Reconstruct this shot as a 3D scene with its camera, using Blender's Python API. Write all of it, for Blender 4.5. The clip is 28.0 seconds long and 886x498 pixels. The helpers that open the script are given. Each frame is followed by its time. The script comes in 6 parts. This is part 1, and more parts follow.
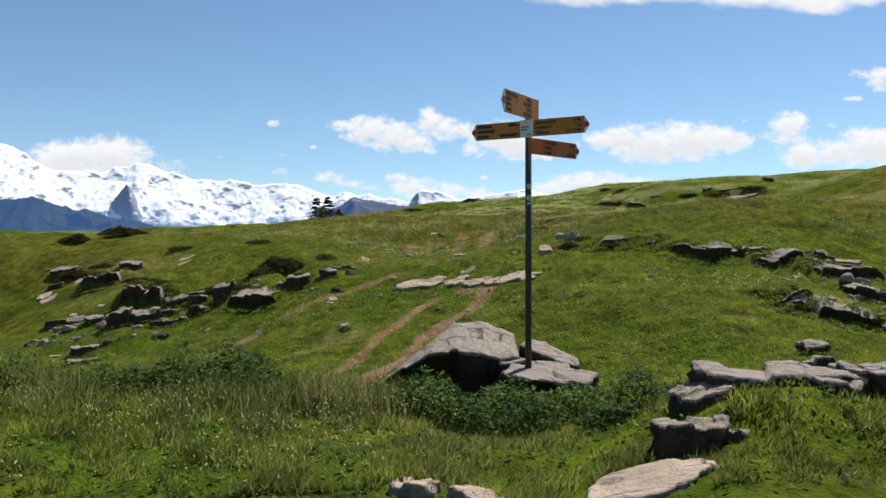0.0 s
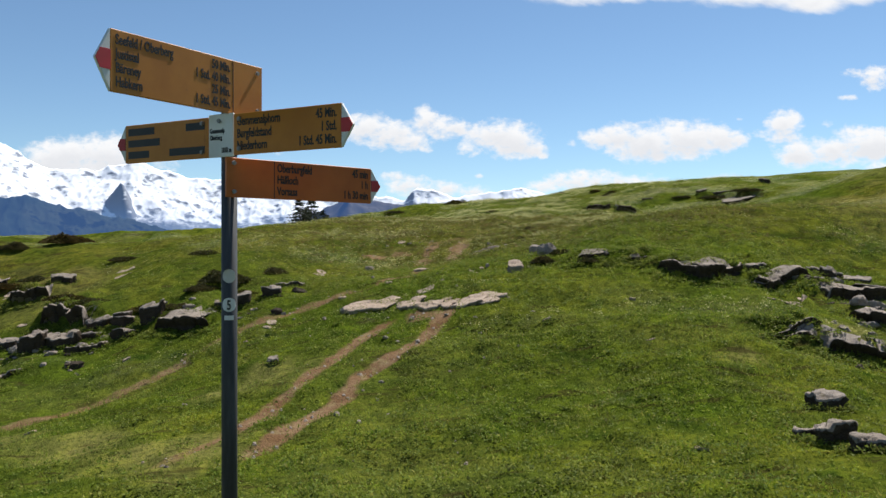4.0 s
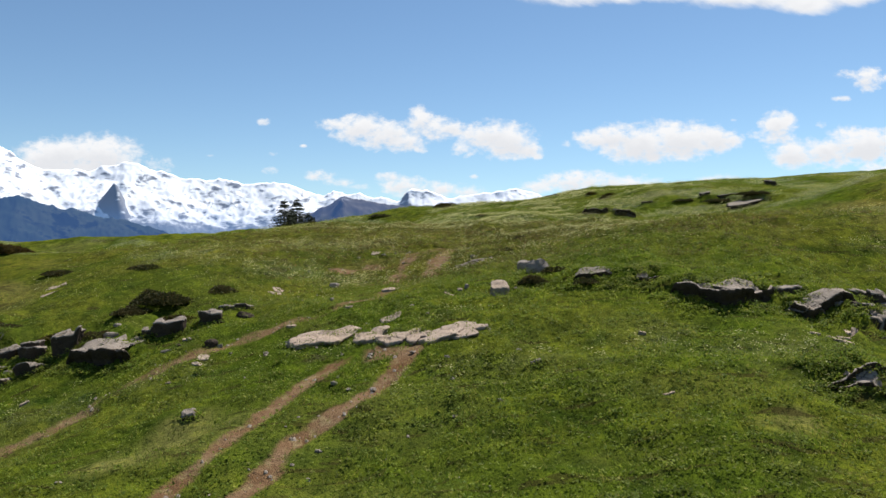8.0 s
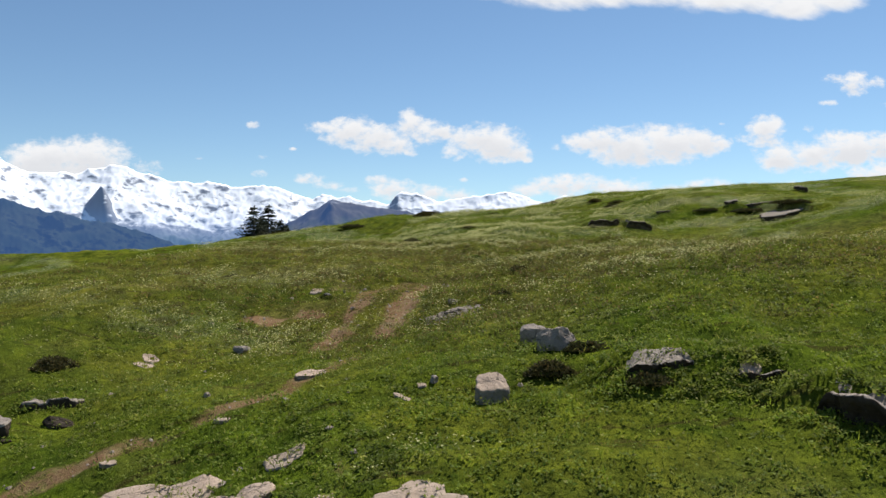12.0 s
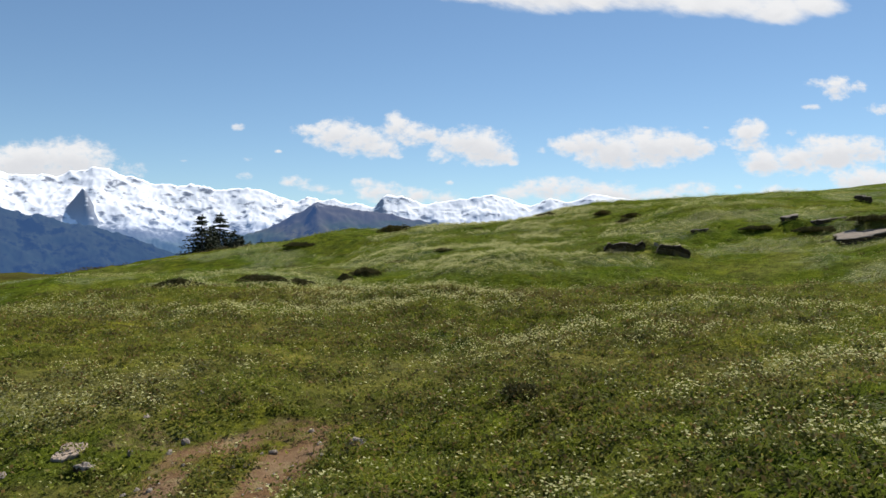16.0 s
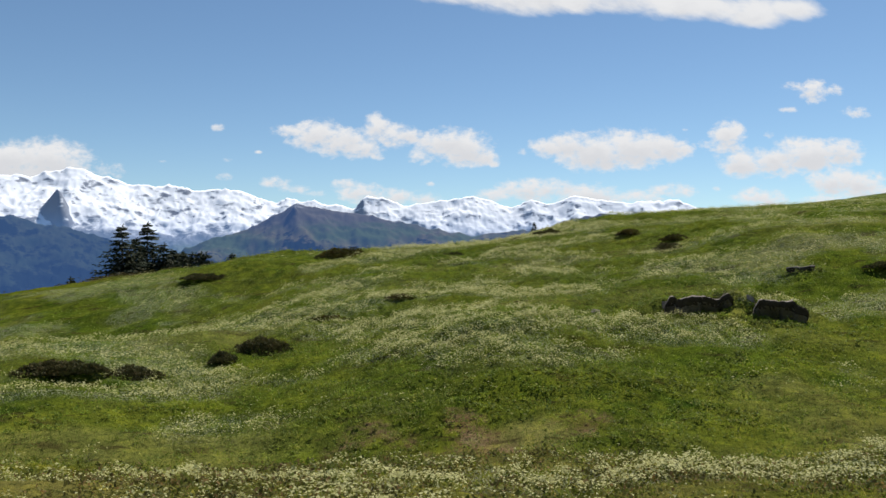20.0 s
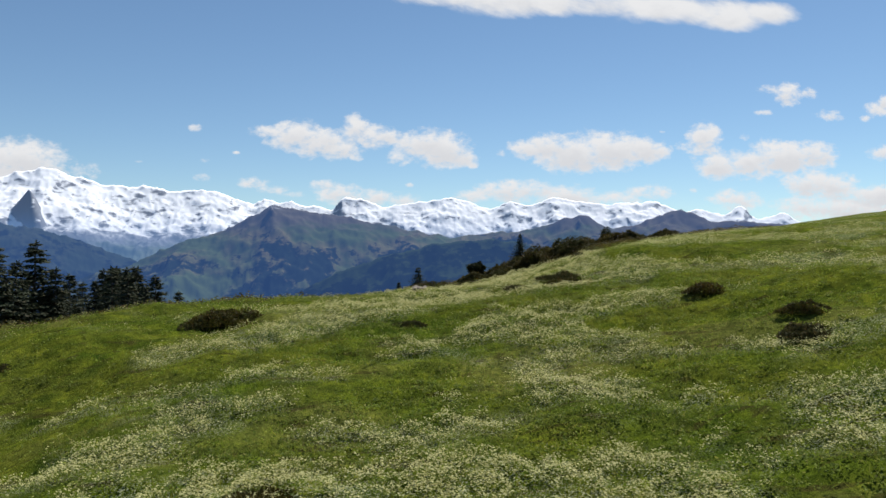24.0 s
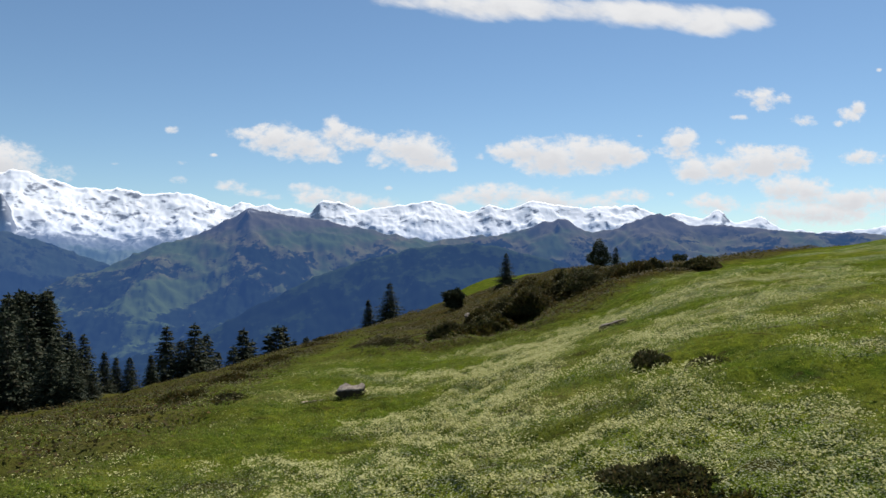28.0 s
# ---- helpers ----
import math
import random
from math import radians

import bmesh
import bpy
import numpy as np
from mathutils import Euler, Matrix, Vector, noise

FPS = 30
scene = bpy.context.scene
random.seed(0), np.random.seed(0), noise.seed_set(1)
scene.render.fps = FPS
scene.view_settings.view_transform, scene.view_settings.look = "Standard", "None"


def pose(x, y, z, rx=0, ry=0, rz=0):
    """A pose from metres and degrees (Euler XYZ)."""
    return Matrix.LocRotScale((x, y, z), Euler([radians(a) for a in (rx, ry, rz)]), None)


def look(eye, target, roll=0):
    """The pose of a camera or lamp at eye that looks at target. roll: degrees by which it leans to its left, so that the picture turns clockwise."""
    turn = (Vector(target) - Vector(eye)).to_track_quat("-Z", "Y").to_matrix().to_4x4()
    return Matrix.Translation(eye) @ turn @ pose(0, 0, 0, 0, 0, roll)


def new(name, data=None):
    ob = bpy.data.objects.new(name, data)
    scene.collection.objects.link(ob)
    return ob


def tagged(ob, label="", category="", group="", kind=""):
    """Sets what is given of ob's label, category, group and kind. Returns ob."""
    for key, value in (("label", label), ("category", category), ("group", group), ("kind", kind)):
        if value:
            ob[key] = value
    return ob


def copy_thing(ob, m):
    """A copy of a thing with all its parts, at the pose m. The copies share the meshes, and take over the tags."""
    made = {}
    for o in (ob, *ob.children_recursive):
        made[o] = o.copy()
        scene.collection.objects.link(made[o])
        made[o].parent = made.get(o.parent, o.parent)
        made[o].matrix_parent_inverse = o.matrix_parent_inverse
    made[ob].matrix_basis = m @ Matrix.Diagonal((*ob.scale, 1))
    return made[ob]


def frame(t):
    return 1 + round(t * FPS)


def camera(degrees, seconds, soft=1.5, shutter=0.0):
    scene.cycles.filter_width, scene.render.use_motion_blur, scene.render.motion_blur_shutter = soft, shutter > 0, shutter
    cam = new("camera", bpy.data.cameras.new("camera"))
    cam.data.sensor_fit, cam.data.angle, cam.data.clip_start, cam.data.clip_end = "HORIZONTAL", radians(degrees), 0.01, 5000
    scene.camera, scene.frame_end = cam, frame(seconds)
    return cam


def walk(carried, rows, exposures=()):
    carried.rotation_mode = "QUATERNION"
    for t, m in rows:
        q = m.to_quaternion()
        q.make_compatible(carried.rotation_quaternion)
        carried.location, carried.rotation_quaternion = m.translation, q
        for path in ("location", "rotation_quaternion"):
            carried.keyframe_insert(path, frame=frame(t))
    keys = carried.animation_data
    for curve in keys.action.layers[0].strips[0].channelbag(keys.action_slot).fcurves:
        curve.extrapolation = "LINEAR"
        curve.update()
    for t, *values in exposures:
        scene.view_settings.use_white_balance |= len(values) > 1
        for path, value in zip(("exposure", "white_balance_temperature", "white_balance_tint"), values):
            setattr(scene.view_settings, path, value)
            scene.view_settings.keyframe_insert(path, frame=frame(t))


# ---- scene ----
cam = camera(58.12, 28.0)
PATH = [  # seconds, place, tilt, turn
    (0.0, -0.000, -0.000, -0.000, 89.993, 0.000),
    (0.5, 0.213, 0.486, 0.011, 89.995, -0.037),
    (1.0, 0.407, 0.974, 0.011, 89.987, -0.075),
    (1.5, 0.607, 1.495, -0.001, 89.982, -0.104),
    (2.0, 0.817, 2.090, 0.011, 89.957, -0.152),
    (2.5, 1.033, 2.674, 0.166, 89.933, -0.235),
    (3.0, 1.239, 3.226, 0.405, 89.906, -0.274),
    (3.5, 1.437, 3.791, 0.582, 89.888, -0.308),
    (4.0, 1.609, 4.383, 0.695, 89.885, -0.315),
    (4.5, 1.756, 4.981, 0.793, 89.914, -0.324),
    (6.5, 2.246, 7.357, 1.051, 89.927, -0.507),
    (7.0, 2.341, 8.075, 1.111, 89.892, -0.557),
    (8.0, 2.489, 9.766, 1.294, 89.923, -0.688),
    (9.0, 2.644, 12.030, 1.468, 89.948, -0.814),
    (10.0, 2.879, 14.945, 1.778, 90.036, -1.014),
    (11.0, 3.107, 18.318, 2.176, 90.099, -1.172),
    (12.0, 3.454, 21.941, 2.540, 90.152, -1.423),
    (12.5, 3.607, 23.805, 2.702, 90.184, -1.525),
    (14.5, 4.590, 32.020, 3.566, 90.335, -2.006),
    (15.0, 4.790, 34.168, 3.825, 90.343, -2.140),
    (16.0, 5.146, 38.565, 4.357, 90.350, -2.433),
    (17.0, 5.532, 43.133, 4.897, 90.401, -2.755),
    (18.0, 6.007, 47.884, 5.477, 90.389, -3.155),
    (19.0, 6.503, 52.626, 5.967, 90.414, -3.498),
    (20.0, 7.017, 57.427, 6.411, 90.442, -3.803),
    (20.5, 7.287, 59.839, 6.647, 90.455, -3.992),
    (22.5, 8.322, 69.577, 7.903, 90.531, -4.694),
    (23.0, 8.678, 72.051, 8.237, 90.530, -4.930),
    (24.0, 9.421, 77.088, 8.919, 90.524, -5.309),
    (25.0, 10.238, 82.329, 9.636, 90.523, -5.655),
    (26.0, 11.016, 87.715, 10.297, 90.581, -6.005),
    (27.0, 11.779, 93.225, 10.973, 90.687, -6.397),
    (28.0, 12.569, 98.873, 11.736, 90.750, -6.820),
]
walk(cam, [(t, pose(x, y, z, tilt, 0, turn)) for t, x, y, z, tilt, turn in PATH],
     [(0.0, 0.50), (4.5, 0.50), (9.0, 0.46), (16.0, 0.35), (20.0, 0.27), (28.0, 0.27)])

# ---------------------------------------------------------------- light
SUN_TURN, SUN_HEIGHT = 38.0, 56.0      # degrees right of the walk's heading, degrees above the horizon


def sun_way():
    a, e = radians(SUN_TURN), radians(SUN_HEIGHT)
    return Vector((math.sin(a) * math.cos(e), math.cos(a) * math.cos(e), math.sin(e)))


sun_data = bpy.data.lights.new("sun", "SUN")
sun_data.energy, sun_data.angle, sun_data.color = 5.0, radians(0.53), (1.0, 0.955, 0.88)
sun = new("sun", sun_data)
sun.matrix_world = look(sun_way() * 300, (0, 0, 0))


# ---------------------------------------------------------------- node helpers
class Nodes:
    """A thin wrapper that builds node trees in few words."""

    def __init__(self, tree):
        self.tree = tree
        tree.nodes.clear()

    def add(self, kind, ins=None, **props):
        n = self.tree.nodes.new(kind)
        for key, value in props.items():
            setattr(n, key, value)
        for key, value in (ins or {}).items():
            self.put(n.inputs[key], value)
        return n

    def put(self, socket, value):
        if isinstance(value, bpy.types.NodeSocket):
            self.tree.links.new(value, socket)
        elif isinstance(value, tuple) and len(value) == 3 and socket.type == "RGBA":
            socket.default_value = (*value, 1.0)
        else:
            socket.default_value = value

    def math(self, op, a, b=0.0, c=0.0, clamp=False):
        n = self.add("ShaderNodeMath", {0: a, 1: b, 2: c}, operation=op)
        n.use_clamp = clamp
        return n.outputs[0]

    def noise(self, vec, scale, detail=4.0, rough=0.55, dist=0.0):
        return self.add("ShaderNodeTexNoise", {"Vector": vec, "Scale": scale, "Detail": detail, "Roughness": rough, "Distortion": dist}).outputs["Fac"]

    def step(self, x, lo, hi, a=0.0, b=1.0):
        return self.add("ShaderNodeMapRange", {"Value": x, "From Min": lo, "From Max": hi, "To Min": a, "To Max": b}, interpolation_type="SMOOTHSTEP").outputs[0]

    def mix(self, fac, a, b, blend="MIX"):
        n = self.add("ShaderNodeMix", data_type="RGBA", blend_type=blend)
        self.put(n.inputs[0], fac), self.put(n.inputs[6], a), self.put(n.inputs[7], b)
        return n.outputs[2]

    def attr(self, name):
        return self.add("ShaderNodeAttribute", attribute_name=name).outputs["Fac"]


# ---------------------------------------------------------------- sky: Nishita with fair-weather cumulus far off
CLOUDS = [  # across, up (tangents of the bearing and the height), half width, half height
    (-0.12, 0.1528, 0.0298, 0.0106), (-0.089, 0.1488, 0.039, 0.017), (-0.064, 0.1419, 0.034, 0.0184), (-0.04, 0.1336, 0.0354, 0.0142), (-0.015, 0.1578, 0.0156, 0.017),
    (-0.003, 0.1494, 0.0354, 0.0156), (0.02, 0.1496, 0.0284, 0.0113), (-0.019, 0.1252, 0.0156, 0.0064), (0.038, 0.1241, 0.0184, 0.0099), (0.07, 0.14, 0.0354, 0.0184),
    (0.094, 0.1344, 0.0326, 0.0198), (0.115, 0.1246, 0.0227, 0.0128), (0.131, 0.1161, 0.0099, 0.0057), (0.203, 0.1351, 0.0269, 0.0128), (0.235, 0.1397, 0.0319, 0.017),
    (0.264, 0.1312, 0.0496, 0.0213), (0.312, 0.1358, 0.0496, 0.0213), (0.348, 0.1361, 0.0354, 0.017), (0.372, 0.1348, 0.0198, 0.0113), (0.297, 0.1214, 0.0638, 0.0128),
    (0.433, 0.1526, 0.0213, 0.0184), (0.43, 0.1409, 0.0298, 0.0128), (0.458, 0.1179, 0.0312, 0.017), (0.495, 0.1211, 0.039, 0.0184), (0.54, 0.13, 0.0461, 0.0198),
    (0.585, 0.1347, 0.0326, 0.017), (0.495, 0.1109, 0.0567, 0.0106), (0.548, 0.2131, 0.0213, 0.0142), (0.526, 0.2187, 0.0241, 0.0071), (0.578, 0.2163, 0.0156, 0.0085),
    (0.514, 0.188, 0.0142, 0.005), (0.606, 0.1859, 0.0198, 0.0085), (-0.454, 0.115, 0.0496, 0.0213), (-0.42, 0.1172, 0.0496, 0.0213), (-0.39, 0.1104, 0.0319, 0.017),
    (-0.481, 0.11, 0.0354, 0.0227), (-0.434, 0.0977, 0.078, 0.0213), (-0.369, 0.1078, 0.0177, 0.0085), (-0.212, 0.1577, 0.0092, 0.005), (-0.278, 0.1153, 0.0071, 0.0028),
    (-0.202, 0.1178, 0.0099, 0.0035), (-0.205, 0.0967, 0.0113, 0.0057), (-0.162, 0.1279, 0.0064, 0.0028), (0.05, 0.0894, 0.0064, 0.0035), (0.378, 0.1608, 0.0057, 0.0028),
    (0.488, 0.1559, 0.0099, 0.0057), (0.167, 0.1306, 0.0085, 0.005), (-0.141, 0.0907, 0.0198, 0.0078), (-0.117, 0.0823, 0.0241, 0.0064), (-0.092, 0.0768, 0.0184, 0.005),
    (-0.054, 0.0882, 0.0184, 0.0078), (-0.036, 0.0784, 0.0298, 0.0128), (0.003, 0.0729, 0.039, 0.0113), (0.038, 0.0702, 0.0284, 0.0085), (0.131, 0.0755, 0.0284, 0.0099),
    (0.174, 0.0828, 0.039, 0.0142), (0.206, 0.085, 0.0354, 0.0142), (0.25, 0.0759, 0.0496, 0.0156), (0.297, 0.0725, 0.0354, 0.0113), (0.363, 0.0813, 0.0326, 0.0106),
    (0.333, 0.0726, 0.0284, 0.0071), (0.42, 0.0852, 0.0071, 0.0035), (0.57, 0.0953, 0.034, 0.0142), (0.615, 0.0918, 0.0354, 0.0156), (0.671, 0.1939, 0.0184, 0.0113),
    (0.685, 0.2041, 0.0128, 0.0113), (0.656, 0.1836, 0.0099, 0.0064), (0.691, 0.1385, 0.0369, 0.0113), (0.578, 0.0937, 0.0326, 0.017), (0.618, 0.0866, 0.0425, 0.0156),
    (0.675, 0.0795, 0.0567, 0.017), (0.724, 0.0838, 0.0425, 0.0128), (0.626, 0.0639, 0.0851, 0.017), (0.475, 0.0725, 0.0354, 0.0142), (0.715, 0.257, 0.0064, 0.0035),
]
HIGH_CLOUD = [  # across, up (tangents of the bearing and the height), half width, half height
    (0.189, 0.3242, 0.0992, 0.0184), (0.11, 0.3244, 0.078, 0.0113), (0.192, 0.3128, 0.0213, 0.0099), (0.312, 0.3233, 0.0992, 0.0156), (0.407, 0.3189, 0.1063, 0.0184),
    (0.47, 0.3111, 0.0567, 0.017), (0.518, 0.3177, 0.0425, 0.0156),
]


def build_world():
    world = bpy.data.worlds.new("world")
    world.use_nodes = True
    scene.world = world
    k = Nodes(world.node_tree)
    way = k.add("ShaderNodeTexCoord").outputs["Generated"]
    sky = k.add("ShaderNodeTexSky", sky_type="NISHITA", sun_disc=False, sun_elevation=radians(SUN_HEIGHT), sun_rotation=radians(SUN_TURN),
                altitude=1800.0, air_density=1.0, dust_density=0.4, ozone_density=2.0).outputs[0]
    xyz = k.add("ShaderNodeSeparateXYZ", {0: way}).outputs
    ahead = k.math("MAXIMUM", xyz[1], 0.15)
    across, up = k.math("DIVIDE", xyz[0], ahead), k.math("DIVIDE", xyz[2], ahead)
    flat = k.add("ShaderNodeCombineXYZ", {0: across, 1: k.math("MULTIPLY", up, 1.5), 2: 0.0}).outputs[0]
    big, fine = k.noise(flat, 26.0, 7.0, 0.62), k.noise(flat, 75.0, 6.0, 0.65)
    ragged = k.math("ADD", k.math("MULTIPLY", k.math("SUBTRACT", big, 0.5), 3.4), k.math("MULTIPLY", k.math("SUBTRACT", fine, 0.5), 2.8))
    body, foot, veil = None, None, None
    for cx, cy, rx, ry in CLOUDS + HIGH_CLOUD:
        high = (cx, cy, rx, ry) in HIGH_CLOUD
        dx = k.math("MULTIPLY", k.math("SUBTRACT", across, cx), 1 / rx)
        dy = k.math("MULTIPLY", k.math("SUBTRACT", up, cy), 1 / ry)
        d = k.math("SUBTRACT", min(1.3, 0.05 + 56 * ry), k.math("ADD", k.math("MULTIPLY", dx, dx), k.math("MULTIPLY", dy, dy)))
        low = k.math("MULTIPLY", k.math("MAXIMUM", k.math("ADD", d, 0.6), 0.0), k.math("MULTIPLY_ADD", dy, -0.5, 0.5, True))
        if high:
            veil = d if veil is None else k.math("MAXIMUM", veil, d)
            low = k.math("MULTIPLY", low, 0.7)
        else:
            body = d if body is None else k.math("MAXIMUM", body, d)
        foot = low if foot is None else k.math("MAXIMUM", foot, low)
    near = k.math("ADD", k.math("MAXIMUM", body, -3.0), ragged)
    cover = k.step(near, -0.60, 1.05)
    combed = k.noise(k.add("ShaderNodeCombineXYZ", {0: k.math("MULTIPLY", across, 0.45), 1: k.math("ADD", up, k.math("MULTIPLY", across, 0.25)), 2: 3.0}).outputs[0], 34.0, 6.0, 0.6)
    cover = k.math("MAXIMUM", cover, k.step(k.math("ADD", k.math("MAXIMUM", veil, -3.0), k.math("MULTIPLY", k.math("SUBTRACT", combed, 0.5), 2.6)), -0.45, 1.0))
    # the same kind of cloud all round, out of the walk's sight
    round_about = k.step(k.noise(way, 3.2, 6.0, 0.6), 0.60, 0.74)
    behind = k.step(xyz[1], 0.55, 0.30)
    cover = k.math("MAXIMUM", cover, k.math("MULTIPLY", round_about, k.math("MULTIPLY", behind, k.step(xyz[2], 0.02, 0.12))))
    shade = k.math("MULTIPLY", k.step(k.math("ADD", foot, k.math("MULTIPLY", k.math("SUBTRACT", big, 0.5), 1.6)), 0.25, 1.3), 0.55)
    white = k.mix(shade, (9.1, 9.15, 9.3), (6.4, 6.6, 7.1))
    tint = k.mix(1.0, sky, (1.0, 1.12, 1.14), "MULTIPLY")
    out = k.mix(cover, tint, white)
    back = k.add("ShaderNodeBackground", {"Color": out, "Strength": 0.075})
    k.tree.links.new(back.outputs[0], k.add("ShaderNodeOutputWorld").inputs[0])


build_world()


# ---------------------------------------------------------------- noise on arrays
def lattice(ix, iy, seed):
    h = (ix.astype(np.int64) * 374761393 + iy.astype(np.int64) * 668265263 + seed * 1442695041) & 0xFFFFFFFF
    h = ((h ^ (h >> 13)) * 1274126177) & 0xFFFFFFFF
    return ((h ^ (h >> 16)) & 0xFFFF) / 65535.0


def vnoise(x, y, seed=0):
    """Smooth value noise from 0 to 1."""
    x, y = np.asarray(x, float), np.asarray(y, float)
    ix, iy = np.floor(x), np.floor(y)
    fx, fy = x - ix, y - iy
    fx, fy = fx * fx * fx * (fx * (fx * 6 - 15) + 10), fy * fy * fy * (fy * (fy * 6 - 15) + 10)
    ix, iy = ix.astype(np.int64), iy.astype(np.int64)
    a, b = lattice(ix, iy, seed), lattice(ix + 1, iy, seed)
    c, d = lattice(ix, iy + 1, seed), lattice(ix + 1, iy + 1, seed)
    return (a + (b - a) * fx) * (1 - fy) + (c + (d - c) * fx) * fy


def fbm(x, y, octaves=4, seed=0, gain=0.5, ridged=False):
    total, amp, norm = 0.0, 1.0, 0.0
    for o in range(octaves):
        n = vnoise(np.asarray(x) * 2 ** o + 17.3 * o, np.asarray(y) * 2 ** o - 9.1 * o, seed + o)
        total = total + amp * ((1 - np.abs(2 * n - 1)) if ridged else n)
        norm, amp = norm + amp, amp * gain
    return total / norm


def sstep(x, lo, hi):
    s = np.clip((np.asarray(x, float) - lo) / (hi - lo), 0, 1)
    return s * s * (3 - 2 * s)


# ---------------------------------------------------------------- the shape of the hill: profiles along the walk, west to east
ALONG = np.array([-15, 6, 14, 24, 32, 38, 46, 56, 66, 73, 84, 96, 108, 122, 145, 180, 225, 300], float)
ASIDE = np.array([-32, -16, -7, 0, 7, 16, 32], float)
FAR_WEST = [-2.87, -4.78, -5.12, -5.43, -6.06, -6.44, -4.29, 0.8, -1.15, -0.52, 2.54, 1.48, 3.3, 3.65, 2.09, -4.35, -4.58, -18.23]
WEST = [-2.71, -2.72, -4.74, -4.79, -4.63, -2.66, 0.09, 1.5, 2.5, 1.7, 3.2, 2.44, 5.85, 5.89, 3.45, 1.77, -0.29, -7.28]
NEAR_WEST = [-2.88, -1.32, -3.79, -3.83, -2.74, -1.06, -0.45, 1.85, 2.75, 1.8, 2.83, 4.77, 6.45, 6.39, 5.7, 3.8, 2.38, -2.65]
MIDDLE = [-2.7, -1.41, -3.07, -3.37, -1.46, 0.04, 0.99, 1.8, 2.8, 2.0, 4.24, 5.03, 7, 7.01, 6.09, 4.83, 4.49, 0.43]
NEAR_EAST = [-1.48, -0.99, -3.05, -2.76, -0.94, 0.75, 2.32, 2.51, 2.9, 2.1, 4.24, 5.94, 7.86, 9.06, 7.37, 7.19, 6.69, 4.1]
EAST = [0.08, -1.2, -3.08, -3.73, -1.95, -0.53, 2.75, 2.96, 3.1, 2.5, 4.5, 7.81, 8.95, 10.08, 10.19, 9.33, 9.46, 7.05]
FAR_EAST = [2.23, -1.16, -1.71, -1.4, -0.05, 1.08, 1.91, 2.24, 4.33, 6.11, 7.74, 7.88, 10, 10.86, 11.73, 11.49, 9.43, 7.38]
HILL = np.array([FAR_WEST, WEST, NEAR_WEST, MIDDLE, NEAR_EAST, EAST, FAR_EAST], float)


def spline(knots, x):
    """Weights of a smooth curve through values at the knots."""
    n = len(knots)
    i = np.clip(np.searchsorted(knots, x) - 1, 0, n - 2)
    h = knots[i + 1] - knots[i]
    s = (x - knots[i]) / h
    slope = np.zeros((n, n))
    for j in range(n):
        a, b = max(j - 1, 0), min(j + 1, n - 1)
        slope[j, b] += 1 / (knots[b] - knots[a])
        slope[j, a] -= 1 / (knots[b] - knots[a])
    c = np.clip(s, 0, 1)
    w = ((c ** 3 - 2 * c ** 2 + c) * h)[:, None] * slope[i] + ((c ** 3 - c ** 2) * h)[:, None] * slope[i + 1]
    r = np.arange(len(x))
    w[r, i] += 2 * c ** 3 - 3 * c ** 2 + 1
    w[r, i + 1] += -2 * c ** 3 + 3 * c ** 2
    past = (s - c) * h
    return w + np.where(past < 0, past, 0)[:, None] * slope[0] + np.where(past > 0, past, 0)[:, None] * slope[n - 1]


KNOLLS = [  # x, y, width, length, height, turn: banks, steps and hummocks
    (0.0, -30.0, 8.0, 8.0, 0.0, 0.0),
    (2.30, 5.30, 0.80, 0.46, 0.40, 0),
]


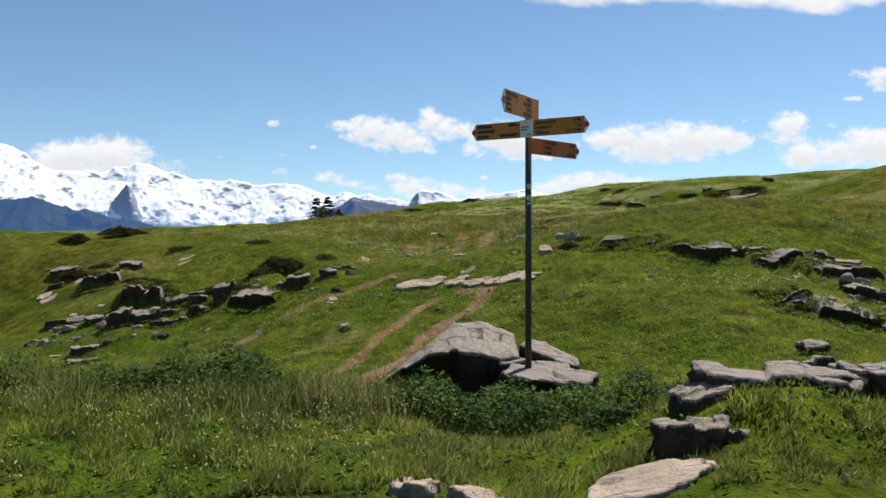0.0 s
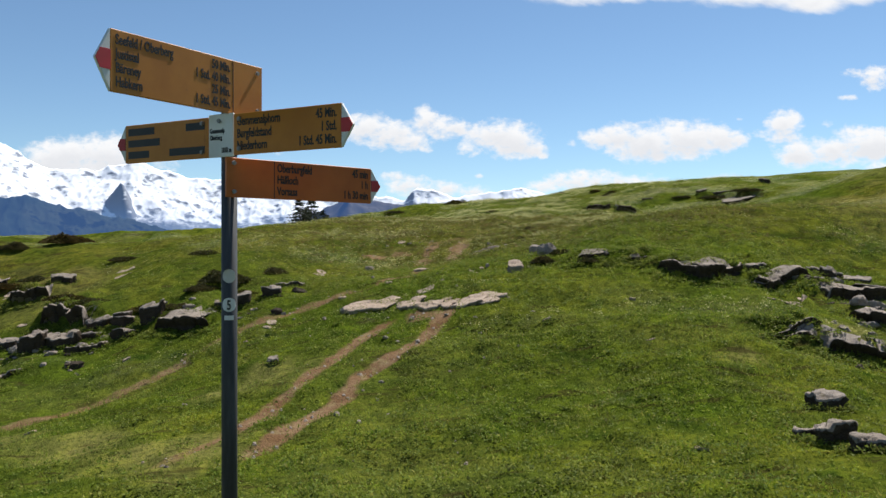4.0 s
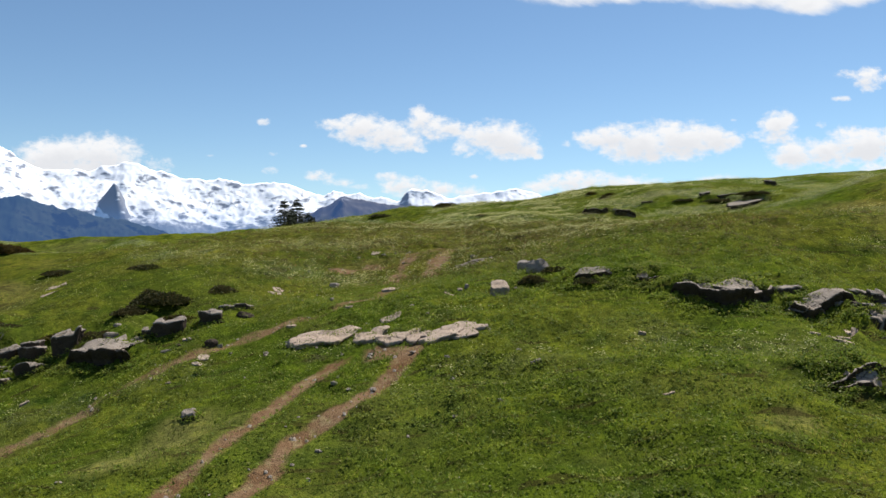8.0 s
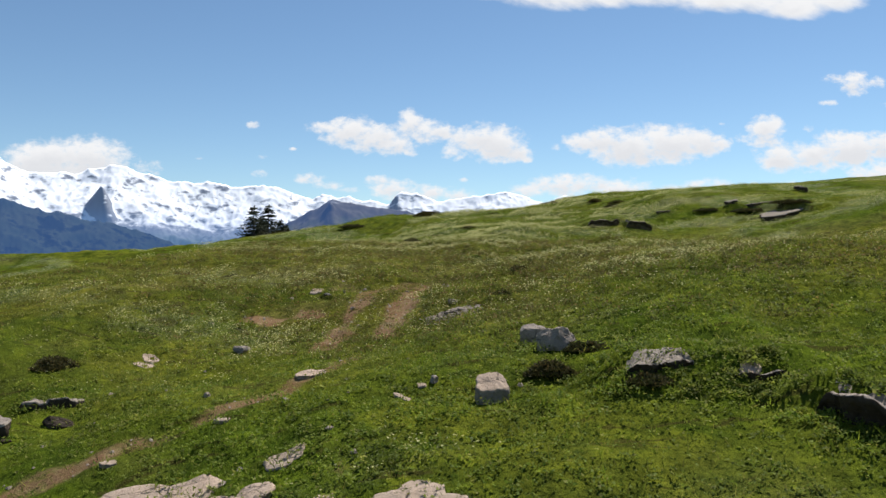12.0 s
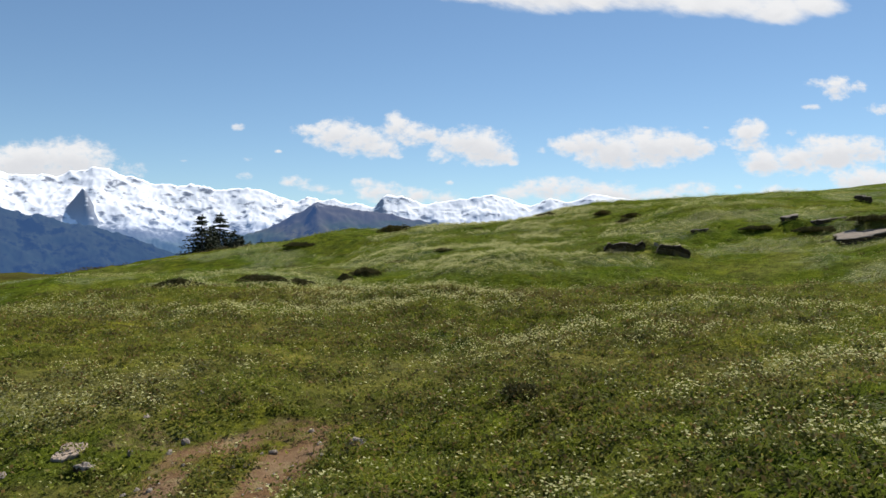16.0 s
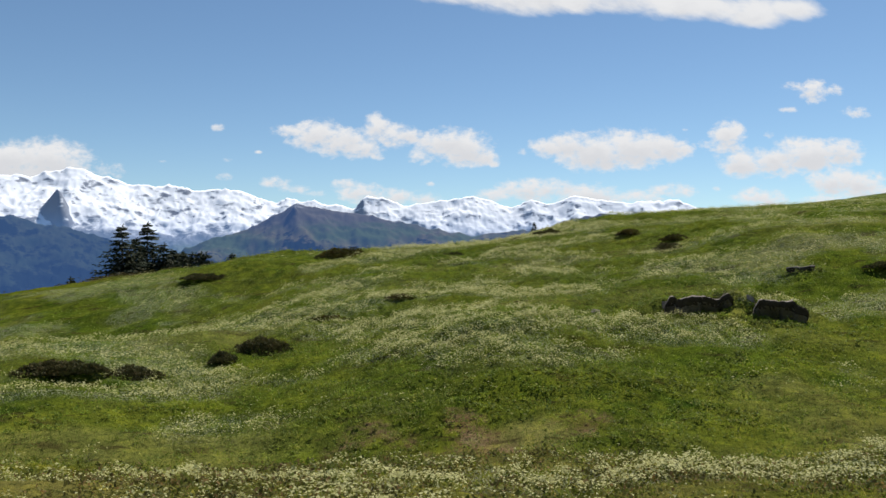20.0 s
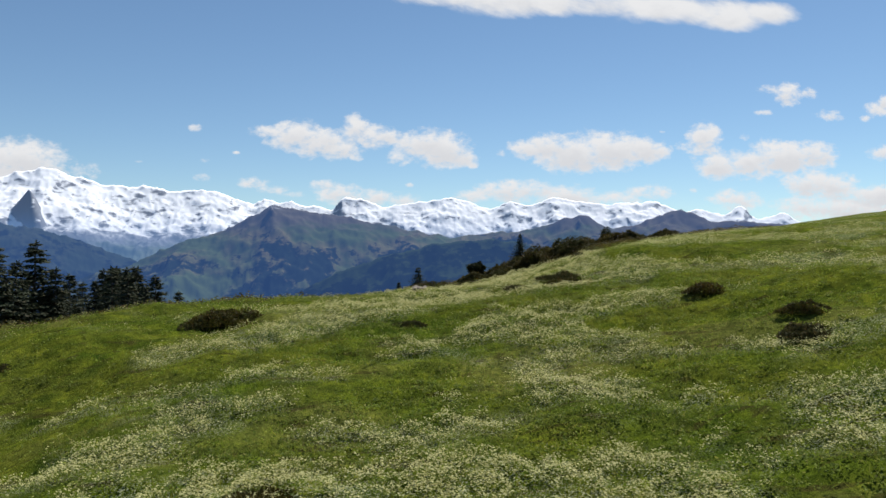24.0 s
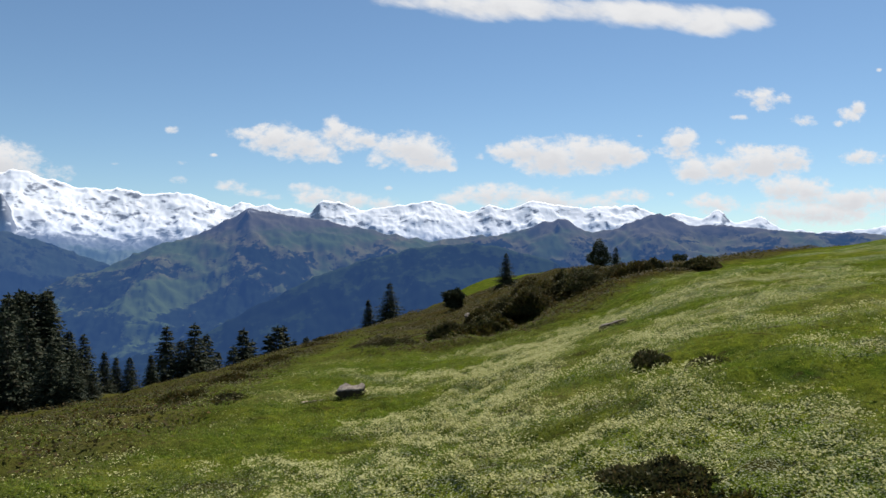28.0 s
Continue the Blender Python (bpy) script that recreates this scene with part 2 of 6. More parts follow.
LEDGES = [  # the foot of a rock step from west to east, its height, how far its top runs back, seed, how much turf hides it, what it looks like
    ([(10.08, 35.23), (10.72, 34.23), (11.43, 33.78), (12.49, 34.28), (13.16, 34.78)], 0.5, 1.1, 71, 0.5, "long limestone ledge with a dark hollow front under the turf"),
    ([(13.28, 34.07), (13.64, 33.37), (14.84, 34.06), (15.61, 34.2)], 0.48, 0.9, 72, 0.45, "limestone ledge with a dark front and rusty turf on top"),
    ([(13.09, 27.84), (13.98, 27.86), (14.68, 27.63), (15.26, 27.68)], 0.49, 1.4, 73, 0.25, "broad pale limestone ledge over a dark hollow"),
    ([(15.76, 32.97), (16.83, 33.44), (17.57, 33.15), (18.59, 33.72)], 0.55, 1.2, 74, 0.1, "rugged pale limestone ledge"),
    ([(15.64, 31.52), (15.99, 30.99), (16.85, 30.62)], 0.46, 1.0, 75, 0.15, "layered limestone ledge with a dark front"),
    ([(11.76, 28.47), (12.49, 28.63), (13.33, 28.82)], 0.14, 0.4, 76, 0.8, "low dark edge of rock in the turf"),
    ([(11.7, 28.35), (12.24, 28.17), (13.02, 28.19)], 0.21, 0.6, 77, 0.7, "low dark limestone edge in the turf"),
    ([(-16.53, 40.72), (-15.35, 40.13), (-13.78, 39.01)], 0.96, 1.3, 81, 0.75, "deep dark hollow under a limestone ledge grown over with turf"),
    ([(-10.02, 37.27), (-9.1, 36.83), (-7.96, 36.6), (-7.75, 36.89)], 0.62, 1.7, 82, 0.1, "broad pale limestone ledge with a broken dark front"),
    ([(-21.36, 47.35), (-19.63, 45.7), (-18.58, 45.71)], 0.69, 0.9, 83, 0.6, "dark limestone step grown over with turf"),
    ([(16.4, 84.3), (17.5, 84.0), (18.9, 84.2)], 0.72, 0.6, 91, 1.3, "dark hollow peat cut under a lip of turf"),
    ([(19.3, 83.7), (20.4, 83.6), (21.4, 83.9)], 0.66, 0.6, 93, 1.3, "dark hollow peat cut under a lip of turf"),
    ([(7.25, 36.9), (7.9, 36.65), (8.6, 36.8)], 0.22, 0.9, 95, 0.2, "low pale limestone ledge in the turf"),
    ([(9.2, 36.5), (9.7, 36.3), (10.2, 36.4)], 0.16, 0.4, 97, 0.4, "low pale limestone ledge in the turf"),
    ([(28.8, 87.2), (31.0, 85.6), (34.0, 82.6)], 0.5, 0.0, 0, 0, ""),
]


def ledge_lift(px, py):
    """Steps in the turf where the rock crops out."""
    z = np.zeros_like(px)
    for pts, h, *_ in LEDGES:
        xs, ys = [q[0] for q in pts], [q[1] for q in pts]
        close = np.nonzero((px > min(xs) - 9) & (px < max(xs) + 9) & (py > min(ys) - 2) & (py < max(ys) + 9))[0]
        if not len(close):
            continue
        x, y = px[close], py[close]
        best, signed, past = np.full_like(x, 1e9), np.zeros_like(x), np.zeros_like(x)
        for i, ((ax, ay), (bx, by)) in enumerate(zip(pts, pts[1:])):
            l = math.hypot(bx - ax, by - ay)
            s = ((x - ax) * (bx - ax) + (y - ay) * (by - ay)) / l
            c = np.clip(s, 0, l)
            d = np.hypot(x - ax - c * (bx - ax) / l, y - ay - c * (by - ay) / l)
            side = ((bx - ax) * (y - ay) - (by - ay) * (x - ax)) / l
            over = np.maximum(-s, 0) * (i == 0) + np.maximum(s - l, 0) * (i == len(pts) - 2)
            near = d < best
            best, signed, past = np.where(near, d, best), np.where(near, np.sign(side) * d, signed), np.where(near, over, past)
        signed = signed + 0.2 * (fbm(x / 0.8, y / 0.8, 2, 44) - 0.5)
        z[close] += h * sstep(signed, 0.22, 0.62) * np.exp(-np.maximum(signed, 0) / 3.2) * (1 - sstep(past, 0, 1.2))
    return z


def mound_edge(x, y):
    """Metres past the line where the flower meadow ends and the heath begins."""
    return y - 147 - 0.9 * np.maximum(x - 24, 0) + 4 * (fbm(x / 6, y / 6, 2, 73) - 0.5)


def heath_mask(x, y):
    u = x - 0.125 * y
    m = sstep(mound_edge(x, y), -2, 2) * sstep(u + 0.10 * (y - 140), -10, 2) * (1 - sstep(y, 215, 240))
    edge = sstep(-(u + 5 + 0.03 * (y - 120)), 0, 6) * sstep(y, 110, 126)
    return np.clip(np.maximum(m, 0.75 * edge) * (0.6 + 0.7 * fbm(x / 5, y / 5, 3, 71)), 0, 1)


def ground_z(x, y):
    """Height of the ground, for arrays."""
    x, y = np.atleast_1d(np.asarray(x, float)), np.atleast_1d(np.asarray(y, float))
    yc = np.clip(y, -40, 330)
    uc = np.clip(x - 0.125 * y, -48, 75)
    z = (spline(ASIDE, uc) @ HILL * spline(ALONG, yc)).sum(1)
    for kx, ky, wx, wy, h, turn in KNOLLS:
        ca, sa = math.cos(radians(turn)), math.sin(radians(turn))
        px, py = (x - kx) * ca + (y - ky) * sa, -(x - kx) * sa + (y - ky) * ca
        z = z + h * np.exp(-(px / wx) ** 2 - (py / wy) ** 2)
    z = z + ledge_lift(x, y)
    crown = y + 1.6 * (fbm(x / 7, x * 0 + 2, 2, 63) - 0.5)     # the brow above the hollow
    z = z + 0.62 * sstep(crown, 64, 70.5) * (1 - sstep(crown, 71, 75)) * sstep(x - 0.125 * y, -26, -18) * (1 - sstep(x - 0.125 * y, 12, 22))
    away = np.hypot(np.maximum(np.maximum(-48 - (x - 0.125 * y), x - 0.125 * y - 75), 0), np.maximum(np.maximum(-40 - y, y - 330), 0))
    near = 1 - sstep(away, 0, 60)
    z = z + near * (0.55 * (fbm(x / 9, y / 9, 3, 5) - 0.5) + 0.50 * (fbm(x / 2.0, y / 1.7, 3, 9) - 0.5) + 0.10 * (fbm(x / 0.6, y / 0.6, 2, 21) - 0.5))
    z = z + 1.1 * heath_mask(x, y) * np.maximum(1 - np.abs(2 * fbm(x / 6.0, y / 5.0, 2, 89) - 1) - 0.35, 0)
    z = z + near * sstep(y, 56, 75) * 0.42 * (fbm(x / 11 + 0.1 * y, y / 2.6, 3, 47) - 0.5)
    return z * (1 - sstep(away, 0, 700)) - 470 * sstep(away, 20, 700)


def gz(x, y):
    return float(ground_z([x], [y])[0])


def near_line(x, y, pts):
    """Distance to a line through points, and how far along it."""
    best, along = np.full(np.shape(x), 1e9), np.zeros(np.shape(x))
    for (ax, ay), (bx, by) in zip(pts, pts[1:]):
        l2 = (bx - ax) ** 2 + (by - ay) ** 2
        s = np.clip(((x - ax) * (bx - ax) + (y - ay) * (by - ay)) / l2, 0, 1)
        d = np.hypot(x - ax - s * (bx - ax), y - ay - s * (by - ay))
        best = np.minimum(best, d)
    return best


RUT_A = [(0.3, 34.2), (-0.75, 31.9), (-1.56, 29.7), (-2.19, 27.8), (-2.9, 25.6), (-3.9, 22.5), (-5.5, 18.5)]
RUT_B = [(2.0, 33.0), (1.6, 31.9), (0.93, 30.3), (0.22, 29.0), (-0.63, 27.6), (-1.29, 25.6), (-2.4, 22.4), (-4.2, 18.0)]
TRACK = [(-14, 27.0), (-9.5, 31.8), (-8.5, 33.2), (-7.3, 34.3), (-5.4, 35.5), (-3.5, 36.7), (-1.6, 37.5), (0.6, 39.5), (1.6, 43.0)]
RUT_C = [(0.5, 45.5), (0.9, 47.3), (1.2, 49.0), (1.3, 51.0), (2.0, 52.6)]
RUT_D = [(2.2, 45.5), (2.5, 47.5), (2.7, 49.2), (3.1, 51.4), (3.6, 54.0)]
BARE = [  # x, y, radius, strength: trodden or bare earth
    (1.2, 33.0, 1.1, 0.7), (2.2, 35.0, 0.9, 0.5), (0.4, 53.0, 1.1, 0.5), (3.2, 53.3, 1.0, 0.55), (4.4, 46.4, 0.8, 0.6), (9.0, 75.6, 2.4, 0.5),
    (6.4, 76.2, 1.7, 0.45), (11.5, 75.8, 1.6, 0.45), (-2.2, 49.5, 1.1, 0.8), (-0.5, 50.2, 0.9, 0.75), (3.4, 53.2, 0.8, 0.6), (10.5, 24.0, 1.2, 0.35), (14.2, 27.5, 1.2, 0.4), (-7.4, 24.2, 0.7, 0.45)]
DRY = [  # x, y, radius: straw-coloured turf
    (-7.0, 24.6, 2.6), (-4.6, 22.6, 2.4), (-3.2, 29.0, 1.8), (-5.0, 28.0, 1.6), (-10.5, 26.0, 2.2), (9.5, 26.0, 1.3), (14.5, 29.0, 1.3), (10.5, 75.0, 2.0)]


def dry_mask(x, y):
    m = np.zeros_like(x)
    n = fbm(x / 1.3, y / 1.3, 3, 131)
    for bx, by, r in DRY:
        m = np.maximum(m, sstep(1 - np.hypot(x - bx, y - by) / r + 1.6 * (n - 0.5), 0.0, 0.8))
    return np.maximum(m, (0.25 + 0.35 * sstep(y, 38, 50)) * sstep(fbm(x / 6, y / 4, 3, 137), 0.52, 0.72))


def earth_mask(px, py):
    """Bare ground, from 0 to 1; only the stretch with the track has any."""
    px, py = np.asarray(px, float), np.asarray(py, float)
    m = np.zeros_like(px)
    some = np.nonzero((px > -16) & (px < 17) & (py > 17) & (py < 80))[0]
    if len(some):
        m[some] = earth_near(px[some], py[some])
    return m


def earth_near(x, y):
    n = fbm(x / 0.9, y / 0.9, 3, 31)
    m = np.zeros_like(x)
    for line, wide, much in ((RUT_A, 0.27, 0.9), (RUT_B, 0.30, 0.95), (TRACK, 0.40, 0.62), (RUT_C, 0.52, 0.85), (RUT_D, 0.52, 0.85)):
        d = near_line(x, y, line)
        m = np.maximum(m, much * sstep(wide * (0.35 + 1.15 * n) - d, -0.28, 0.20) * sstep(fbm(x / 1.7, y / 1.7, 2, 37), 0.08, 0.40) * sstep(y, 19, 24))
    for bx, by, r, s in BARE:
        m = np.maximum(m, s * sstep(1 - np.hypot(x - bx, (y - by) / 0.75) / r + 1.5 * (n - 0.5), 0.1, 0.7))
    return m


DRIFTS = [  # a line through the thick of a drift and its half width
    ([(9.0, 108.5), (13.5, 114.5), (16.6, 123.0), (21.7, 136.7), (28.0, 144.8)], 2.6),
    ([(28.0, 140.0), (34.3, 145.0), (40.0, 142.0)], 1.8), ([(27.0, 133.0), (36.0, 134.0)], 1.5),
    ([(16.5, 113.5), (18.5, 115.2), (21.0, 113.5)], 1.6), ([(17.5, 110.0), (20.5, 110.0)], 1.3),
    ([(-10.0, 70.6), (4.0, 70.9), (16.0, 71.0)], 1.0), ([(18.0, 73.5), (22.3, 74.7), (29.0, 77.5)], 1.1), ([(3.0, 104.0), (8.0, 106.5), (14.0, 110.0)], 1.5), ([(-6.0, 79.5), (2.0, 80.5)], 1.0), ([(-4.0, 89.0), (6.0, 92.0), (14.0, 92.0)], 1.6)]
GLADES = [(19.3, 120.0, 2.6), (22.5, 117.5, 2.4), (24.0, 122.0, 2.6), (10.0, 121.5, 2.2), (7.8, 130.0, 3.0), (12.6, 97.4, 1.6), (13.2, 94.2, 1.3), (17.0, 152.0, 4.0)]


def flower_mask(x, y):
    """Where the white flowers stand thick: in carpets with green glades on the upper meadow, strewn on the brow, thin below."""
    u = x - 0.125 * y
    speck = 0.20 * fbm(x / 1.2, y / 1.2, 2, 57) + 0.14 * vnoise(x / 0.35, y / 0.35, 58)
    drift = fbm(x / 9 + 0.2 * y / 9, y / 3.4, 3, 51) * 0.66 + speck
    thick = 0.03 + 0.34 * sstep(y, 42, 56) - 0.2 * sstep(y, 66, 72)
    thick = thick + 0.14 * np.exp(-((u - 7) / 3.5) ** 2 - ((y - 31) / 4) ** 2) + 0.22 * np.exp(-((u - 3) / 2.0) ** 2 - ((y - 50) / 4.0) ** 2)
    thick = thick + 0.12 * np.exp(-((u + 12) / 5) ** 2 - ((y - 47) / 3) ** 2) - 0.25 * np.exp(-((u + 6) / 4) ** 2 - ((y - 51) / 4) ** 2)
    low = sstep(drift, 0.63 - 0.24 * thick, 0.76 - 0.22 * thick) * (0.22 + 0.75 * np.maximum(thick, 0)) * (1 - sstep(y, 71, 74)) * sstep(y, 25, 31)
    low = low + 0.05 * sstep(y, 38, 46) * (1 - sstep(y, 70, 73)) * (0.3 + 0.9 * fbm(x / 2.2, y / 1.6, 2, 59))
    wave = fbm(x / 4.2 + 0.12 * y, y / 2.5, 3, 52) * 0.8 + 0.6 * speck
    high = 0.85 * sstep(wave, 0.50, 0.60) * sstep(y + 0.5 * (u < -4) * (-4 - u), 77, 81)
    for line, half in DRIFTS:
        high = np.maximum(high, sstep(1.35 - near_line(x, y, line) / half + 1.3 * (wave - 0.5), 0.2, 0.8))
    for cx, cy, r in GLADES:
        high = high * sstep(np.hypot(x - cx, y - cy) / r + 1.6 * (wave - 0.5), 0.55, 1.1)
    high = high * (1 - 0.85 * sstep(-u, 2.5, 8) * sstep(y, 104, 116))
    return np.clip(low + high, 0, 1) * (1 - sstep(mound_edge(x, y), -5, -1)) * (1 - sstep(y, 165, 200))


# ---------------------------------------------------------------- materials
def material(name, paint):
    m = bpy.data.materials.new(name)
    m.use_nodes = True
    k = Nodes(m.node_tree)
    paint(k)
    return m


def finish(k, color, rough=0.8, bump=None, strength=0.3, dist=0.02, metal=0.0, spec=0.3, leaf=0.0):
    ins = {"Base Color": color, "Roughness": rough, "Metallic": metal, "Specular IOR Level": spec}
    if bump is not None:
        ins["Normal"] = k.add("ShaderNodeBump", {"Height": bump, "Strength": strength, "Distance": dist}).outputs[0]
    shader = k.add("ShaderNodeBsdfPrincipled", ins).outputs[0]
    if leaf:
        thin = k.add("ShaderNodeBsdfTranslucent", {"Color": color}).outputs[0]
        shader = k.add("ShaderNodeMixShader", {0: leaf, 1: shader, 2: thin}).outputs[0]
    k.tree.links.new(shader, k.add("ShaderNodeOutputMaterial").inputs[0])


def place_of(k):
    return k.add("ShaderNodeNewGeometry").outputs["Position"]


def own_of(k):
    return k.add("ShaderNodeTexCoord").outputs["Object"]


def paint_ground(k):
    p = place_of(k)
    patch, mid, grain = k.noise(p, 0.16, 4.0), k.noise(p, 0.9, 5.0, 0.6), k.noise(p, 9.0, 5.0, 0.7)
    speck = k.noise(p, 34.0, 3.0, 0.7)
    green = k.mix(k.step(patch, 0.35, 0.65), (0.074, 0.090, 0.010), (0.124, 0.118, 0.016))
    green = k.mix(k.step(mid, 0.40, 0.75), green, (0.026, 0.046, 0.006))
    green = k.mix(k.math("MULTIPLY", k.step(k.noise(p, 0.45, 4.0, 0.6), 0.50, 0.75), 0.6), green, (0.128, 0.112, 0.026))
    green = k.mix(k.math("MULTIPLY", k.attr("dry"), 0.75), green, k.mix(mid, (0.225, 0.175, 0.070), (0.150, 0.122, 0.036)))
    green = k.mix(k.math("MULTIPLY", k.step(grain, 0.46, 0.70), 0.85), green, (0.022, 0.032, 0.006))
    green = k.mix(k.math("MULTIPLY", k.step(speck, 0.52, 0.72), 0.5), green, (0.098, 0.125, 0.026))
    green = tuft_shaded(k, p, green, 0.45)
    lip = k.noise(k.add("ShaderNodeMapping", {"Vector": p, "Scale": (0.55, 1.9, 1.0)}).outputs[0], 1.0, 5.0, 0.62, 0.6)
    green = k.mix(k.math("MULTIPLY", k.step(lip, 0.57, 0.64), 0.7), green, (0.040, 0.032, 0.012))
    heath = k.mix(k.step(k.noise(p, 0.6, 5.0, 0.65), 0.35, 0.65), (0.042, 0.042, 0.012), (0.058, 0.042, 0.014))
    green = k.mix(k.attr("heath"), green, heath)
    earth = k.mix(k.step(mid, 0.3, 0.7), (0.150, 0.084, 0.042), (0.225, 0.145, 0.085))
    earth = k.mix(k.step(grain, 0.50, 0.75), earth, (0.080, 0.046, 0.026))
    earth = k.mix(k.math("MULTIPLY", k.step(k.noise(p, 2.6, 4.0, 0.6), 0.52, 0.68), 0.7), earth, (0.26, 0.205, 0.105))
    fac = k.math("ADD", k.attr("earth"), k.math("MULTIPLY", k.math("SUBTRACT", k.math("ADD", k.math("MULTIPLY", grain, 0.5), k.math("MULTIPLY", k.noise(p, 1.4, 3.0, 0.6), 0.5)), 0.5), 1.3))
    color = k.mix(k.math("MULTIPLY", k.step(fac, 0.3, 0.75), k.step(k.attr("earth"), 0.02, 0.2)), green, earth)
    white = k.math("MULTIPLY", k.step(k.noise(p, 22.0, 2.0, 0.5), 0.50, 0.62), k.attr("flower"))
    color = k.mix(k.math("MULTIPLY", white, 0.65), color, (0.40, 0.41, 0.27))
    finish(k, color, 0.9, k.math("ADD", k.math("MULTIPLY", grain, 0.7), k.math("MULTIPLY", speck, 0.3)), 0.9, 0.10, spec=0.0)


def paint_rock(k, tones=((0.20, 0.168, 0.140), (0.29, 0.246, 0.205), (0.27, 0.215, 0.165), (0.10, 0.088, 0.076), (0.33, 0.31, 0.27)), worn=0.55):
    p = own_of(k)
    rnd = k.add("ShaderNodeObjectInfo").outputs["Random"]
    p = k.add("ShaderNodeVectorMath", {0: p, 1: k.add("ShaderNodeCombineXYZ", {0: k.math("MULTIPLY", rnd, 31.0), 1: k.math("MULTIPLY", rnd, 17.0)}).outputs[0]}, operation="ADD").outputs[0]
    big, grain, fine = k.noise(p, 1.8, 6.0, 0.62, 0.4), k.noise(p, 9.0, 6.0, 0.68), k.noise(p, 60.0, 4.0, 0.7)
    layer = k.add("ShaderNodeTexWave", {"Vector": p, "Scale": 2.6, "Distortion": 14.0, "Detail": 5.0, "Detail Scale": 1.6}, wave_type="BANDS", bands_direction="Z").outputs["Fac"]
    base = k.mix(k.step(big, 0.3, 0.7), tones[0], tones[1])
    base = k.mix(k.math("MULTIPLY", rnd, 0.45), base, tones[2])
    base = k.mix(k.math("MULTIPLY", k.step(grain, 0.52, 0.74), worn), base, tones[3])
    base = k.mix(k.math("MULTIPLY", k.step(layer, 0.80, 0.97), 0.5 * worn), base, tones[3])
    split = k.add("ShaderNodeTexVoronoi", {"Vector": k.add("ShaderNodeMapping", {"Vector": p, "Scale": (1.0, 2.1, 1.0), "Rotation": (0.0, 0.0, 0.5)}).outputs[0], "Scale": 1.5, "Randomness": 1.0}, feature="DISTANCE_TO_EDGE").outputs["Distance"]
    seam = k.math("MULTIPLY", k.step(k.math("ADD", split, k.math("MULTIPLY", k.math("SUBTRACT", grain, 0.5), 0.12)), 0.030, 0.0), k.step(big, 0.42, 0.58))
    base = k.mix(k.math("MULTIPLY", seam, 0.6), base, (0.035, 0.03, 0.025))
    lichen = k.step(k.noise(p, 14.0, 3.0, 0.6), 0.60, 0.66)
    base = k.mix(k.math("MULTIPLY", lichen, 0.8 * worn), base, tones[4])
    moss = k.math("MULTIPLY", k.step(k.noise(p, 3.2, 5.0, 0.7), 0.58, 0.70), worn)
    base = k.mix(moss, base, (0.085, 0.068, 0.028))
    base = k.mix(k.math("MULTIPLY", k.step(fine, 0.56, 0.70), 0.45), base, tones[3])
    h = k.math("ADD", k.math("MULTIPLY", grain, 0.6), k.math("ADD", k.math("MULTIPLY", layer, 0.07), k.math("MULTIPLY", fine, 0.15)))
    h = k.math("SUBTRACT", h, k.math("MULTIPLY", seam, 0.5))
    finish(k, base, 0.92, h, 1.0, 0.06, spec=0.15)


def tuft_shaded(k, p, c, much):
    """Darker and lighter plants side by side, a hand to a stride across, with the tufts' shading put into the colour;
    the meadow is lusher below and above the brow.
    """
    along = k.math("ADD", k.add("ShaderNodeSeparateXYZ", {0: p}).outputs[1], k.math("MULTIPLY", k.noise(p, 0.12, 2.0), 14.0))
    lush = k.math("MAXIMUM", k.step(along, 58.0, 44.0), k.step(along, 78.0, 84.0))
    c = k.mix(lush, c, k.mix(1.0, c, (0.90, 1.05, 0.92), "MULTIPLY"))
    a, b = k.noise(p, 2.3, 3.0, 0.6, 0.4), k.noise(p, 0.7, 3.0, 0.55)
    mixed = k.math("ADD", k.math("MULTIPLY", a, 0.7), k.math("MULTIPLY", b, 0.3))
    # dark gaps and bright tufts: shading of the relief multiplied into the colour
    c = k.mix(k.math("MULTIPLY", k.step(mixed, 0.50, 0.62), much), c, (0.31, 0.34, 0.40), "MULTIPLY")
    return k.mix(k.math("MULTIPLY", k.step(mixed, 0.50, 0.38), much), c, (1.82, 1.76, 1.28), "MULTIPLY")


def leafy(lo, hi, odd, leaf=0.35, odd_from=0.8, drift=0.0):
    def paint(k):
        geo = k.add("ShaderNodeNewGeometry")
        rnd, p = geo.outputs["Random Per Island"], geo.outputs["Position"]
        c = k.mix(rnd, lo, hi)
        c = k.mix(k.math("MULTIPLY", k.step(rnd, odd_from, min(odd_from + 0.12, 1.0)), 0.8), c, odd)
        c = k.mix(k.math("MULTIPLY", k.step(k.noise(p, 0.35, 3.0), 0.4, 0.7), 0.6), c, k.mix(0.5, c, odd))
        c = tuft_shaded(k, p, c, drift) if drift else c
        finish(k, c, 0.7, None, spec=0.12, leaf=leaf)
    return paint


def paint_bark(k):
    p = own_of(k)
    n = k.noise(k.add("ShaderNodeMapping", {"Vector": p, "Scale": (6.0, 6.0, 1.2)}).outputs[0], 3.0, 5.0, 0.65)
    finish(k, k.mix(k.step(n, 0.35, 0.7), (0.055, 0.042, 0.032), (0.17, 0.14, 0.11)), 0.9, n, 0.8, 0.03)


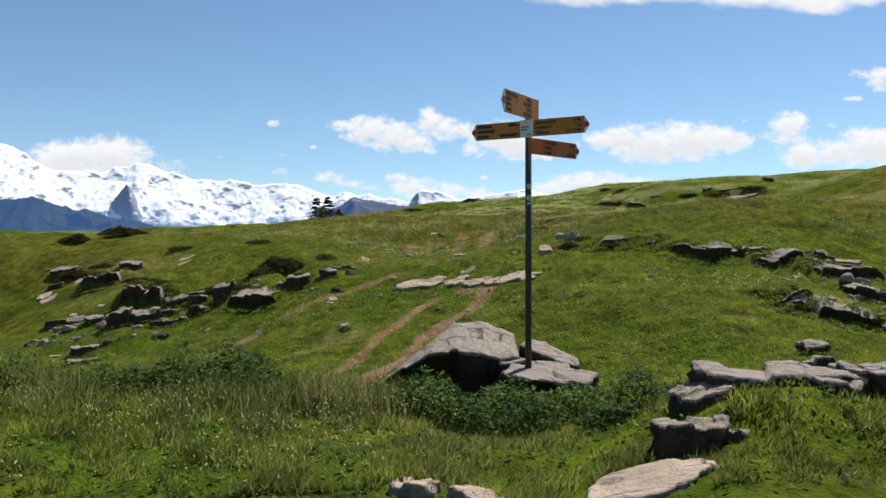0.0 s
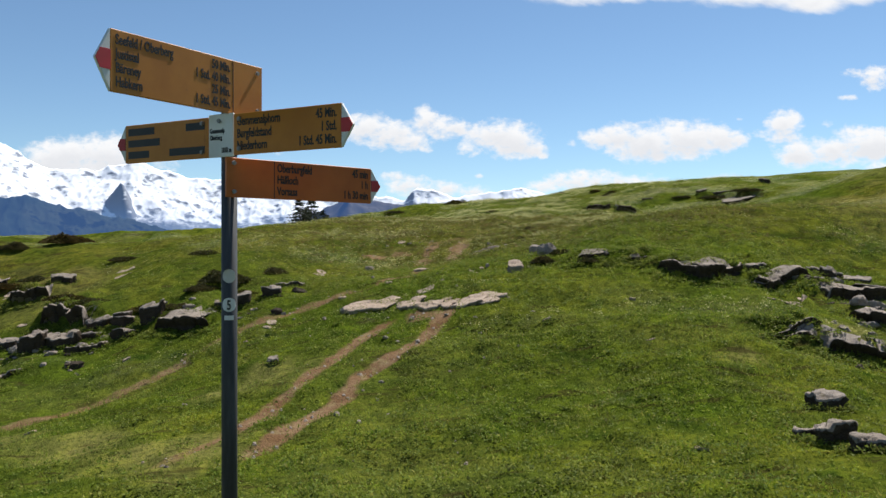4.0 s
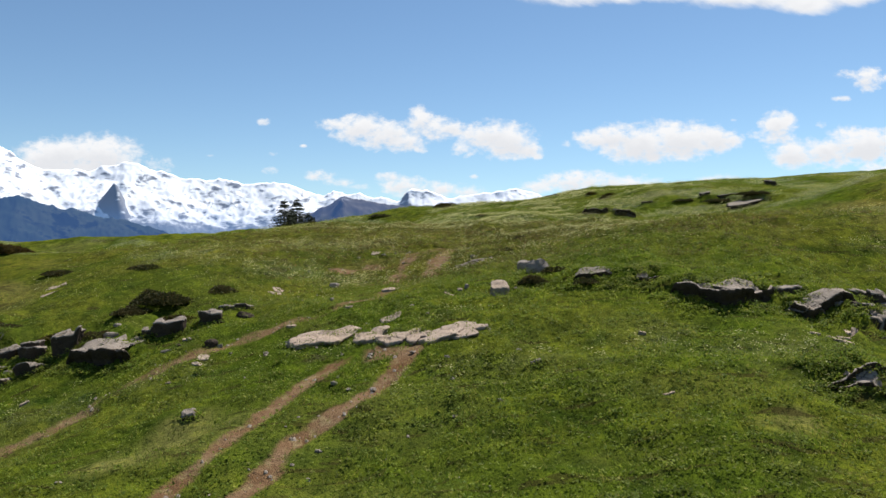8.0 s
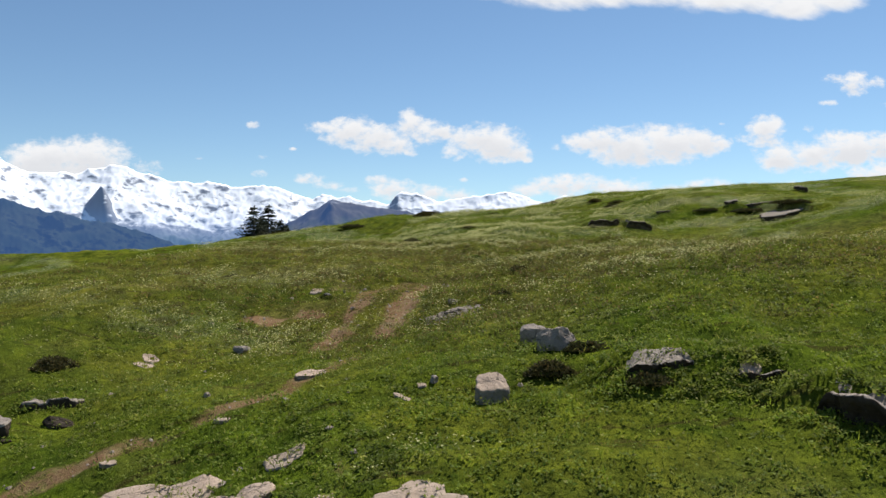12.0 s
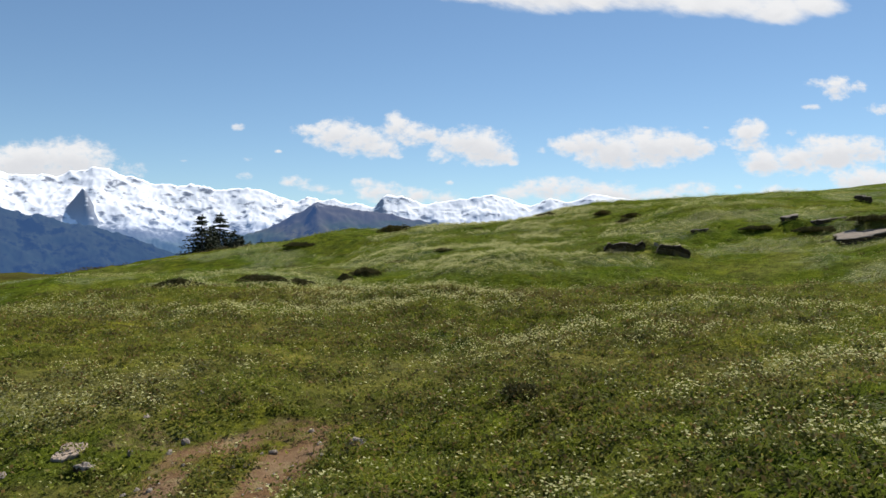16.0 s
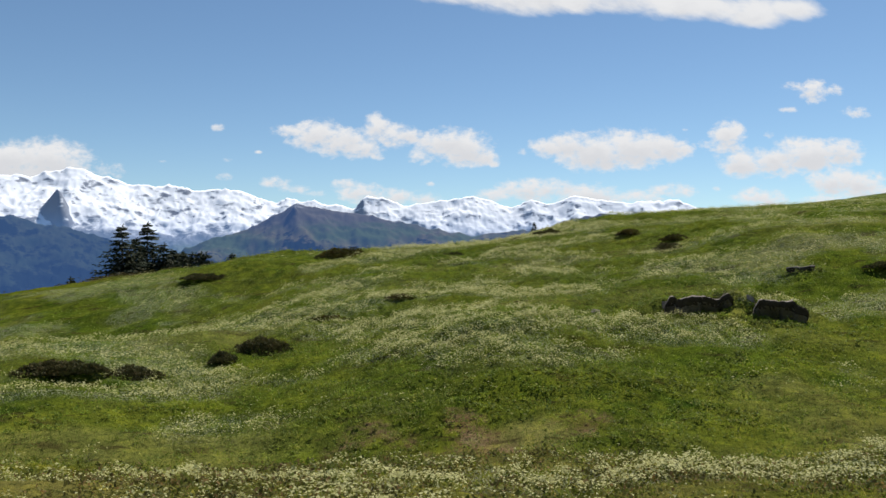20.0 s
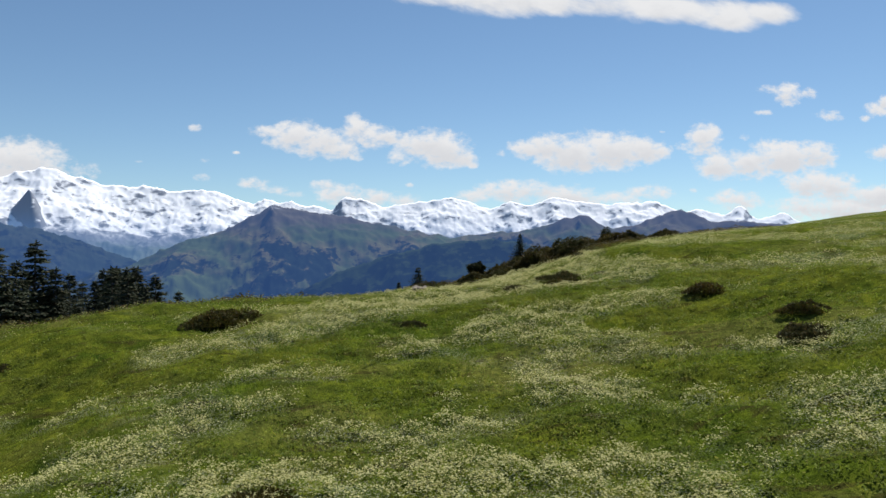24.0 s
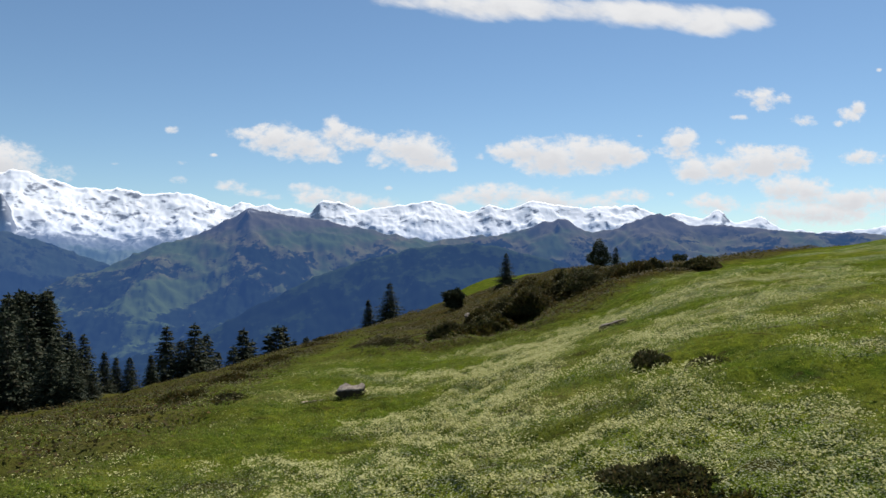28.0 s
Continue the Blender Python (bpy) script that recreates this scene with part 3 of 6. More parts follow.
def coated(color, worn, rough=0.42):
    """Painted sheet metal that the weather has dulled."""
    def paint(k):
        p = own_of(k)
        a, b = k.noise(p, 5.0, 4.0, 0.6), k.noise(p, 55.0, 4.0, 0.7)
        c = k.mix(k.step(a, 0.35, 0.7), color, worn)
        c = k.mix(k.math("MULTIPLY", k.step(b, 0.62, 0.74), 0.45), c, k.mix(0.6, worn, (0.05, 0.04, 0.03)))
        finish(k, c, k.math("MULTIPLY_ADD", a, 0.25, rough), b, 0.08, 0.002, spec=0.4)
    return paint


def paint_steel(k):
    p = own_of(k)
    n = k.noise(k.add("ShaderNodeMapping", {"Vector": p, "Scale": (1.0, 1.0, 0.15)}).outputs[0], 30.0, 5.0, 0.65)
    c = k.mix(k.step(n, 0.35, 0.7), (0.040, 0.041, 0.044), (0.078, 0.080, 0.083))
    finish(k, c, k.math("MULTIPLY_ADD", n, 0.3, 0.5), n, 0.1, 0.003, metal=0.3, spec=0.4)


def far_land(lo, hi, tree, snow_from, snow_soft, air_glow, haze_fac, scale, thin=0.0, clear=(0.0, 1.0), rock=(0.20, 0.19, 0.19), rock_from=1e6, forest=0.5):
    """Slopes kilometres away: forest, pasture, bare rock and snow by height and steepness, with blue haze mixed in as a
    glow.
    """
    def paint(k):
        geo = k.add("ShaderNodeNewGeometry")
        p = geo.outputs["Position"]
        z = k.add("ShaderNodeSeparateXYZ", {0: p}).outputs[2]
        steep = k.add("ShaderNodeSeparateXYZ", {0: geo.outputs["Normal"]}).outputs[2]
        a, b = k.noise(p, 0.004 * scale, 6.0, 0.62), k.noise(p, 0.02 * scale, 6.0, 0.7)
        c = k.mix(k.step(a, 0.4, 0.62), lo, hi)
        wood = k.math("SUBTRACT", k.math("ADD", a, k.math("MULTIPLY", k.math("SUBTRACT", b, 0.5), 0.6)), k.math("MULTIPLY", k.math("ADD", z, 40.0), 0.0007))
        c = k.mix(k.step(wood, forest, forest + 0.08), c, tree)
        c3 = k.noise(k.add("ShaderNodeMapping", {"Vector": p, "Scale": (1.0, 1.0, 2.6), "Rotation": (0.0, 0.5, 0.0)}).outputs[0], 0.011 * scale, 7.0, 0.66, 0.4)
        ragged = k.math("ADD", z, k.math("MULTIPLY", k.math("SUBTRACT", k.math("ADD", k.math("MULTIPLY", a, 0.45), k.math("MULTIPLY", c3, 0.55)), 0.5), snow_soft * 6.0))
        c = k.mix(k.step(ragged, rock_from - snow_soft, rock_from + snow_soft), c, rock)
        hold = k.step(k.math("ADD", k.math("MULTIPLY_ADD", steep, 1.8, -1.0), k.math("MULTIPLY", k.math("SUBTRACT", c3, 0.5), 2.0)), -0.02, 0.28)
        snow = k.math("MULTIPLY", k.step(ragged, snow_from - snow_soft * 0.5, snow_from + snow_soft * 0.5), hold)
        c = k.mix(snow, c, (0.86, 0.88, 0.92))
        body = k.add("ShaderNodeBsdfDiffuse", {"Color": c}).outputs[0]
        # painted haze: the slope itself emits blue, less of it higher up
        glow = k.add("ShaderNodeEmission", {"Color": air_glow, "Strength": 1.0}).outputs[0]
        haze = k.step(z, clear[0], clear[1], haze_fac, haze_fac - thin)
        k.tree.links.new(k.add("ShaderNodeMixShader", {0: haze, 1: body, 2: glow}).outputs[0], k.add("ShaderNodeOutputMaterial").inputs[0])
    return paint


M_GROUND = material("meadow", paint_ground)
M_ROCK = material("limestone", paint_rock)
# dark stone, and the shade painted on the sides and fronts of paler rocks
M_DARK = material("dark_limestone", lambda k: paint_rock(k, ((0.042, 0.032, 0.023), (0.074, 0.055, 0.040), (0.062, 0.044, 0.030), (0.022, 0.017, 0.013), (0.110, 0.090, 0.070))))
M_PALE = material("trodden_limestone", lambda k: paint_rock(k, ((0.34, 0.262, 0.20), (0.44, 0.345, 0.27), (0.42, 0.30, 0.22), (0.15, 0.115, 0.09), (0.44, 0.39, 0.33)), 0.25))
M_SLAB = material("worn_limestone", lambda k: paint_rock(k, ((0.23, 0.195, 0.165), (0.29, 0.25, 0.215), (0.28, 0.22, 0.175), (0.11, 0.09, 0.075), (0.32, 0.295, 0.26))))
M_GRASS = material("grass", leafy((0.095, 0.128, 0.012), (0.190, 0.200, 0.026), (0.280, 0.220, 0.065), 0.5, drift=0.6))
M_TALL = material("tall_grass", leafy((0.085, 0.120, 0.022), (0.200, 0.215, 0.052), (0.320, 0.270, 0.120), 0.5, 0.72))
M_SHORT = material("short_grass", leafy((0.120, 0.140, 0.020), (0.245, 0.240, 0.050), (0.360, 0.290, 0.120), 0.5, 0.7, drift=0.6))
M_NETTLE = material("nettle_leaf", leafy((0.035, 0.062, 0.012), (0.100, 0.140, 0.028), (0.160, 0.170, 0.050), 0.4, drift=0.7))
M_LEAF = material("herb_leaf", leafy((0.098, 0.132, 0.016), (0.215, 0.230, 0.042), (0.270, 0.225, 0.065), 0.45, drift=0.5))
M_BROW = material("brow_leaf", leafy((0.060, 0.074, 0.014), (0.165, 0.160, 0.036), (0.200, 0.120, 0.050), 0.4, 0.72, drift=0.5))
M_BLOOM = material("white_bloom", leafy((0.42, 0.41, 0.17), (0.64, 0.61, 0.31), (0.30, 0.29, 0.08), 0.4))
M_NEEDLE = material("needles", leafy((0.018, 0.027, 0.016), (0.050, 0.062, 0.032), (0.070, 0.064, 0.038), 0.15))
M_PINE = material("pine_needles", leafy((0.018, 0.028, 0.014), (0.046, 0.056, 0.026), (0.065, 0.060, 0.030), 0.2))
M_JUNIPER = material("dwarf_shrub", leafy((0.032, 0.038, 0.012), (0.070, 0.068, 0.022), (0.110, 0.078, 0.032), 0.3))
M_HEATH = material("heath_shrub", leafy((0.045, 0.040, 0.011), (0.078, 0.058, 0.015), (0.095, 0.046, 0.017), 0.3, drift=0.6))
M_BARK = material("bark", paint_bark)
M_STEEL = material("galvanised_steel", paint_steel)
M_YELLOW = material("sign_yellow", coated((0.52, 0.200, 0.022), (0.43, 0.155, 0.018)))
M_ORANGE = material("sign_orange", coated((0.49, 0.130, 0.020), (0.41, 0.102, 0.016)))
M_WHITE = material("sign_white", coated((0.74, 0.74, 0.72), (0.62, 0.62, 0.60)))
M_RED = material("sign_red", coated((0.52, 0.035, 0.045), (0.42, 0.040, 0.045)))
M_BLACK = material("sign_black", coated((0.018, 0.018, 0.020), (0.035, 0.033, 0.03)))
M_ZINC = material("bolt_zinc", coated((0.32, 0.32, 0.33), (0.20, 0.19, 0.18)))
M_STICKER = material("sticker_print", coated((0.42, 0.36, 0.20), (0.55, 0.54, 0.50)))


# ---------------------------------------------------------------- mesh helpers
def mesh_of(name, verts, faces, mat=None, smooth=False):
    """A mesh from arrays of corners and of triangles or four-sided faces."""
    verts, faces = np.asarray(verts, np.float32), np.asarray(faces, np.int32)
    me = bpy.data.meshes.new(name)
    me.vertices.add(len(verts))
    me.vertices.foreach_set("co", verts.ravel())
    n = faces.shape[1]
    me.loops.add(faces.size)
    me.loops.foreach_set("vertex_index", faces.ravel())
    me.polygons.add(len(faces))
    me.polygons.foreach_set("loop_start", np.arange(len(faces), dtype=np.int32) * n)
    me.polygons.foreach_set("loop_total", np.full(len(faces), n, np.int32))
    if smooth:
        me.polygons.foreach_set("use_smooth", np.ones(len(faces), bool))
    me.update()
    me.validate()
    if mat:
        me.materials.append(mat)
    return me


def attach(ob, parent):
    ob.parent = parent
    return ob


def part(name, bm, mat, parent, label=""):
    me = bpy.data.meshes.new(name)
    bm.to_mesh(me)
    bm.free()
    me.materials.append(mat)
    ob = attach(new(name, me), parent)
    return tagged(ob, label) if label else ob


def grid_faces(nu, nv):
    i = (np.arange(nu - 1)[:, None] * nv + np.arange(nv - 1)[None, :]).ravel()
    return np.stack([i, i + nv, i + nv + 1, i + 1], 1)


def set_attr(me, name, values):
    a = me.attributes.new(name, "FLOAT", "POINT")
    a.data.foreach_set("value", np.asarray(values, np.float32))


# ---------------------------------------------------------------- ground: one sheet to the horizon
def spread(lo, hi, step, reach, grow=1.12, on=1.12):
    inner = list(np.arange(lo, hi + step / 2, step))
    left, right, a, b, s, q = [], [], lo, hi, step, step
    while a > -reach:
        s *= grow
        a -= s
        left.append(a)
    while b < reach:
        q *= on
        b += q
        right.append(b)
    return np.array(left[::-1] + inner + right)


gx, gy = spread(-24, 36, 0.30, 4800), spread(1, 128, 0.30, 4800, 1.16, 1.03)
GX, GY = [a.ravel() for a in np.meshgrid(gx, gy, indexing="ij")]
GZ = ground_z(GX, GY)
EARTH = np.where((np.abs(GX) < 40) & (GY > 0) & (GY < 140), earth_mask(GX, GY), 0)
GZ = GZ - 0.05 * EARTH
ground_mesh = mesh_of("ground", np.stack([GX, GY, GZ], 1), grid_faces(len(gx), len(gy)), M_GROUND, True)
set_attr(ground_mesh, "earth", EARTH)
set_attr(ground_mesh, "flower", flower_mask(GX, GY))
set_attr(ground_mesh, "dry", np.where((np.abs(GX) < 60) & (GY > -20) & (GY < 160), dry_mask(GX, GY), 0))
set_attr(ground_mesh, "heath", heath_mask(GX, GY))
ground = tagged(new("ground", ground_mesh), "sunlit green alpine meadow with worn earth ruts", "ground", kind="structure")


# ---------------------------------------------------------------- distance: wooded ridge, pasture horn, snow range
def ridge(name, label, knots, r_foot, r_crest, r_back, z_foot, rough, seed, mat, na=900, nr=70, ridged=0.7, side=(-44.0, 58.0), stretch=1.0, peaks=()):
    """A mountain side: its crest runs through the knots (bearing and height in degrees)."""
    az = np.linspace(side[0], side[1], na)
    ka, ke = np.array([q[0] for q in knots]), np.array([q[1] for q in knots])
    el = np.interp(az, ka, ke)
    brief = np.exp(-np.linspace(-2, 2, 9) ** 2)
    el = np.convolve(np.pad(el, 4, mode="edge"), brief / brief.sum(), mode="valid")
    soft = np.exp(-np.linspace(-2.2, 2.2, 141) ** 2)
    wide = np.convolve(np.pad(el, 70, mode="edge"), soft / soft.sum(), mode="valid")
    rr = np.concatenate([r_foot + (r_crest - r_foot) * np.linspace(0, 1, nr), r_crest + (r_back - r_crest) * np.linspace(0.12, 1, 8)])
    A, R = np.meshgrid(radians(1) * az, rr, indexing="ij")
    X, Y = R * np.sin(A), 60 + R * np.cos(A)
    s = np.clip((R - r_foot) / (r_crest - r_foot), 0, 1)
    crest = np.tan(np.radians(wide[:, None] + (el - wide)[:, None] * s ** 3)) * r_crest + 8
    b = np.clip((R - r_crest) / (r_back - r_crest), 0, 1)
    rise = s ** 1.15 * (1 - 0.9 * b)
    h = z_foot + (crest - z_foot) * rise
    f = 1.0 / (rough * 4.5 * stretch)
    f2 = f * 0.33
    n = 1.5 * (fbm(X * f2, Y * f2 * 0.4, 3, seed + 19, 0.5, True) - 0.62) + ridged * (fbm(X * f, Y * f * 0.6, 6, seed, 0.55, True) - 0.62) + (1 - ridged) * (fbm(X * f, Y * f, 6, seed + 7, 0.55) - 0.5)
    shape = 0.25 + 0.75 * np.sin(np.pi * np.clip(s, 0, 1)) ** 0.8
    jag = fbm(X * f * 3.0, Y * f * 3.0, 4, seed + 3, 0.6, True) - 0.6
    Z = h + rough * (2.0 * n * shape + 0.75 * jag * (0.55 + 0.45 * shape))
    for pa, pr, pe, wide_m in peaks:
        px, py = pr * math.sin(radians(pa)), 60 + pr * math.cos(radians(pa))
        dx, dy = X - px, Y - py
        edge = np.hypot(dx, dy) * (1 + 0.25 * np.sin(3 * np.arctan2(dy, dx) + 1.0))
        cone = math.tan(radians(pe)) * pr + 8 - 1.9 * edge + 0.22 * rough * jag
        Z = np.where(edge < wide_m, np.maximum(Z, cone), Z)
    me = mesh_of(name, np.stack([X.ravel(), Y.ravel(), Z.ravel()], 1), grid_faces(*A.shape)[:, ::-1], mat, False)
    return tagged(new(name, me), label, "mountain", kind="structure")


# colour of the haze that the far slopes give off
AIR_GLOW = (0.036, 0.088, 0.245)
SNOW_CREST = [(-44, 6.8), (-33, 7.4), (-29.4, 6.29), (-28.8, 6.23), (-28.2, 6.01), (-27.5, 5.47), (-26.2, 5.02), (-24.5, 5.16), (-22.8, 5.46), (-21.2, 5.9), (-20.5, 5.7), (-19.2, 5.4),
              (-18.4, 5.38), (-17.5, 4.94), (-16.2, 4.74), (-14.7, 5.1), (-13.9, 4.8), (-12.7, 4.66), (-11.5, 4.88), (-10.7, 4.69), (-9.9, 4.46), (-9.1, 4.07), (-7.9, 3.8), (-7.1, 4.37),
              (-6.3, 4.02), (-5.3, 4.19), (-4.4, 3.77), (-2.4, 3.6), (-1.6, 4.48), (-0.4, 4.25), (1.1, 3.63), (3.1, 3.8), (4.7, 4.17), (6.4, 4.21), (7.6, 3.85), (8.8, 3.56),
              (10.4, 4.12), (11.6, 3.63), (13.2, 4.26), (14.0, 4.33), (15.6, 3.92), (17.1, 3.59), (18.7, 3.77), (20.0, 4.06), (20.6, 3.74), (22.3, 3.13), (23.2, 3.34), (24.7, 2.9),
              (25.8, 3.53), (26.5, 2.68), (26.8, 2.48), (28.4, 2.94), (29.6, 2.07), (31.6, 1.78), (33.6, 1.82), (34.9, 1.98), (35.7, 2.32), (40, 2.4), (58, 2.6)]
HORN_CREST = [(-44, -0.4), (-30, 0.0), (-24, -0.5), (-21.5, -2.4), (-16, -0.6), (-13, 0.6), (-10, 1.8), (-8.2, 2.7), (-6.4, 3.45), (-4, 3.1), (-1, 2.6), (3, 1.6), (6, 1.2), (10, 1.6), (12.5, 2.0), (15.2, 2.75), (17.3, 1.7), (19, 2.0), (21.6, 3.1), (24, 2.5), (28, 2.0), (34, 1.4), (58, 1.0)]
FOOT_CREST = [(-44, 2.4), (-30, 3.0), (-27.8, 3.15), (-25.9, 2.6), (-22.5, 1.9), (-20.5, 1.4), (-18.0, 0.6), (-14.0, -1.0), (-8.0, -4.0)]
WOOD_CREST = [(-44, -9.0), (-24, -8.5), (-16, -6.8), (-9.8, -5.0), (-6.6, -3.4), (-2.2, -1.2), (1.4, -0.1), (5, 0.8), (9.5, 1.4), (12, 0.8), (16, -0.4), (22, -2.0), (30, -3.0), (58, -5.0)]
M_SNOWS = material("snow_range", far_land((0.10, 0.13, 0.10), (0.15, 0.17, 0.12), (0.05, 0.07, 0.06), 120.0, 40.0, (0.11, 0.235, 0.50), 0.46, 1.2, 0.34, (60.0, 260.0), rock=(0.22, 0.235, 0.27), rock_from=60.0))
M_HORN = material("pasture_ridge", far_land((0.10, 0.14, 0.055), (0.22, 0.19, 0.10), (0.022, 0.036, 0.024), 205.0, 30.0, AIR_GLOW, 0.55, 1.2, rock=(0.16, 0.145, 0.11), rock_from=110.0, forest=0.47))
M_WOOD = material("wooded_ridge", far_land((0.035, 0.055, 0.022), (0.06, 0.08, 0.035), (0.014, 0.024, 0.016), 1e6, 40.0, AIR_GLOW, 0.46, 2.6, forest=0.42))
M_FOOT = material("hazed_foothill", far_land((0.05, 0.075, 0.05), (0.09, 0.11, 0.07), (0.022, 0.036, 0.032), 1e6, 40.0, AIR_GLOW, 0.62, 1.2, forest=0.44))
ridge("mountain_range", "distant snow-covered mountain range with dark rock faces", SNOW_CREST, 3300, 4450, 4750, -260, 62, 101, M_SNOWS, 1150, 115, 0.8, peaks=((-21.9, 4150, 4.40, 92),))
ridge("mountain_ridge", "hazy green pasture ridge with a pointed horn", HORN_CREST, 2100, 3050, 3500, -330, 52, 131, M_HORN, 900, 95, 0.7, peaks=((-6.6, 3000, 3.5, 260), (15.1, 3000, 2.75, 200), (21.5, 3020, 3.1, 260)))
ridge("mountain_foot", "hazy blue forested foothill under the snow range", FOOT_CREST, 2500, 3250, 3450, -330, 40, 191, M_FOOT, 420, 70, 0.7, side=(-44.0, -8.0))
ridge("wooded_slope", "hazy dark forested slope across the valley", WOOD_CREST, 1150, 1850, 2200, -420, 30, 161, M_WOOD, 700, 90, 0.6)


# ---------------------------------------------------------------- signpost
POST = Vector((0.80, 7.47, 0.0))


def tube(r, z0, z1, seg=20, cap=True):
    bm = bmesh.new()
    bmesh.ops.create_cone(bm, cap_ends=cap, segments=seg, radius1=r, radius2=r, depth=z1 - z0)
    bmesh.ops.translate(bm, verts=bm.verts, vec=(0, 0, (z0 + z1) / 2))
    for f in bm.faces:
        f.smooth = len(f.verts) == 4
    return bm


def plate(outline, thick, bevel=0.002):
    """A sheet with that outline in x and z, its front at y = 0 towards -y."""
    bm = bmesh.new()
    front = bm.faces.new([bm.verts.new((x, 0.0, z)) for x, z in outline])
    ext = bmesh.ops.extrude_face_region(bm, geom=[front])
    bmesh.ops.translate(bm, verts=[v for v in ext["geom"] if isinstance(v, bmesh.types.BMVert)], vec=(0, thick, 0))
    bmesh.ops.recalc_face_normals(bm, faces=bm.faces)
    if bevel:
        bmesh.ops.bevel(bm, geom=list(bm.edges), offset=bevel, segments=1, affect="EDGES")
    return bm


def words(text, size, x, z, parent, mat, y=-0.0006, align="LEFT", narrow=0.64):
    """Raised print on a board's front, from the built-in font."""
    cu = bpy.data.curves.new("lettering", "FONT")
    cu.body, cu.size, cu.extrude, cu.align_x, cu.resolution_u = text, size, 0.0008, align, 3
    cu.offset = 0.0012
    tmp = bpy.data.objects.new("lettering", cu)
    scene.collection.objects.link(tmp)
    me = bpy.data.meshes.new_from_object(tmp.evaluated_get(bpy.context.evaluated_depsgraph_get()))
    bpy.data.objects.remove(tmp)
    me.materials.clear()
    me.materials.append(mat)
    ob = attach(new("lettering", me), parent)
    ob.matrix_basis = pose(x, y, z, 90) @ Matrix.Diagonal((narrow, 1, 1, 1))
    return ob


def bar(w, h, x, z, parent, mat, name="print_bar", y=-0.001):
    ob = part(name, plate([(x, z), (x + w, z), (x + w, z + h), (x, z + h)], 0.002, 0), mat, parent)
    ob.location.y = y
    return ob


def bolt(x, z, parent, name="bolt"):
    bm = bmesh.new()
    bmesh.ops.create_cone(bm, cap_ends=True, segments=6, radius1=0.009, radius2=0.008, depth=0.008)
    bmesh.ops.rotate(bm, verts=bm.verts, cent=(0, 0, 0), matrix=Matrix.Rotation(radians(90), 3, "X"))
    bmesh.ops.translate(bm, verts=bm.verts, vec=(x, -0.005, z))
    return part(name, bm, M_ZINC, parent)


def board(post, name, mat, turn, off, z, length, high, tip, lines, flip, label, blank=0.0, readable=True):
    """An arrow board. It points along +x, or along -x when flipped; its near end lies `off` from the post's axis."""
    d = -1 if flip else 1
    body_end = length - tip
    pts = [(0, -high / 2), (d * body_end, -high / 2), (d * body_end, high / 2), (0, high / 2)]
    ob = part(name, plate(pts if not flip else pts[::-1], 0.014), mat, post, label)
    ob.matrix_basis = pose(0, 0, z, 0, 0, turn) @ pose(off, -0.046, 0)
    point = [(d * (body_end + 0.0005), -high / 2), (d * length, 0), (d * (body_end + 0.0005), high / 2)]
    part("arrow_tip", plate(point if not flip else point[::-1], 0.014), M_WHITE, ob, "white painted arrow tip")
    w = high * 0.16
    red = [(d * (body_end + 0.001), -w), (d * (length - tip * w / (high / 2)), -w), (d * length, 0), (d * (length - tip * w / (high / 2)), w), (d * (body_end + 0.001), w)]
    part("tip_stripe", plate(red if not flip else red[::-1], 0.004, 0), M_RED, ob, "red trail stripe").location.y = -0.002
    rows = len(lines)
    pitch = high * 0.90 / rows
    size = pitch * 1.02
    x0 = min(d * body_end, 0) + 0.018 + (0 if flip else blank)
    x1 = max(d * body_end, 0) - 0.018 - (blank if flip else 0)
    for i, (place, time) in enumerate(lines):
        zz = high / 2 - pitch * (i + 0.80) - high * 0.05
        if readable:
            words(place, size, x0, zz, ob, M_BLACK)
            words(time, size, x1, zz, ob, M_BLACK, align="RIGHT")
        else:
            bar(place, size * 0.62, x0, zz, ob, M_BLACK)
            bar(time, size * 0.62, x1 - time, zz, ob, M_BLACK)
    if blank:
        xs = x1 + 0.012 if flip else x0 - 0.014
        bar(0.003, high * 0.98, xs, -high * 0.49, ob, M_BLACK, "divider")
    for bz in (-high * 0.36, high * 0.36):
        bolt(-d * 0.0 + d * 0.03, bz, ob)
    return ob


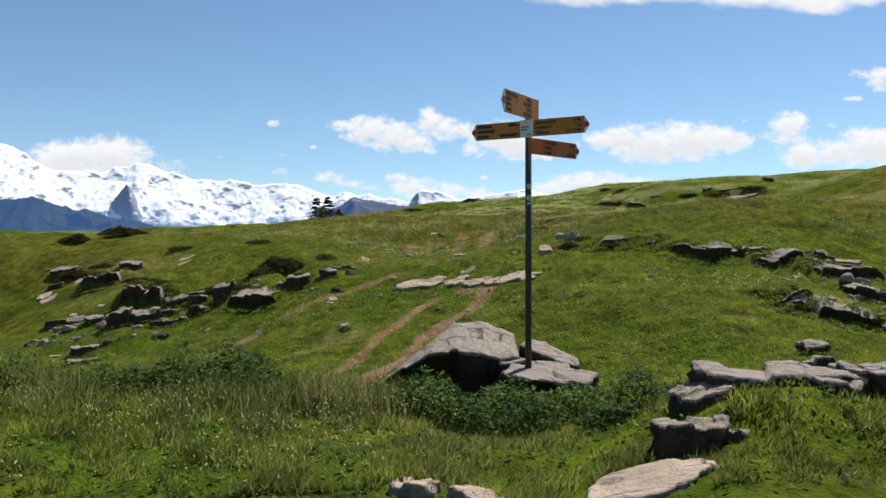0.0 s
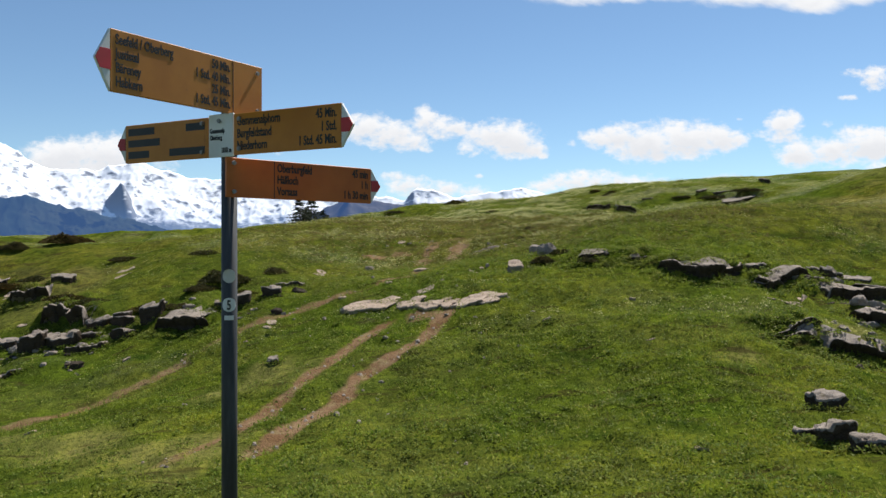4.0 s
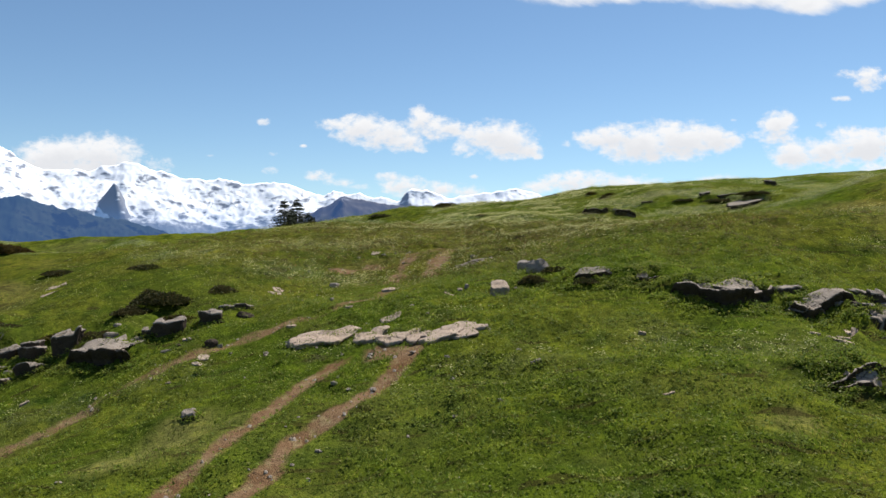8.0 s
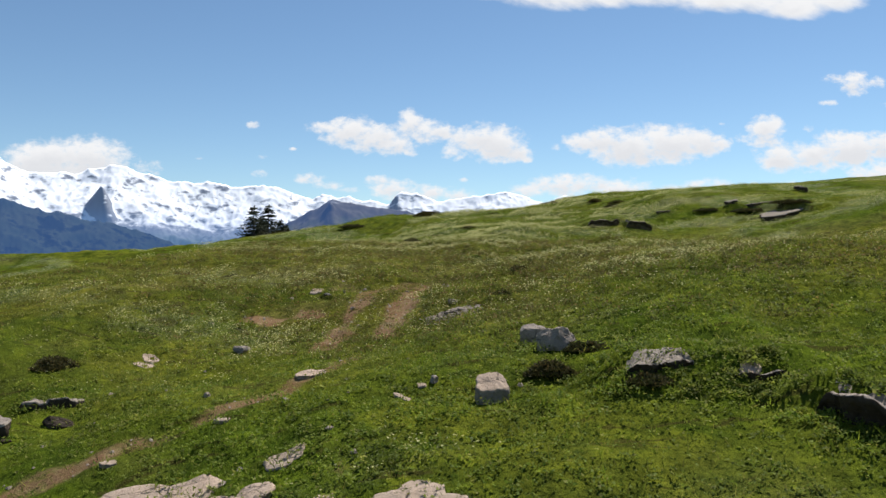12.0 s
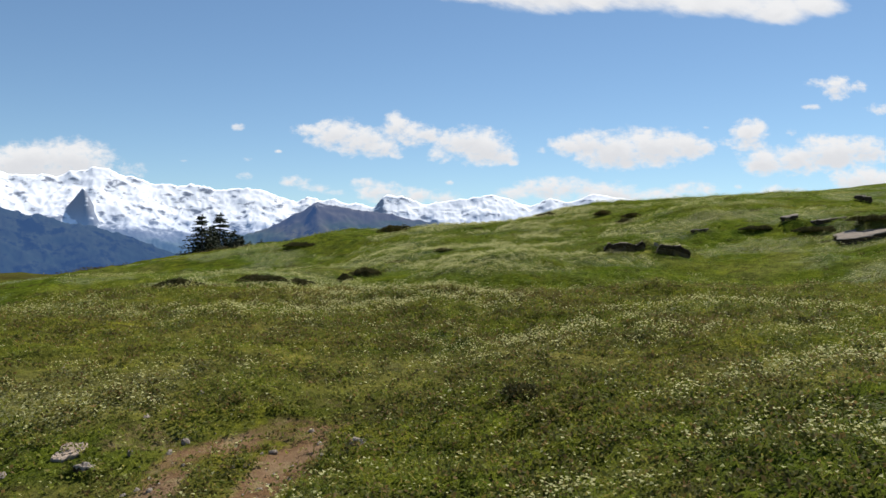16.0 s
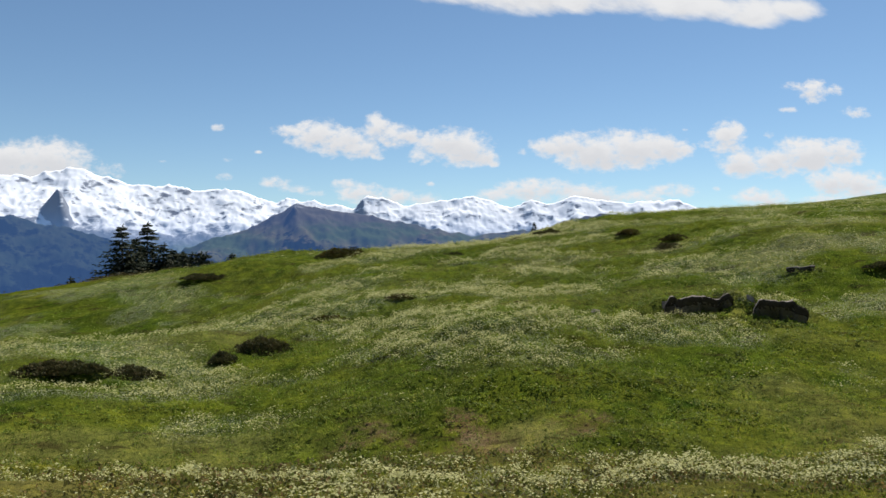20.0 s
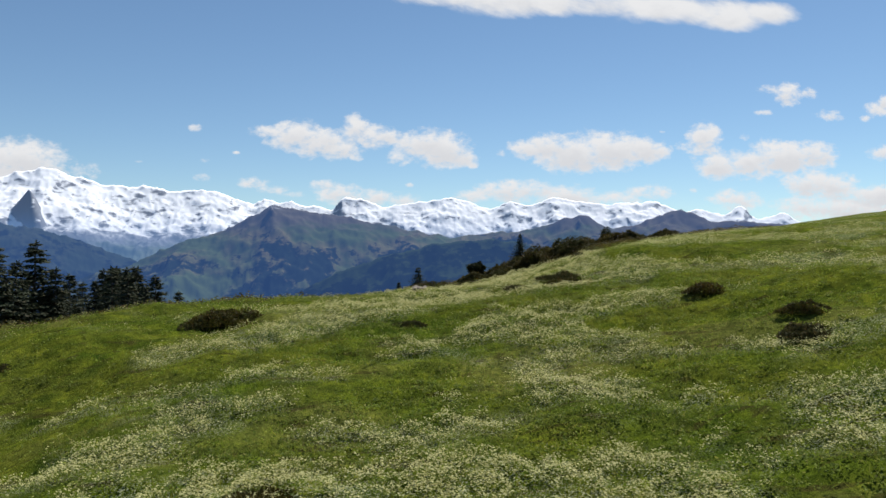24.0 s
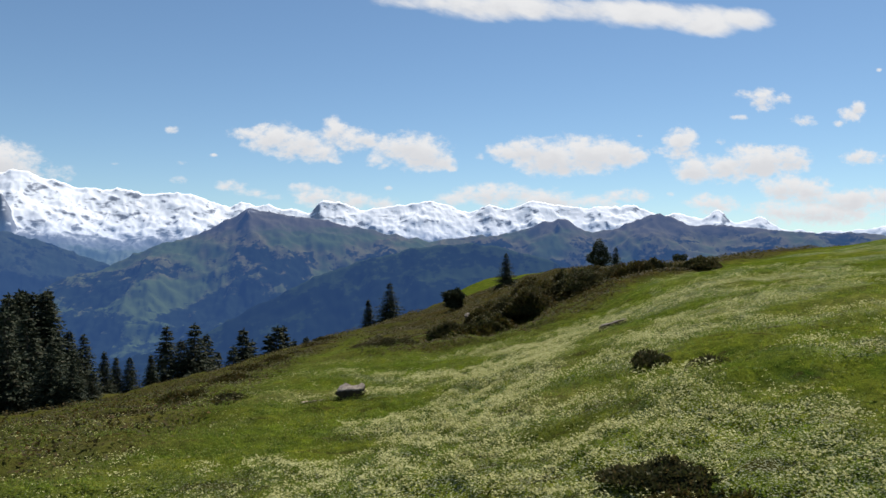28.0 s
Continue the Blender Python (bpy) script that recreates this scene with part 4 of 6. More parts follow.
def signpost():
    root = tagged(new("signpost"), "grey steel hiking signpost with yellow arrow boards on a boulder", "signpost")
    root.location = POST
    part("post", tube(0.030, -1.16, 1.39), M_STEEL, root, "dark grey galvanised steel tube")
    part("cap", tube(0.032, 1.385, 1.40), M_BLACK, root)
    board(root, "arrow_board", M_YELLOW, 58.0, 0.13, 1.305, 0.74, 0.205, 0.055,
          [("Seefeld / Oberberg", "50 Min."), ("Justistal", "1 Std. 40 Min."), ("Bäreney", "25 Min."), ("Habkern", "1 Std. 45 Min.")], True,
          "weathered yellow arrow board with four black lines", blank=0.15)
    board(root, "arrow_board", M_YELLOW, -28.5, 0.064, 1.122, 0.545, 0.155, 0.05,
          [("Gemmenalphorn", "45 Min."), ("Burgfeldstand", "1 Std."), ("Niederhorn", "1 Std. 45 Min.")], False, "yellow arrow board in shade with three black lines")
    board(root, "arrow_board", M_YELLOW, -28.5, -0.064, 1.118, 0.505, 0.155, 0.045,
          [(0.15, 0.10), (0.18, 0.0), (0.12, 0.19)], True, "yellow arrow board in shade with worn print", readable=False)
    board(root, "arrow_board", M_ORANGE, 42.0, -0.035, 0.963, 0.735, 0.152, 0.05,
          [("Oberburgfeld", "45 min"), ("Hällloch", "1 h"), ("Vorsass", "1 h 30 min")], False, "orange arrow board with three black lines", blank=0.20)
    name = part("name_plate", plate([(-0.062, -0.082), (0.062, -0.082), (0.062, 0.082), (-0.062, 0.082)], 0.012), M_WHITE, root, "white location plate with black print")
    name.matrix_basis = pose(0, 0, 1.122, 0, 0, -28.5) @ pose(0, -0.047, 0)
    words("Gemmenalp", 0.024, -0.054, 0.010, name, M_BLACK)
    words("Oberberg", 0.024, -0.054, -0.016, name, M_BLACK)
    words("1818 m", 0.026, 0.055, -0.066, name, M_BLACK, align="RIGHT")
    bolt(-0.005, 0.055, name)
    for z, r, mat, text in ((0.585, 0.026, M_STICKER, ""), (0.475, 0.027, M_WHITE, "5")):
        bm = bmesh.new()
        bmesh.ops.create_grid(bm, x_segments=10, y_segments=10, size=r)
        for v in bm.verts:
            m, l = max(abs(v.co.x), abs(v.co.y)), v.co.length
            v.co *= m / l if l > 0 else 1.0
            a = v.co.x / 0.0305
            v.co = Vector((0.0318 * math.sin(a), -0.0318 * math.cos(a), v.co.y))
        st = part("sticker", bm, mat, root, "round sticker on the post")
        st.matrix_basis = pose(0, 0, z, 0, 0, 12)
        if text:
            words(text, 0.052, 0.0, -0.018, st, M_BLACK, y=-0.0335, align="CENTER")
    bm = bmesh.new()
    bmesh.ops.create_grid(bm, x_segments=6, y_segments=1, size=0.5)
    for v in bm.verts:
        a = v.co.x * 0.036 / 0.0305
        v.co = Vector((0.0318 * math.sin(a), -0.0318 * math.cos(a), v.co.y * 0.018))
    part("sticker", bm, M_WHITE, root, "small torn white sticker").matrix_basis = pose(0, 0, 0.425, 0, 0, 12)
    return root


signpost()


# ---------------------------------------------------------------- rocks
def crag_mesh(seed, w, d, top, deep, under=0.3, n=60, turf=None, step=0.05, pale=None, dark=None, square=5.0, lip=0.03, corners=11, uneven=0.20, rugged=1.0):
    """A bedded limestone block. top(x, y) gives the plane of its upper face; the front, towards -y, falls back under a lip."""
    rng = random.Random(seed)
    nrng = np.random.default_rng(seed)
    k = corners
    corner = np.sort((np.arange(k) + nrng.uniform(-0.42, 0.42, k)) * 2 * math.pi / k)
    reach = nrng.uniform(1 - uneven, 1 + 0.6 * uneven, k)
    a = np.arange(n) * 2 * math.pi / n
    rr = np.interp(a, np.concatenate([corner - 2 * math.pi, corner, corner + 2 * math.pi]), np.tile(reach, 3))
    rr = rr * (np.abs(np.cos(a)) ** square + np.abs(np.sin(a)) ** square) ** (-1 / square)
    rr = rr * (1 + 0.16 * (fbm(np.cos(a) * 3 + seed, np.sin(a) * 3 + seed, 3, seed) - 0.5) + nrng.uniform(-0.018, 0.018, n))
    rr = rr / max(rr.max() * 0.93, 1.0)
    ux, uy = np.cos(a) * rr * w / 2, np.sin(a) * rr * d / 2
    cells = nrng.uniform(-1, 1, (6, 2)) * np.array([w / 2, d / 2])
    raise_by, lean = nrng.uniform(-1, 0.3, 6) * step, nrng.normal(0, 0.05, (6, 2))

    def upper(x, y):
        near = np.argmin((x[:, None] - cells[:, 0]) ** 2 + (y[:, None] - cells[:, 1]) ** 2, 1)
        z = top(x, y) + raise_by[near] + lean[near, 0] * (x - cells[near, 0]) + lean[near, 1] * (y - cells[near, 1])
        z = z + 0.30 * step * (fbm(x * 5 + seed, y * 5, 3, seed + 3) - 0.5) * 2
        return z if turf is None else turf(x, y, z)

    rings = (0.01, 0.22, 0.42, 0.60, 0.76, 0.88, 0.96, 1.0)
    x, y = np.outer(rings, ux), np.outer(rings, uy)
    z = upper(x.ravel(), y.ravel()).reshape(x.shape)
    z[-1] -= lip * nrng.uniform(0.3, 1.2, n)
    V = list(np.stack([x, y, z], 2))
    edge = V[-1][:, 2]
    front = np.clip(-np.sin(a) * 1.5, 0, 1)
    levels = (0.10, 0.22, 0.36, 0.52, 0.72, 1.0)
    for i, q in enumerate(levels):
        bed = rugged * (0.16 * (fbm(np.cos(a) * 2.2 + 3 * i, np.sin(a) * 2.2 + seed, 3, seed + 11 * i) - 0.5) * 2 + rng.uniform(-0.06, 0.02))
        inward = 1 + bed - under * front * sstep(q, 0.04, 0.5) * (0.6 + 0.8 * fbm(a * 1.3, a * 0 + seed, 2, seed + 5))
        V.append(np.stack([ux * inward, uy * inward, edge - q * deep * (1 + 0.10 * nrng.uniform(-1, 1, n))], 1))
    V = np.concatenate(V)
    rows = len(rings) + len(levels)
    i, j = np.meshgrid(np.arange(rows - 1), np.arange(n), indexing="ij")
    i, j = i.ravel(), j.ravel()
    nxt = (j + 1) % n
    F = np.stack([i * n + j, (i + 1) * n + j, (i + 1) * n + nxt, i * n + nxt], 1)
    me = mesh_of("rock", V, F)
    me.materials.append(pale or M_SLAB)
    # sides and front get their shade as colour from the darker slot
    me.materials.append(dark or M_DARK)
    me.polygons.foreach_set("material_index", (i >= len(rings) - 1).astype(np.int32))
    me.update()
    return me


ROCKS = 0


def turned(x, y, turn, lx, ly):
    c, s = math.cos(radians(turn)), math.sin(radians(turn))
    return x + c * lx - s * ly, y + s * lx + c * ly


def crag(x, y, w, d, z, slope=(0.0, 0.0), deep=0.6, turn=0.0, under=0.4, seed=None, name="boulder", label="limestone boulder with shade-dark sides and a pale top", group="", **more):
    """A free block; z is the height of its upper face in the middle, slope how that rises along x and y."""
    global ROCKS
    ROCKS += 1
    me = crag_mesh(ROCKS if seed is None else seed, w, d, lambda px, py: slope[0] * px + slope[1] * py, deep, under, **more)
    ob = new(name, me)
    ob.matrix_world = pose(x, y, z, 0, 0, turn)
    return tagged(ob, label, "rock", group)


def rock_mesh(seed, sx, sy, sz, level=3, boxy=0.55, rough=0.16, mat=None):
    """A small weathered stone with broken corners."""
    bm = bmesh.new()
    bmesh.ops.create_icosphere(bm, subdivisions=level, radius=1.0)
    off = Vector((seed * 7.31, seed * 3.17, seed * 1.93))
    rng = random.Random(seed)
    cuts = [(Vector((rng.uniform(-1, 1), rng.uniform(-1, 1), rng.uniform(-0.3, 0.7))).normalized(), rng.uniform(0.6, 0.9)) for _ in range(8)]
    for v in bm.verts:
        p = v.co.copy()
        m = max(abs(p.x), abs(p.y), abs(p.z))
        p = p.lerp(p / m * 0.85, boxy)
        for n, d in cuts:
            over = p.dot(n) - d
            if over > 0:
                p -= n * over * 0.94
        q = p * 1.4 + off
        p *= 1 + rough * 1.2 * noise.noise(q) + rough * 0.9 * noise.noise(q * 2.3) + rough * 0.5 * noise.noise(q * 5.1)
        v.co = Vector((p.x * sx, p.y * sy, p.z * sz))
    me = bpy.data.meshes.new("rock")
    bm.to_mesh(me)
    bm.free()
    me.materials.append(mat or M_ROCK)
    return me


def rock(x, y, sx, sy, sz, turn=0.0, sink=0.35, seed=None, name="rock", label="grey weathered limestone rock in the grass", level=3, tilt=(0, 0), group="", boxy=0.55, z=None, rough=0.16, mat=None):
    global ROCKS
    ROCKS += 1
    seed = ROCKS if seed is None else seed
    ob = new(name, rock_mesh(seed, sx / 2, sy / 2, sz / 2, level, boxy, rough=rough, mat=mat))
    base = gz(x, y) if z is None else z
    ob.matrix_world = pose(x, y, base + sz * (0.5 - sink), tilt[0], tilt[1], turn)
    return tagged(ob, label, "rock", group)


# the boulder that carries the post, and its neighbours
def wedge_boulder():
    """The boulder beside the post: a slanting pale top, a long rim that falls to the west, and a hollow face with its
    shade painted dark.
    """
    x = np.linspace(-0.92, 0.74, 120)
    at = lambda *q: np.interp(x, [-0.92, -0.5, -0.12, 0.1, 0.42, 0.74], q)
    rng = np.random.default_rng(31)
    cell = rng.uniform(-1, 1, 40)[np.searchsorted(np.cumsum(rng.uniform(0.05, 0.2, 40)), x + 0.92)]
    n1 = fbm(x * 6, x * 0 + 3, 4, 35) - 0.5
    rim = at(-1.54, -1.24, -0.99, -0.97, -1.02, -1.06) + 0.05 * n1 + 0.012 * cell
    line = at(7.86, 7.74, 7.64, 7.60, 7.58, 7.72) + 0.10 * (fbm(x * 4, x * 0 + 9, 3, 36) - 0.5) + 0.02 * cell
    run = at(0.14, 0.22, 0.42, 0.78, 0.86, 0.60)
    back = at(-1.56, -1.24, -0.93, -0.80, -0.77, -0.90) + 0.04 * n1
    rows = []
    for level, inward in ((1.3, 0.10), (0.95, 0.20), (0.75, 0.26), (0.55, 0.24), (0.38, 0.20), (0.24, 0.14), (0.12, 0.08), (0.04, 0.02), (0.0, 0.0)):
        rough = 0.09 * (fbm(x * 5 + 7 * level, x * 0 + 5 * level, 3, 37) - 0.5) * (level > 0)
        rows.append(np.stack([x, line + inward * (0.5 + 1.0 * fbm(x * 2.5, x * 0, 2, 38)) + rough, rim - level * (rim + 1.72)], 1))
    for i, q in enumerate((0.04, 0.12, 0.22, 0.34, 0.46, 0.58, 0.70, 0.82, 0.92, 1.0)):
        crack = -0.035 * np.exp(-((q - 0.42 - 0.35 * (x - 0.2) + 0.5 * n1) / 0.05) ** 2) * (x > -0.15)
        rows.append(np.stack([x, line + q * run, rim + (back - rim) * q ** 0.9 + 0.04 * (fbm(x * 7, x * 0 + 6 * q, 4, 39) - 0.5) + crack], 1))
    for drop, out in ((0.06, 1.05), (0.25, 1.10), (0.8, 1.12)):
        rows.append(np.stack([x, line + out * run, back - drop * (back + 1.7)], 1))
    V, F = np.concatenate(rows), grid_faces(len(rows), len(x))
    mid = np.array([0.0, 7.9, -1.2])
    me = mesh_of("boulder", V - mid, F[:, ::-1])
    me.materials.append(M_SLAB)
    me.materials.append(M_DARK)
    # the rows below the rim carry their shade in the colour
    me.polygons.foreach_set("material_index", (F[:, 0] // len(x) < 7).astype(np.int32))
    me.update()
    ob = new("boulder", me)
    ob.matrix_world = pose(*mid)
    tagged(ob, "limestone boulder with a shade-dark hollow face under a pale slanting top", "rock")


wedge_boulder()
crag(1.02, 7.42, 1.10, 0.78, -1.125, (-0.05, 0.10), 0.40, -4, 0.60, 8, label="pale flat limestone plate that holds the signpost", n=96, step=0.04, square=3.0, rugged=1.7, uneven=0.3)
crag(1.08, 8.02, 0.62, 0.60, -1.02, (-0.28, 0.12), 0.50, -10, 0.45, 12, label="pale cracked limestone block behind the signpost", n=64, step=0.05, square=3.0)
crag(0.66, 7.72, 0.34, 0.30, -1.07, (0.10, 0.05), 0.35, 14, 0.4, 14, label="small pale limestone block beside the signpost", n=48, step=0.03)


def slope_at(x, y, r=0.4):
    return (gz(x + r, y) - gz(x - r, y)) / (2 * r), (gz(x, y + r) - gz(x, y - r)) / (2 * r)


LEDGE_SPOTS = []


def block(x, y, w, d, h):
    """A ledge that crops out of the bank: its front stands clear, its back runs into the turf."""
    global ROCKS
    ROCKS += 1
    s = ROCKS * 37 % 11 - 5
    turn, w, d = s * 2.2, w * 1.22, d * 0.85
    LEDGE_SPOTS.append((x, y, w, d, turn))
    foot = gz(x, y - d * 0.62)
    lip = max(foot + 0.85 * h, gz(x, y - d * 0.3) + 0.10 * h + 0.04)
    back = max(gz(x, y + d * 0.5) - 0.10, lip + (0.20 * d if ROCKS % 2 else -0.10 * d))
    sx = slope_at(x, y, 0.8)[0] * 0.7 + s * 0.008

    def turf(px, py, z):
        q = py / d + 0.5
        return np.maximum(z, ground_z(*turned(x, y, turn, px, py)) - lip + 0.05 - 0.16 * sstep(q + 0.3 * (fbm(px * 1.6 + x, py * 1.6, 2, 77) - 0.5), 0.15, 0.55))

    # M_DARK paints the shade of the standing front and sides
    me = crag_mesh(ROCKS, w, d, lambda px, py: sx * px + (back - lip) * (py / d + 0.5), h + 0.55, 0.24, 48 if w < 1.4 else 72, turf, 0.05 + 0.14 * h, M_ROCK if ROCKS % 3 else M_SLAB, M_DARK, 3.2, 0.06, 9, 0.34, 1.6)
    ob = new("rock", me)
    ob.matrix_world = pose(x, y, lip, 0, 0, turn)
    tagged(ob, "grey limestone ledge with a dark front set in the bank", "rock", "rocks of the meadow")


def slab(x, y, w, d, h, pale=None, flat=0.85):
    """A plate worn level with the turf."""
    global ROCKS
    ROCKS += 1
    s = ROCKS * 53 % 17 - 8
    z0, d = gz(x, y), d * flat
    sx, sy = slope_at(x, y, max(w, d) / 2)
    turn = s * 3.0

    def turf(px, py, z):
        return np.maximum(z, ground_z(*turned(x, y, turn, px, py)) - z0 + 0.012)

    c, q = math.cos(radians(turn)), math.sin(radians(turn))
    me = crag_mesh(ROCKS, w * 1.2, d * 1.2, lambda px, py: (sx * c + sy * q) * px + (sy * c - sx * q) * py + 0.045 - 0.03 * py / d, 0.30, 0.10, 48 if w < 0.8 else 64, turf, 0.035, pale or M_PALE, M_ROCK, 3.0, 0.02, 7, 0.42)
    ob = new("flat_rock", me)
    ob.matrix_world = pose(x, y, z0, 0, 0, turn)
    tagged(ob, "pale flat limestone slab worn level with the turf", "rock", "flat slabs of the meadow")


def stone(x, y, w, d, h):
    rock(x, y, w, d, h, ROCKS * 47 % 180, 0.3, None, "stone", "small pale loose stone in the grass", 2, (5, -4), "loose stones of the meadow", 0.4, mat=M_SLAB)


def outcrop_ledge(pts, h, deep, seed, cover, label):
    """A rock step: broken beds with a hollow front, its shade painted dark, along a line, and a worn top that runs back
    into the turf.
    """
    p = np.array(pts)
    run = np.concatenate([[0], np.cumsum(np.hypot(*np.diff(p, axis=0).T))])
    n = max(24, int(run[-1] / 0.055))
    s = np.linspace(0, run[-1], n)
    x, y = np.interp(s, run, p[:, 0]), np.interp(s, run, p[:, 1])
    dx, dy = np.gradient(x), np.gradient(y)
    l = np.hypot(dx, dy)
    nx, ny = -dy / l, dx / l                       # into the bank
    rng = np.random.default_rng(seed)
    cuts = np.cumsum(rng.uniform(0.22, 0.95, 60))  # the joints that break the bed into blocks
    cell = np.searchsorted(cuts, s)
    push, lift = rng.uniform(-0.14, 0.14, 61)[cell], rng.uniform(0.80, 1.10, 61)[cell]
    joint = np.exp(-(np.min(np.abs(s[:, None] - cuts[None]), 1) / 0.035) ** 2)
    taper = 0.15 + 0.85 * np.clip(np.minimum(s, run[-1] - s) / 0.22, 0, 1) ** 0.6
    high = h * taper * lift * (0.85 + 0.3 * fbm(s * 2.5, s * 0 + seed, 3, seed))
    foot = ground_z(x, y)
    front = push + 0.10 * (fbm(s * 5, s * 0 + seed, 3, seed + 1) - 0.5) + 0.10 * joint
    hollow = h * (0.18 + 0.30 * fbm(s * 1.3, s * 0, 2, seed + 2))
    rows = []
    for level, inward in ((-0.5, 0.9), (0.0, 0.95), (0.16, 1.0), (0.34, 0.85), (0.47, 0.72), (0.52, 0.40), (0.66, 0.34), (0.72, 0.12), (0.86, 0.04), (0.97, 0.0)):
        ragged = 0.09 * h * (fbm(s * 4 + 9 * level, s * 0 + level * 5, 3, seed + 7) - 0.5) + 0.03 * rng.uniform(-1, 1, n)
        q = front + inward * hollow + ragged
        rows.append(np.stack([x + nx * q, y + ny * q, foot + level * high + 0.02 * rng.uniform(-1, 1, n)], 1))
    bare = deep * taper * (0.45 + 0.9 * fbm(s * 1.1, s * 0 + 3, 3, seed + 4))
    hide = sstep(fbm(s * 0.9, s * 0 + 8, 2, seed + 5), 1.0 - cover - 0.2, 1.0 - cover + 0.1)
    for i, back in enumerate((0.05, 0.2, 0.4, 0.6, 0.8, 1.0)):
        q = front + 0.03 + back * np.maximum(bare, 0.55)
        gx_, gy_ = x + nx * q, y + ny * q
        turf = ground_z(gx_, gy_)
        step = 0.05 * (fbm(s * 3 + i * 2.7, s * 0 + i, 3, seed + 6) - 0.5) - 0.04 * joint
        z = foot + high * (1.0 + 0.10 * back) + step
        z = np.maximum(z, turf + 0.03 + step) * (1 - hide * (i > 0)) + (turf - 0.05) * hide * (i > 0)
        if i == 5:
            z = np.minimum(z, turf - 0.06)
        rows.append(np.stack([gx_, gy_, z], 1))
    V = np.concatenate(rows)
    F = grid_faces(len(rows), n)
    mid = np.array([x.mean(), y.mean(), foot.mean()])
    me = mesh_of("rock", V - mid, F[:, ::-1])
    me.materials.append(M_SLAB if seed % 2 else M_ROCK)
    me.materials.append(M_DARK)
    # front rows up to the lip are coloured dark as if in shade
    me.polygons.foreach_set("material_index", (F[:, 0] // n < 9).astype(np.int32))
    me.update()
    ob = new("rock", me)
    ob.matrix_world = pose(*mid)
    LEDGE_SPOTS.extend((float(a), float(b), 0.7, 0.5, 0.0) for a, b in zip((x - nx * 0.25)[::14], (y - ny * 0.25)[::14]))
    LEDGE_SPOTS.extend((float(a), float(b), 0.5, 0.4, 0.0) for a, b, c in zip((x + nx * 0.6)[::9], (y + ny * 0.6)[::9], hide[::9]) if c > 0.5)
    return tagged(ob, label, "rock", "rocks of the meadow")


def plat(x, y, w, d, h):
    """A broad plate of the worn bedrock, cracked, a hand above the turf in front."""
    global ROCKS
    ROCKS += 1
    z0 = gz(x, y)
    sx, sy = slope_at(x, y, max(w, d) / 2)
    turn = ROCKS * 53 % 17 - 8

    def turf(px, py, z):
        return np.maximum(z, ground_z(*turned(x, y, turn, px, py)) - z0 + 0.02)

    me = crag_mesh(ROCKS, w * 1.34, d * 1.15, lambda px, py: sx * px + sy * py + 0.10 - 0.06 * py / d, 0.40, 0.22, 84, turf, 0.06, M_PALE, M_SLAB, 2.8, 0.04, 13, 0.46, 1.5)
    ob = new("flat_rock", me)
    ob.matrix_world = pose(x, y, z0, 0, 0, turn)
    tagged(ob, "pale cracked plate of bedrock worn bare by the track", "rock", "flat slabs of the meadow")


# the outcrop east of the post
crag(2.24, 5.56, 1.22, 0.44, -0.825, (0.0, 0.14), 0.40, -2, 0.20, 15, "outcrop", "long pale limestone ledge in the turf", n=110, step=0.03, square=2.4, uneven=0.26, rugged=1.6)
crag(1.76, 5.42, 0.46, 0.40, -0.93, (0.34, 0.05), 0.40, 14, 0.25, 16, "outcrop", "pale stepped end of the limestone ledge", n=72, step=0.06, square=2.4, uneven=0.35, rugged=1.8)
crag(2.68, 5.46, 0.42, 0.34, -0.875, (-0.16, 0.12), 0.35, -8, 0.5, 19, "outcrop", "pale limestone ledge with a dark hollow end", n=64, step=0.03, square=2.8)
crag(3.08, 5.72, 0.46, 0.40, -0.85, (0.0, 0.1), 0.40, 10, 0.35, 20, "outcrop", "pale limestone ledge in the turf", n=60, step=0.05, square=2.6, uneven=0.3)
# the dark sides of these boulders are painted shade; only the top is M_ROCK
crag(1.55, 4.95, 0.50, 0.36, -1.045, (-0.04, 0.05), 0.48, 6, 0.12, 17, label="limestone boulder with shade-dark sides and a pale edge", n=96, step=0.05, square=2.6, pale=M_ROCK, lip=0.02, rugged=2.2, uneven=0.30, corners=9)
crag(1.80, 4.98, 0.24, 0.30, -1.09, (-0.15, 0.1), 0.42, -16, 0.25, 18, label="small limestone boulder with shade-dark sides and pale steps", n=56, step=0.07, square=2.8, pale=M_ROCK)
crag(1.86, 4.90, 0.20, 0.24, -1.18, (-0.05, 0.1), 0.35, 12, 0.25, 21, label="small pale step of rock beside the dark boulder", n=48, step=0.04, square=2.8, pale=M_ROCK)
slab(1.16, 4.46, 0.80, 0.66, 0.1)
slab(-0.14, 4.20, 0.30, 0.24, 0.1)
slab(0.24, 4.14, 0.36, 0.24, 0.1)
crag(4.74, 37.1, 0.72, 0.55, gz(4.74, 37.1) + 0.42, (0.1, 0.55), 0.9, 10, 0.1, 61, "rock", "upright white limestone block beside the track", n=56, step=0.05, square=3.0, pale=M_PALE, dark=M_SLAB)

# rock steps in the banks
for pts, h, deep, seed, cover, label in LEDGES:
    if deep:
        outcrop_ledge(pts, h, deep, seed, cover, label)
# the rock steps east of the track
block(10.48, 22.58, 0.76, 0.57, 0.37)
block(9.40, 19.92, 0.83, 0.62, 0.53)
block(9.71, 19.13, 0.74, 0.55, 0.28)
block(9.17, 20.36, 0.76, 0.57, 0.34)
block(16.73, 36.42, 0.72, 0.54, 0.29)
block(17.40, 36.36, 0.91, 0.68, 0.37)
block(18.79, 37.08, 1.38, 1.03, 0.36)
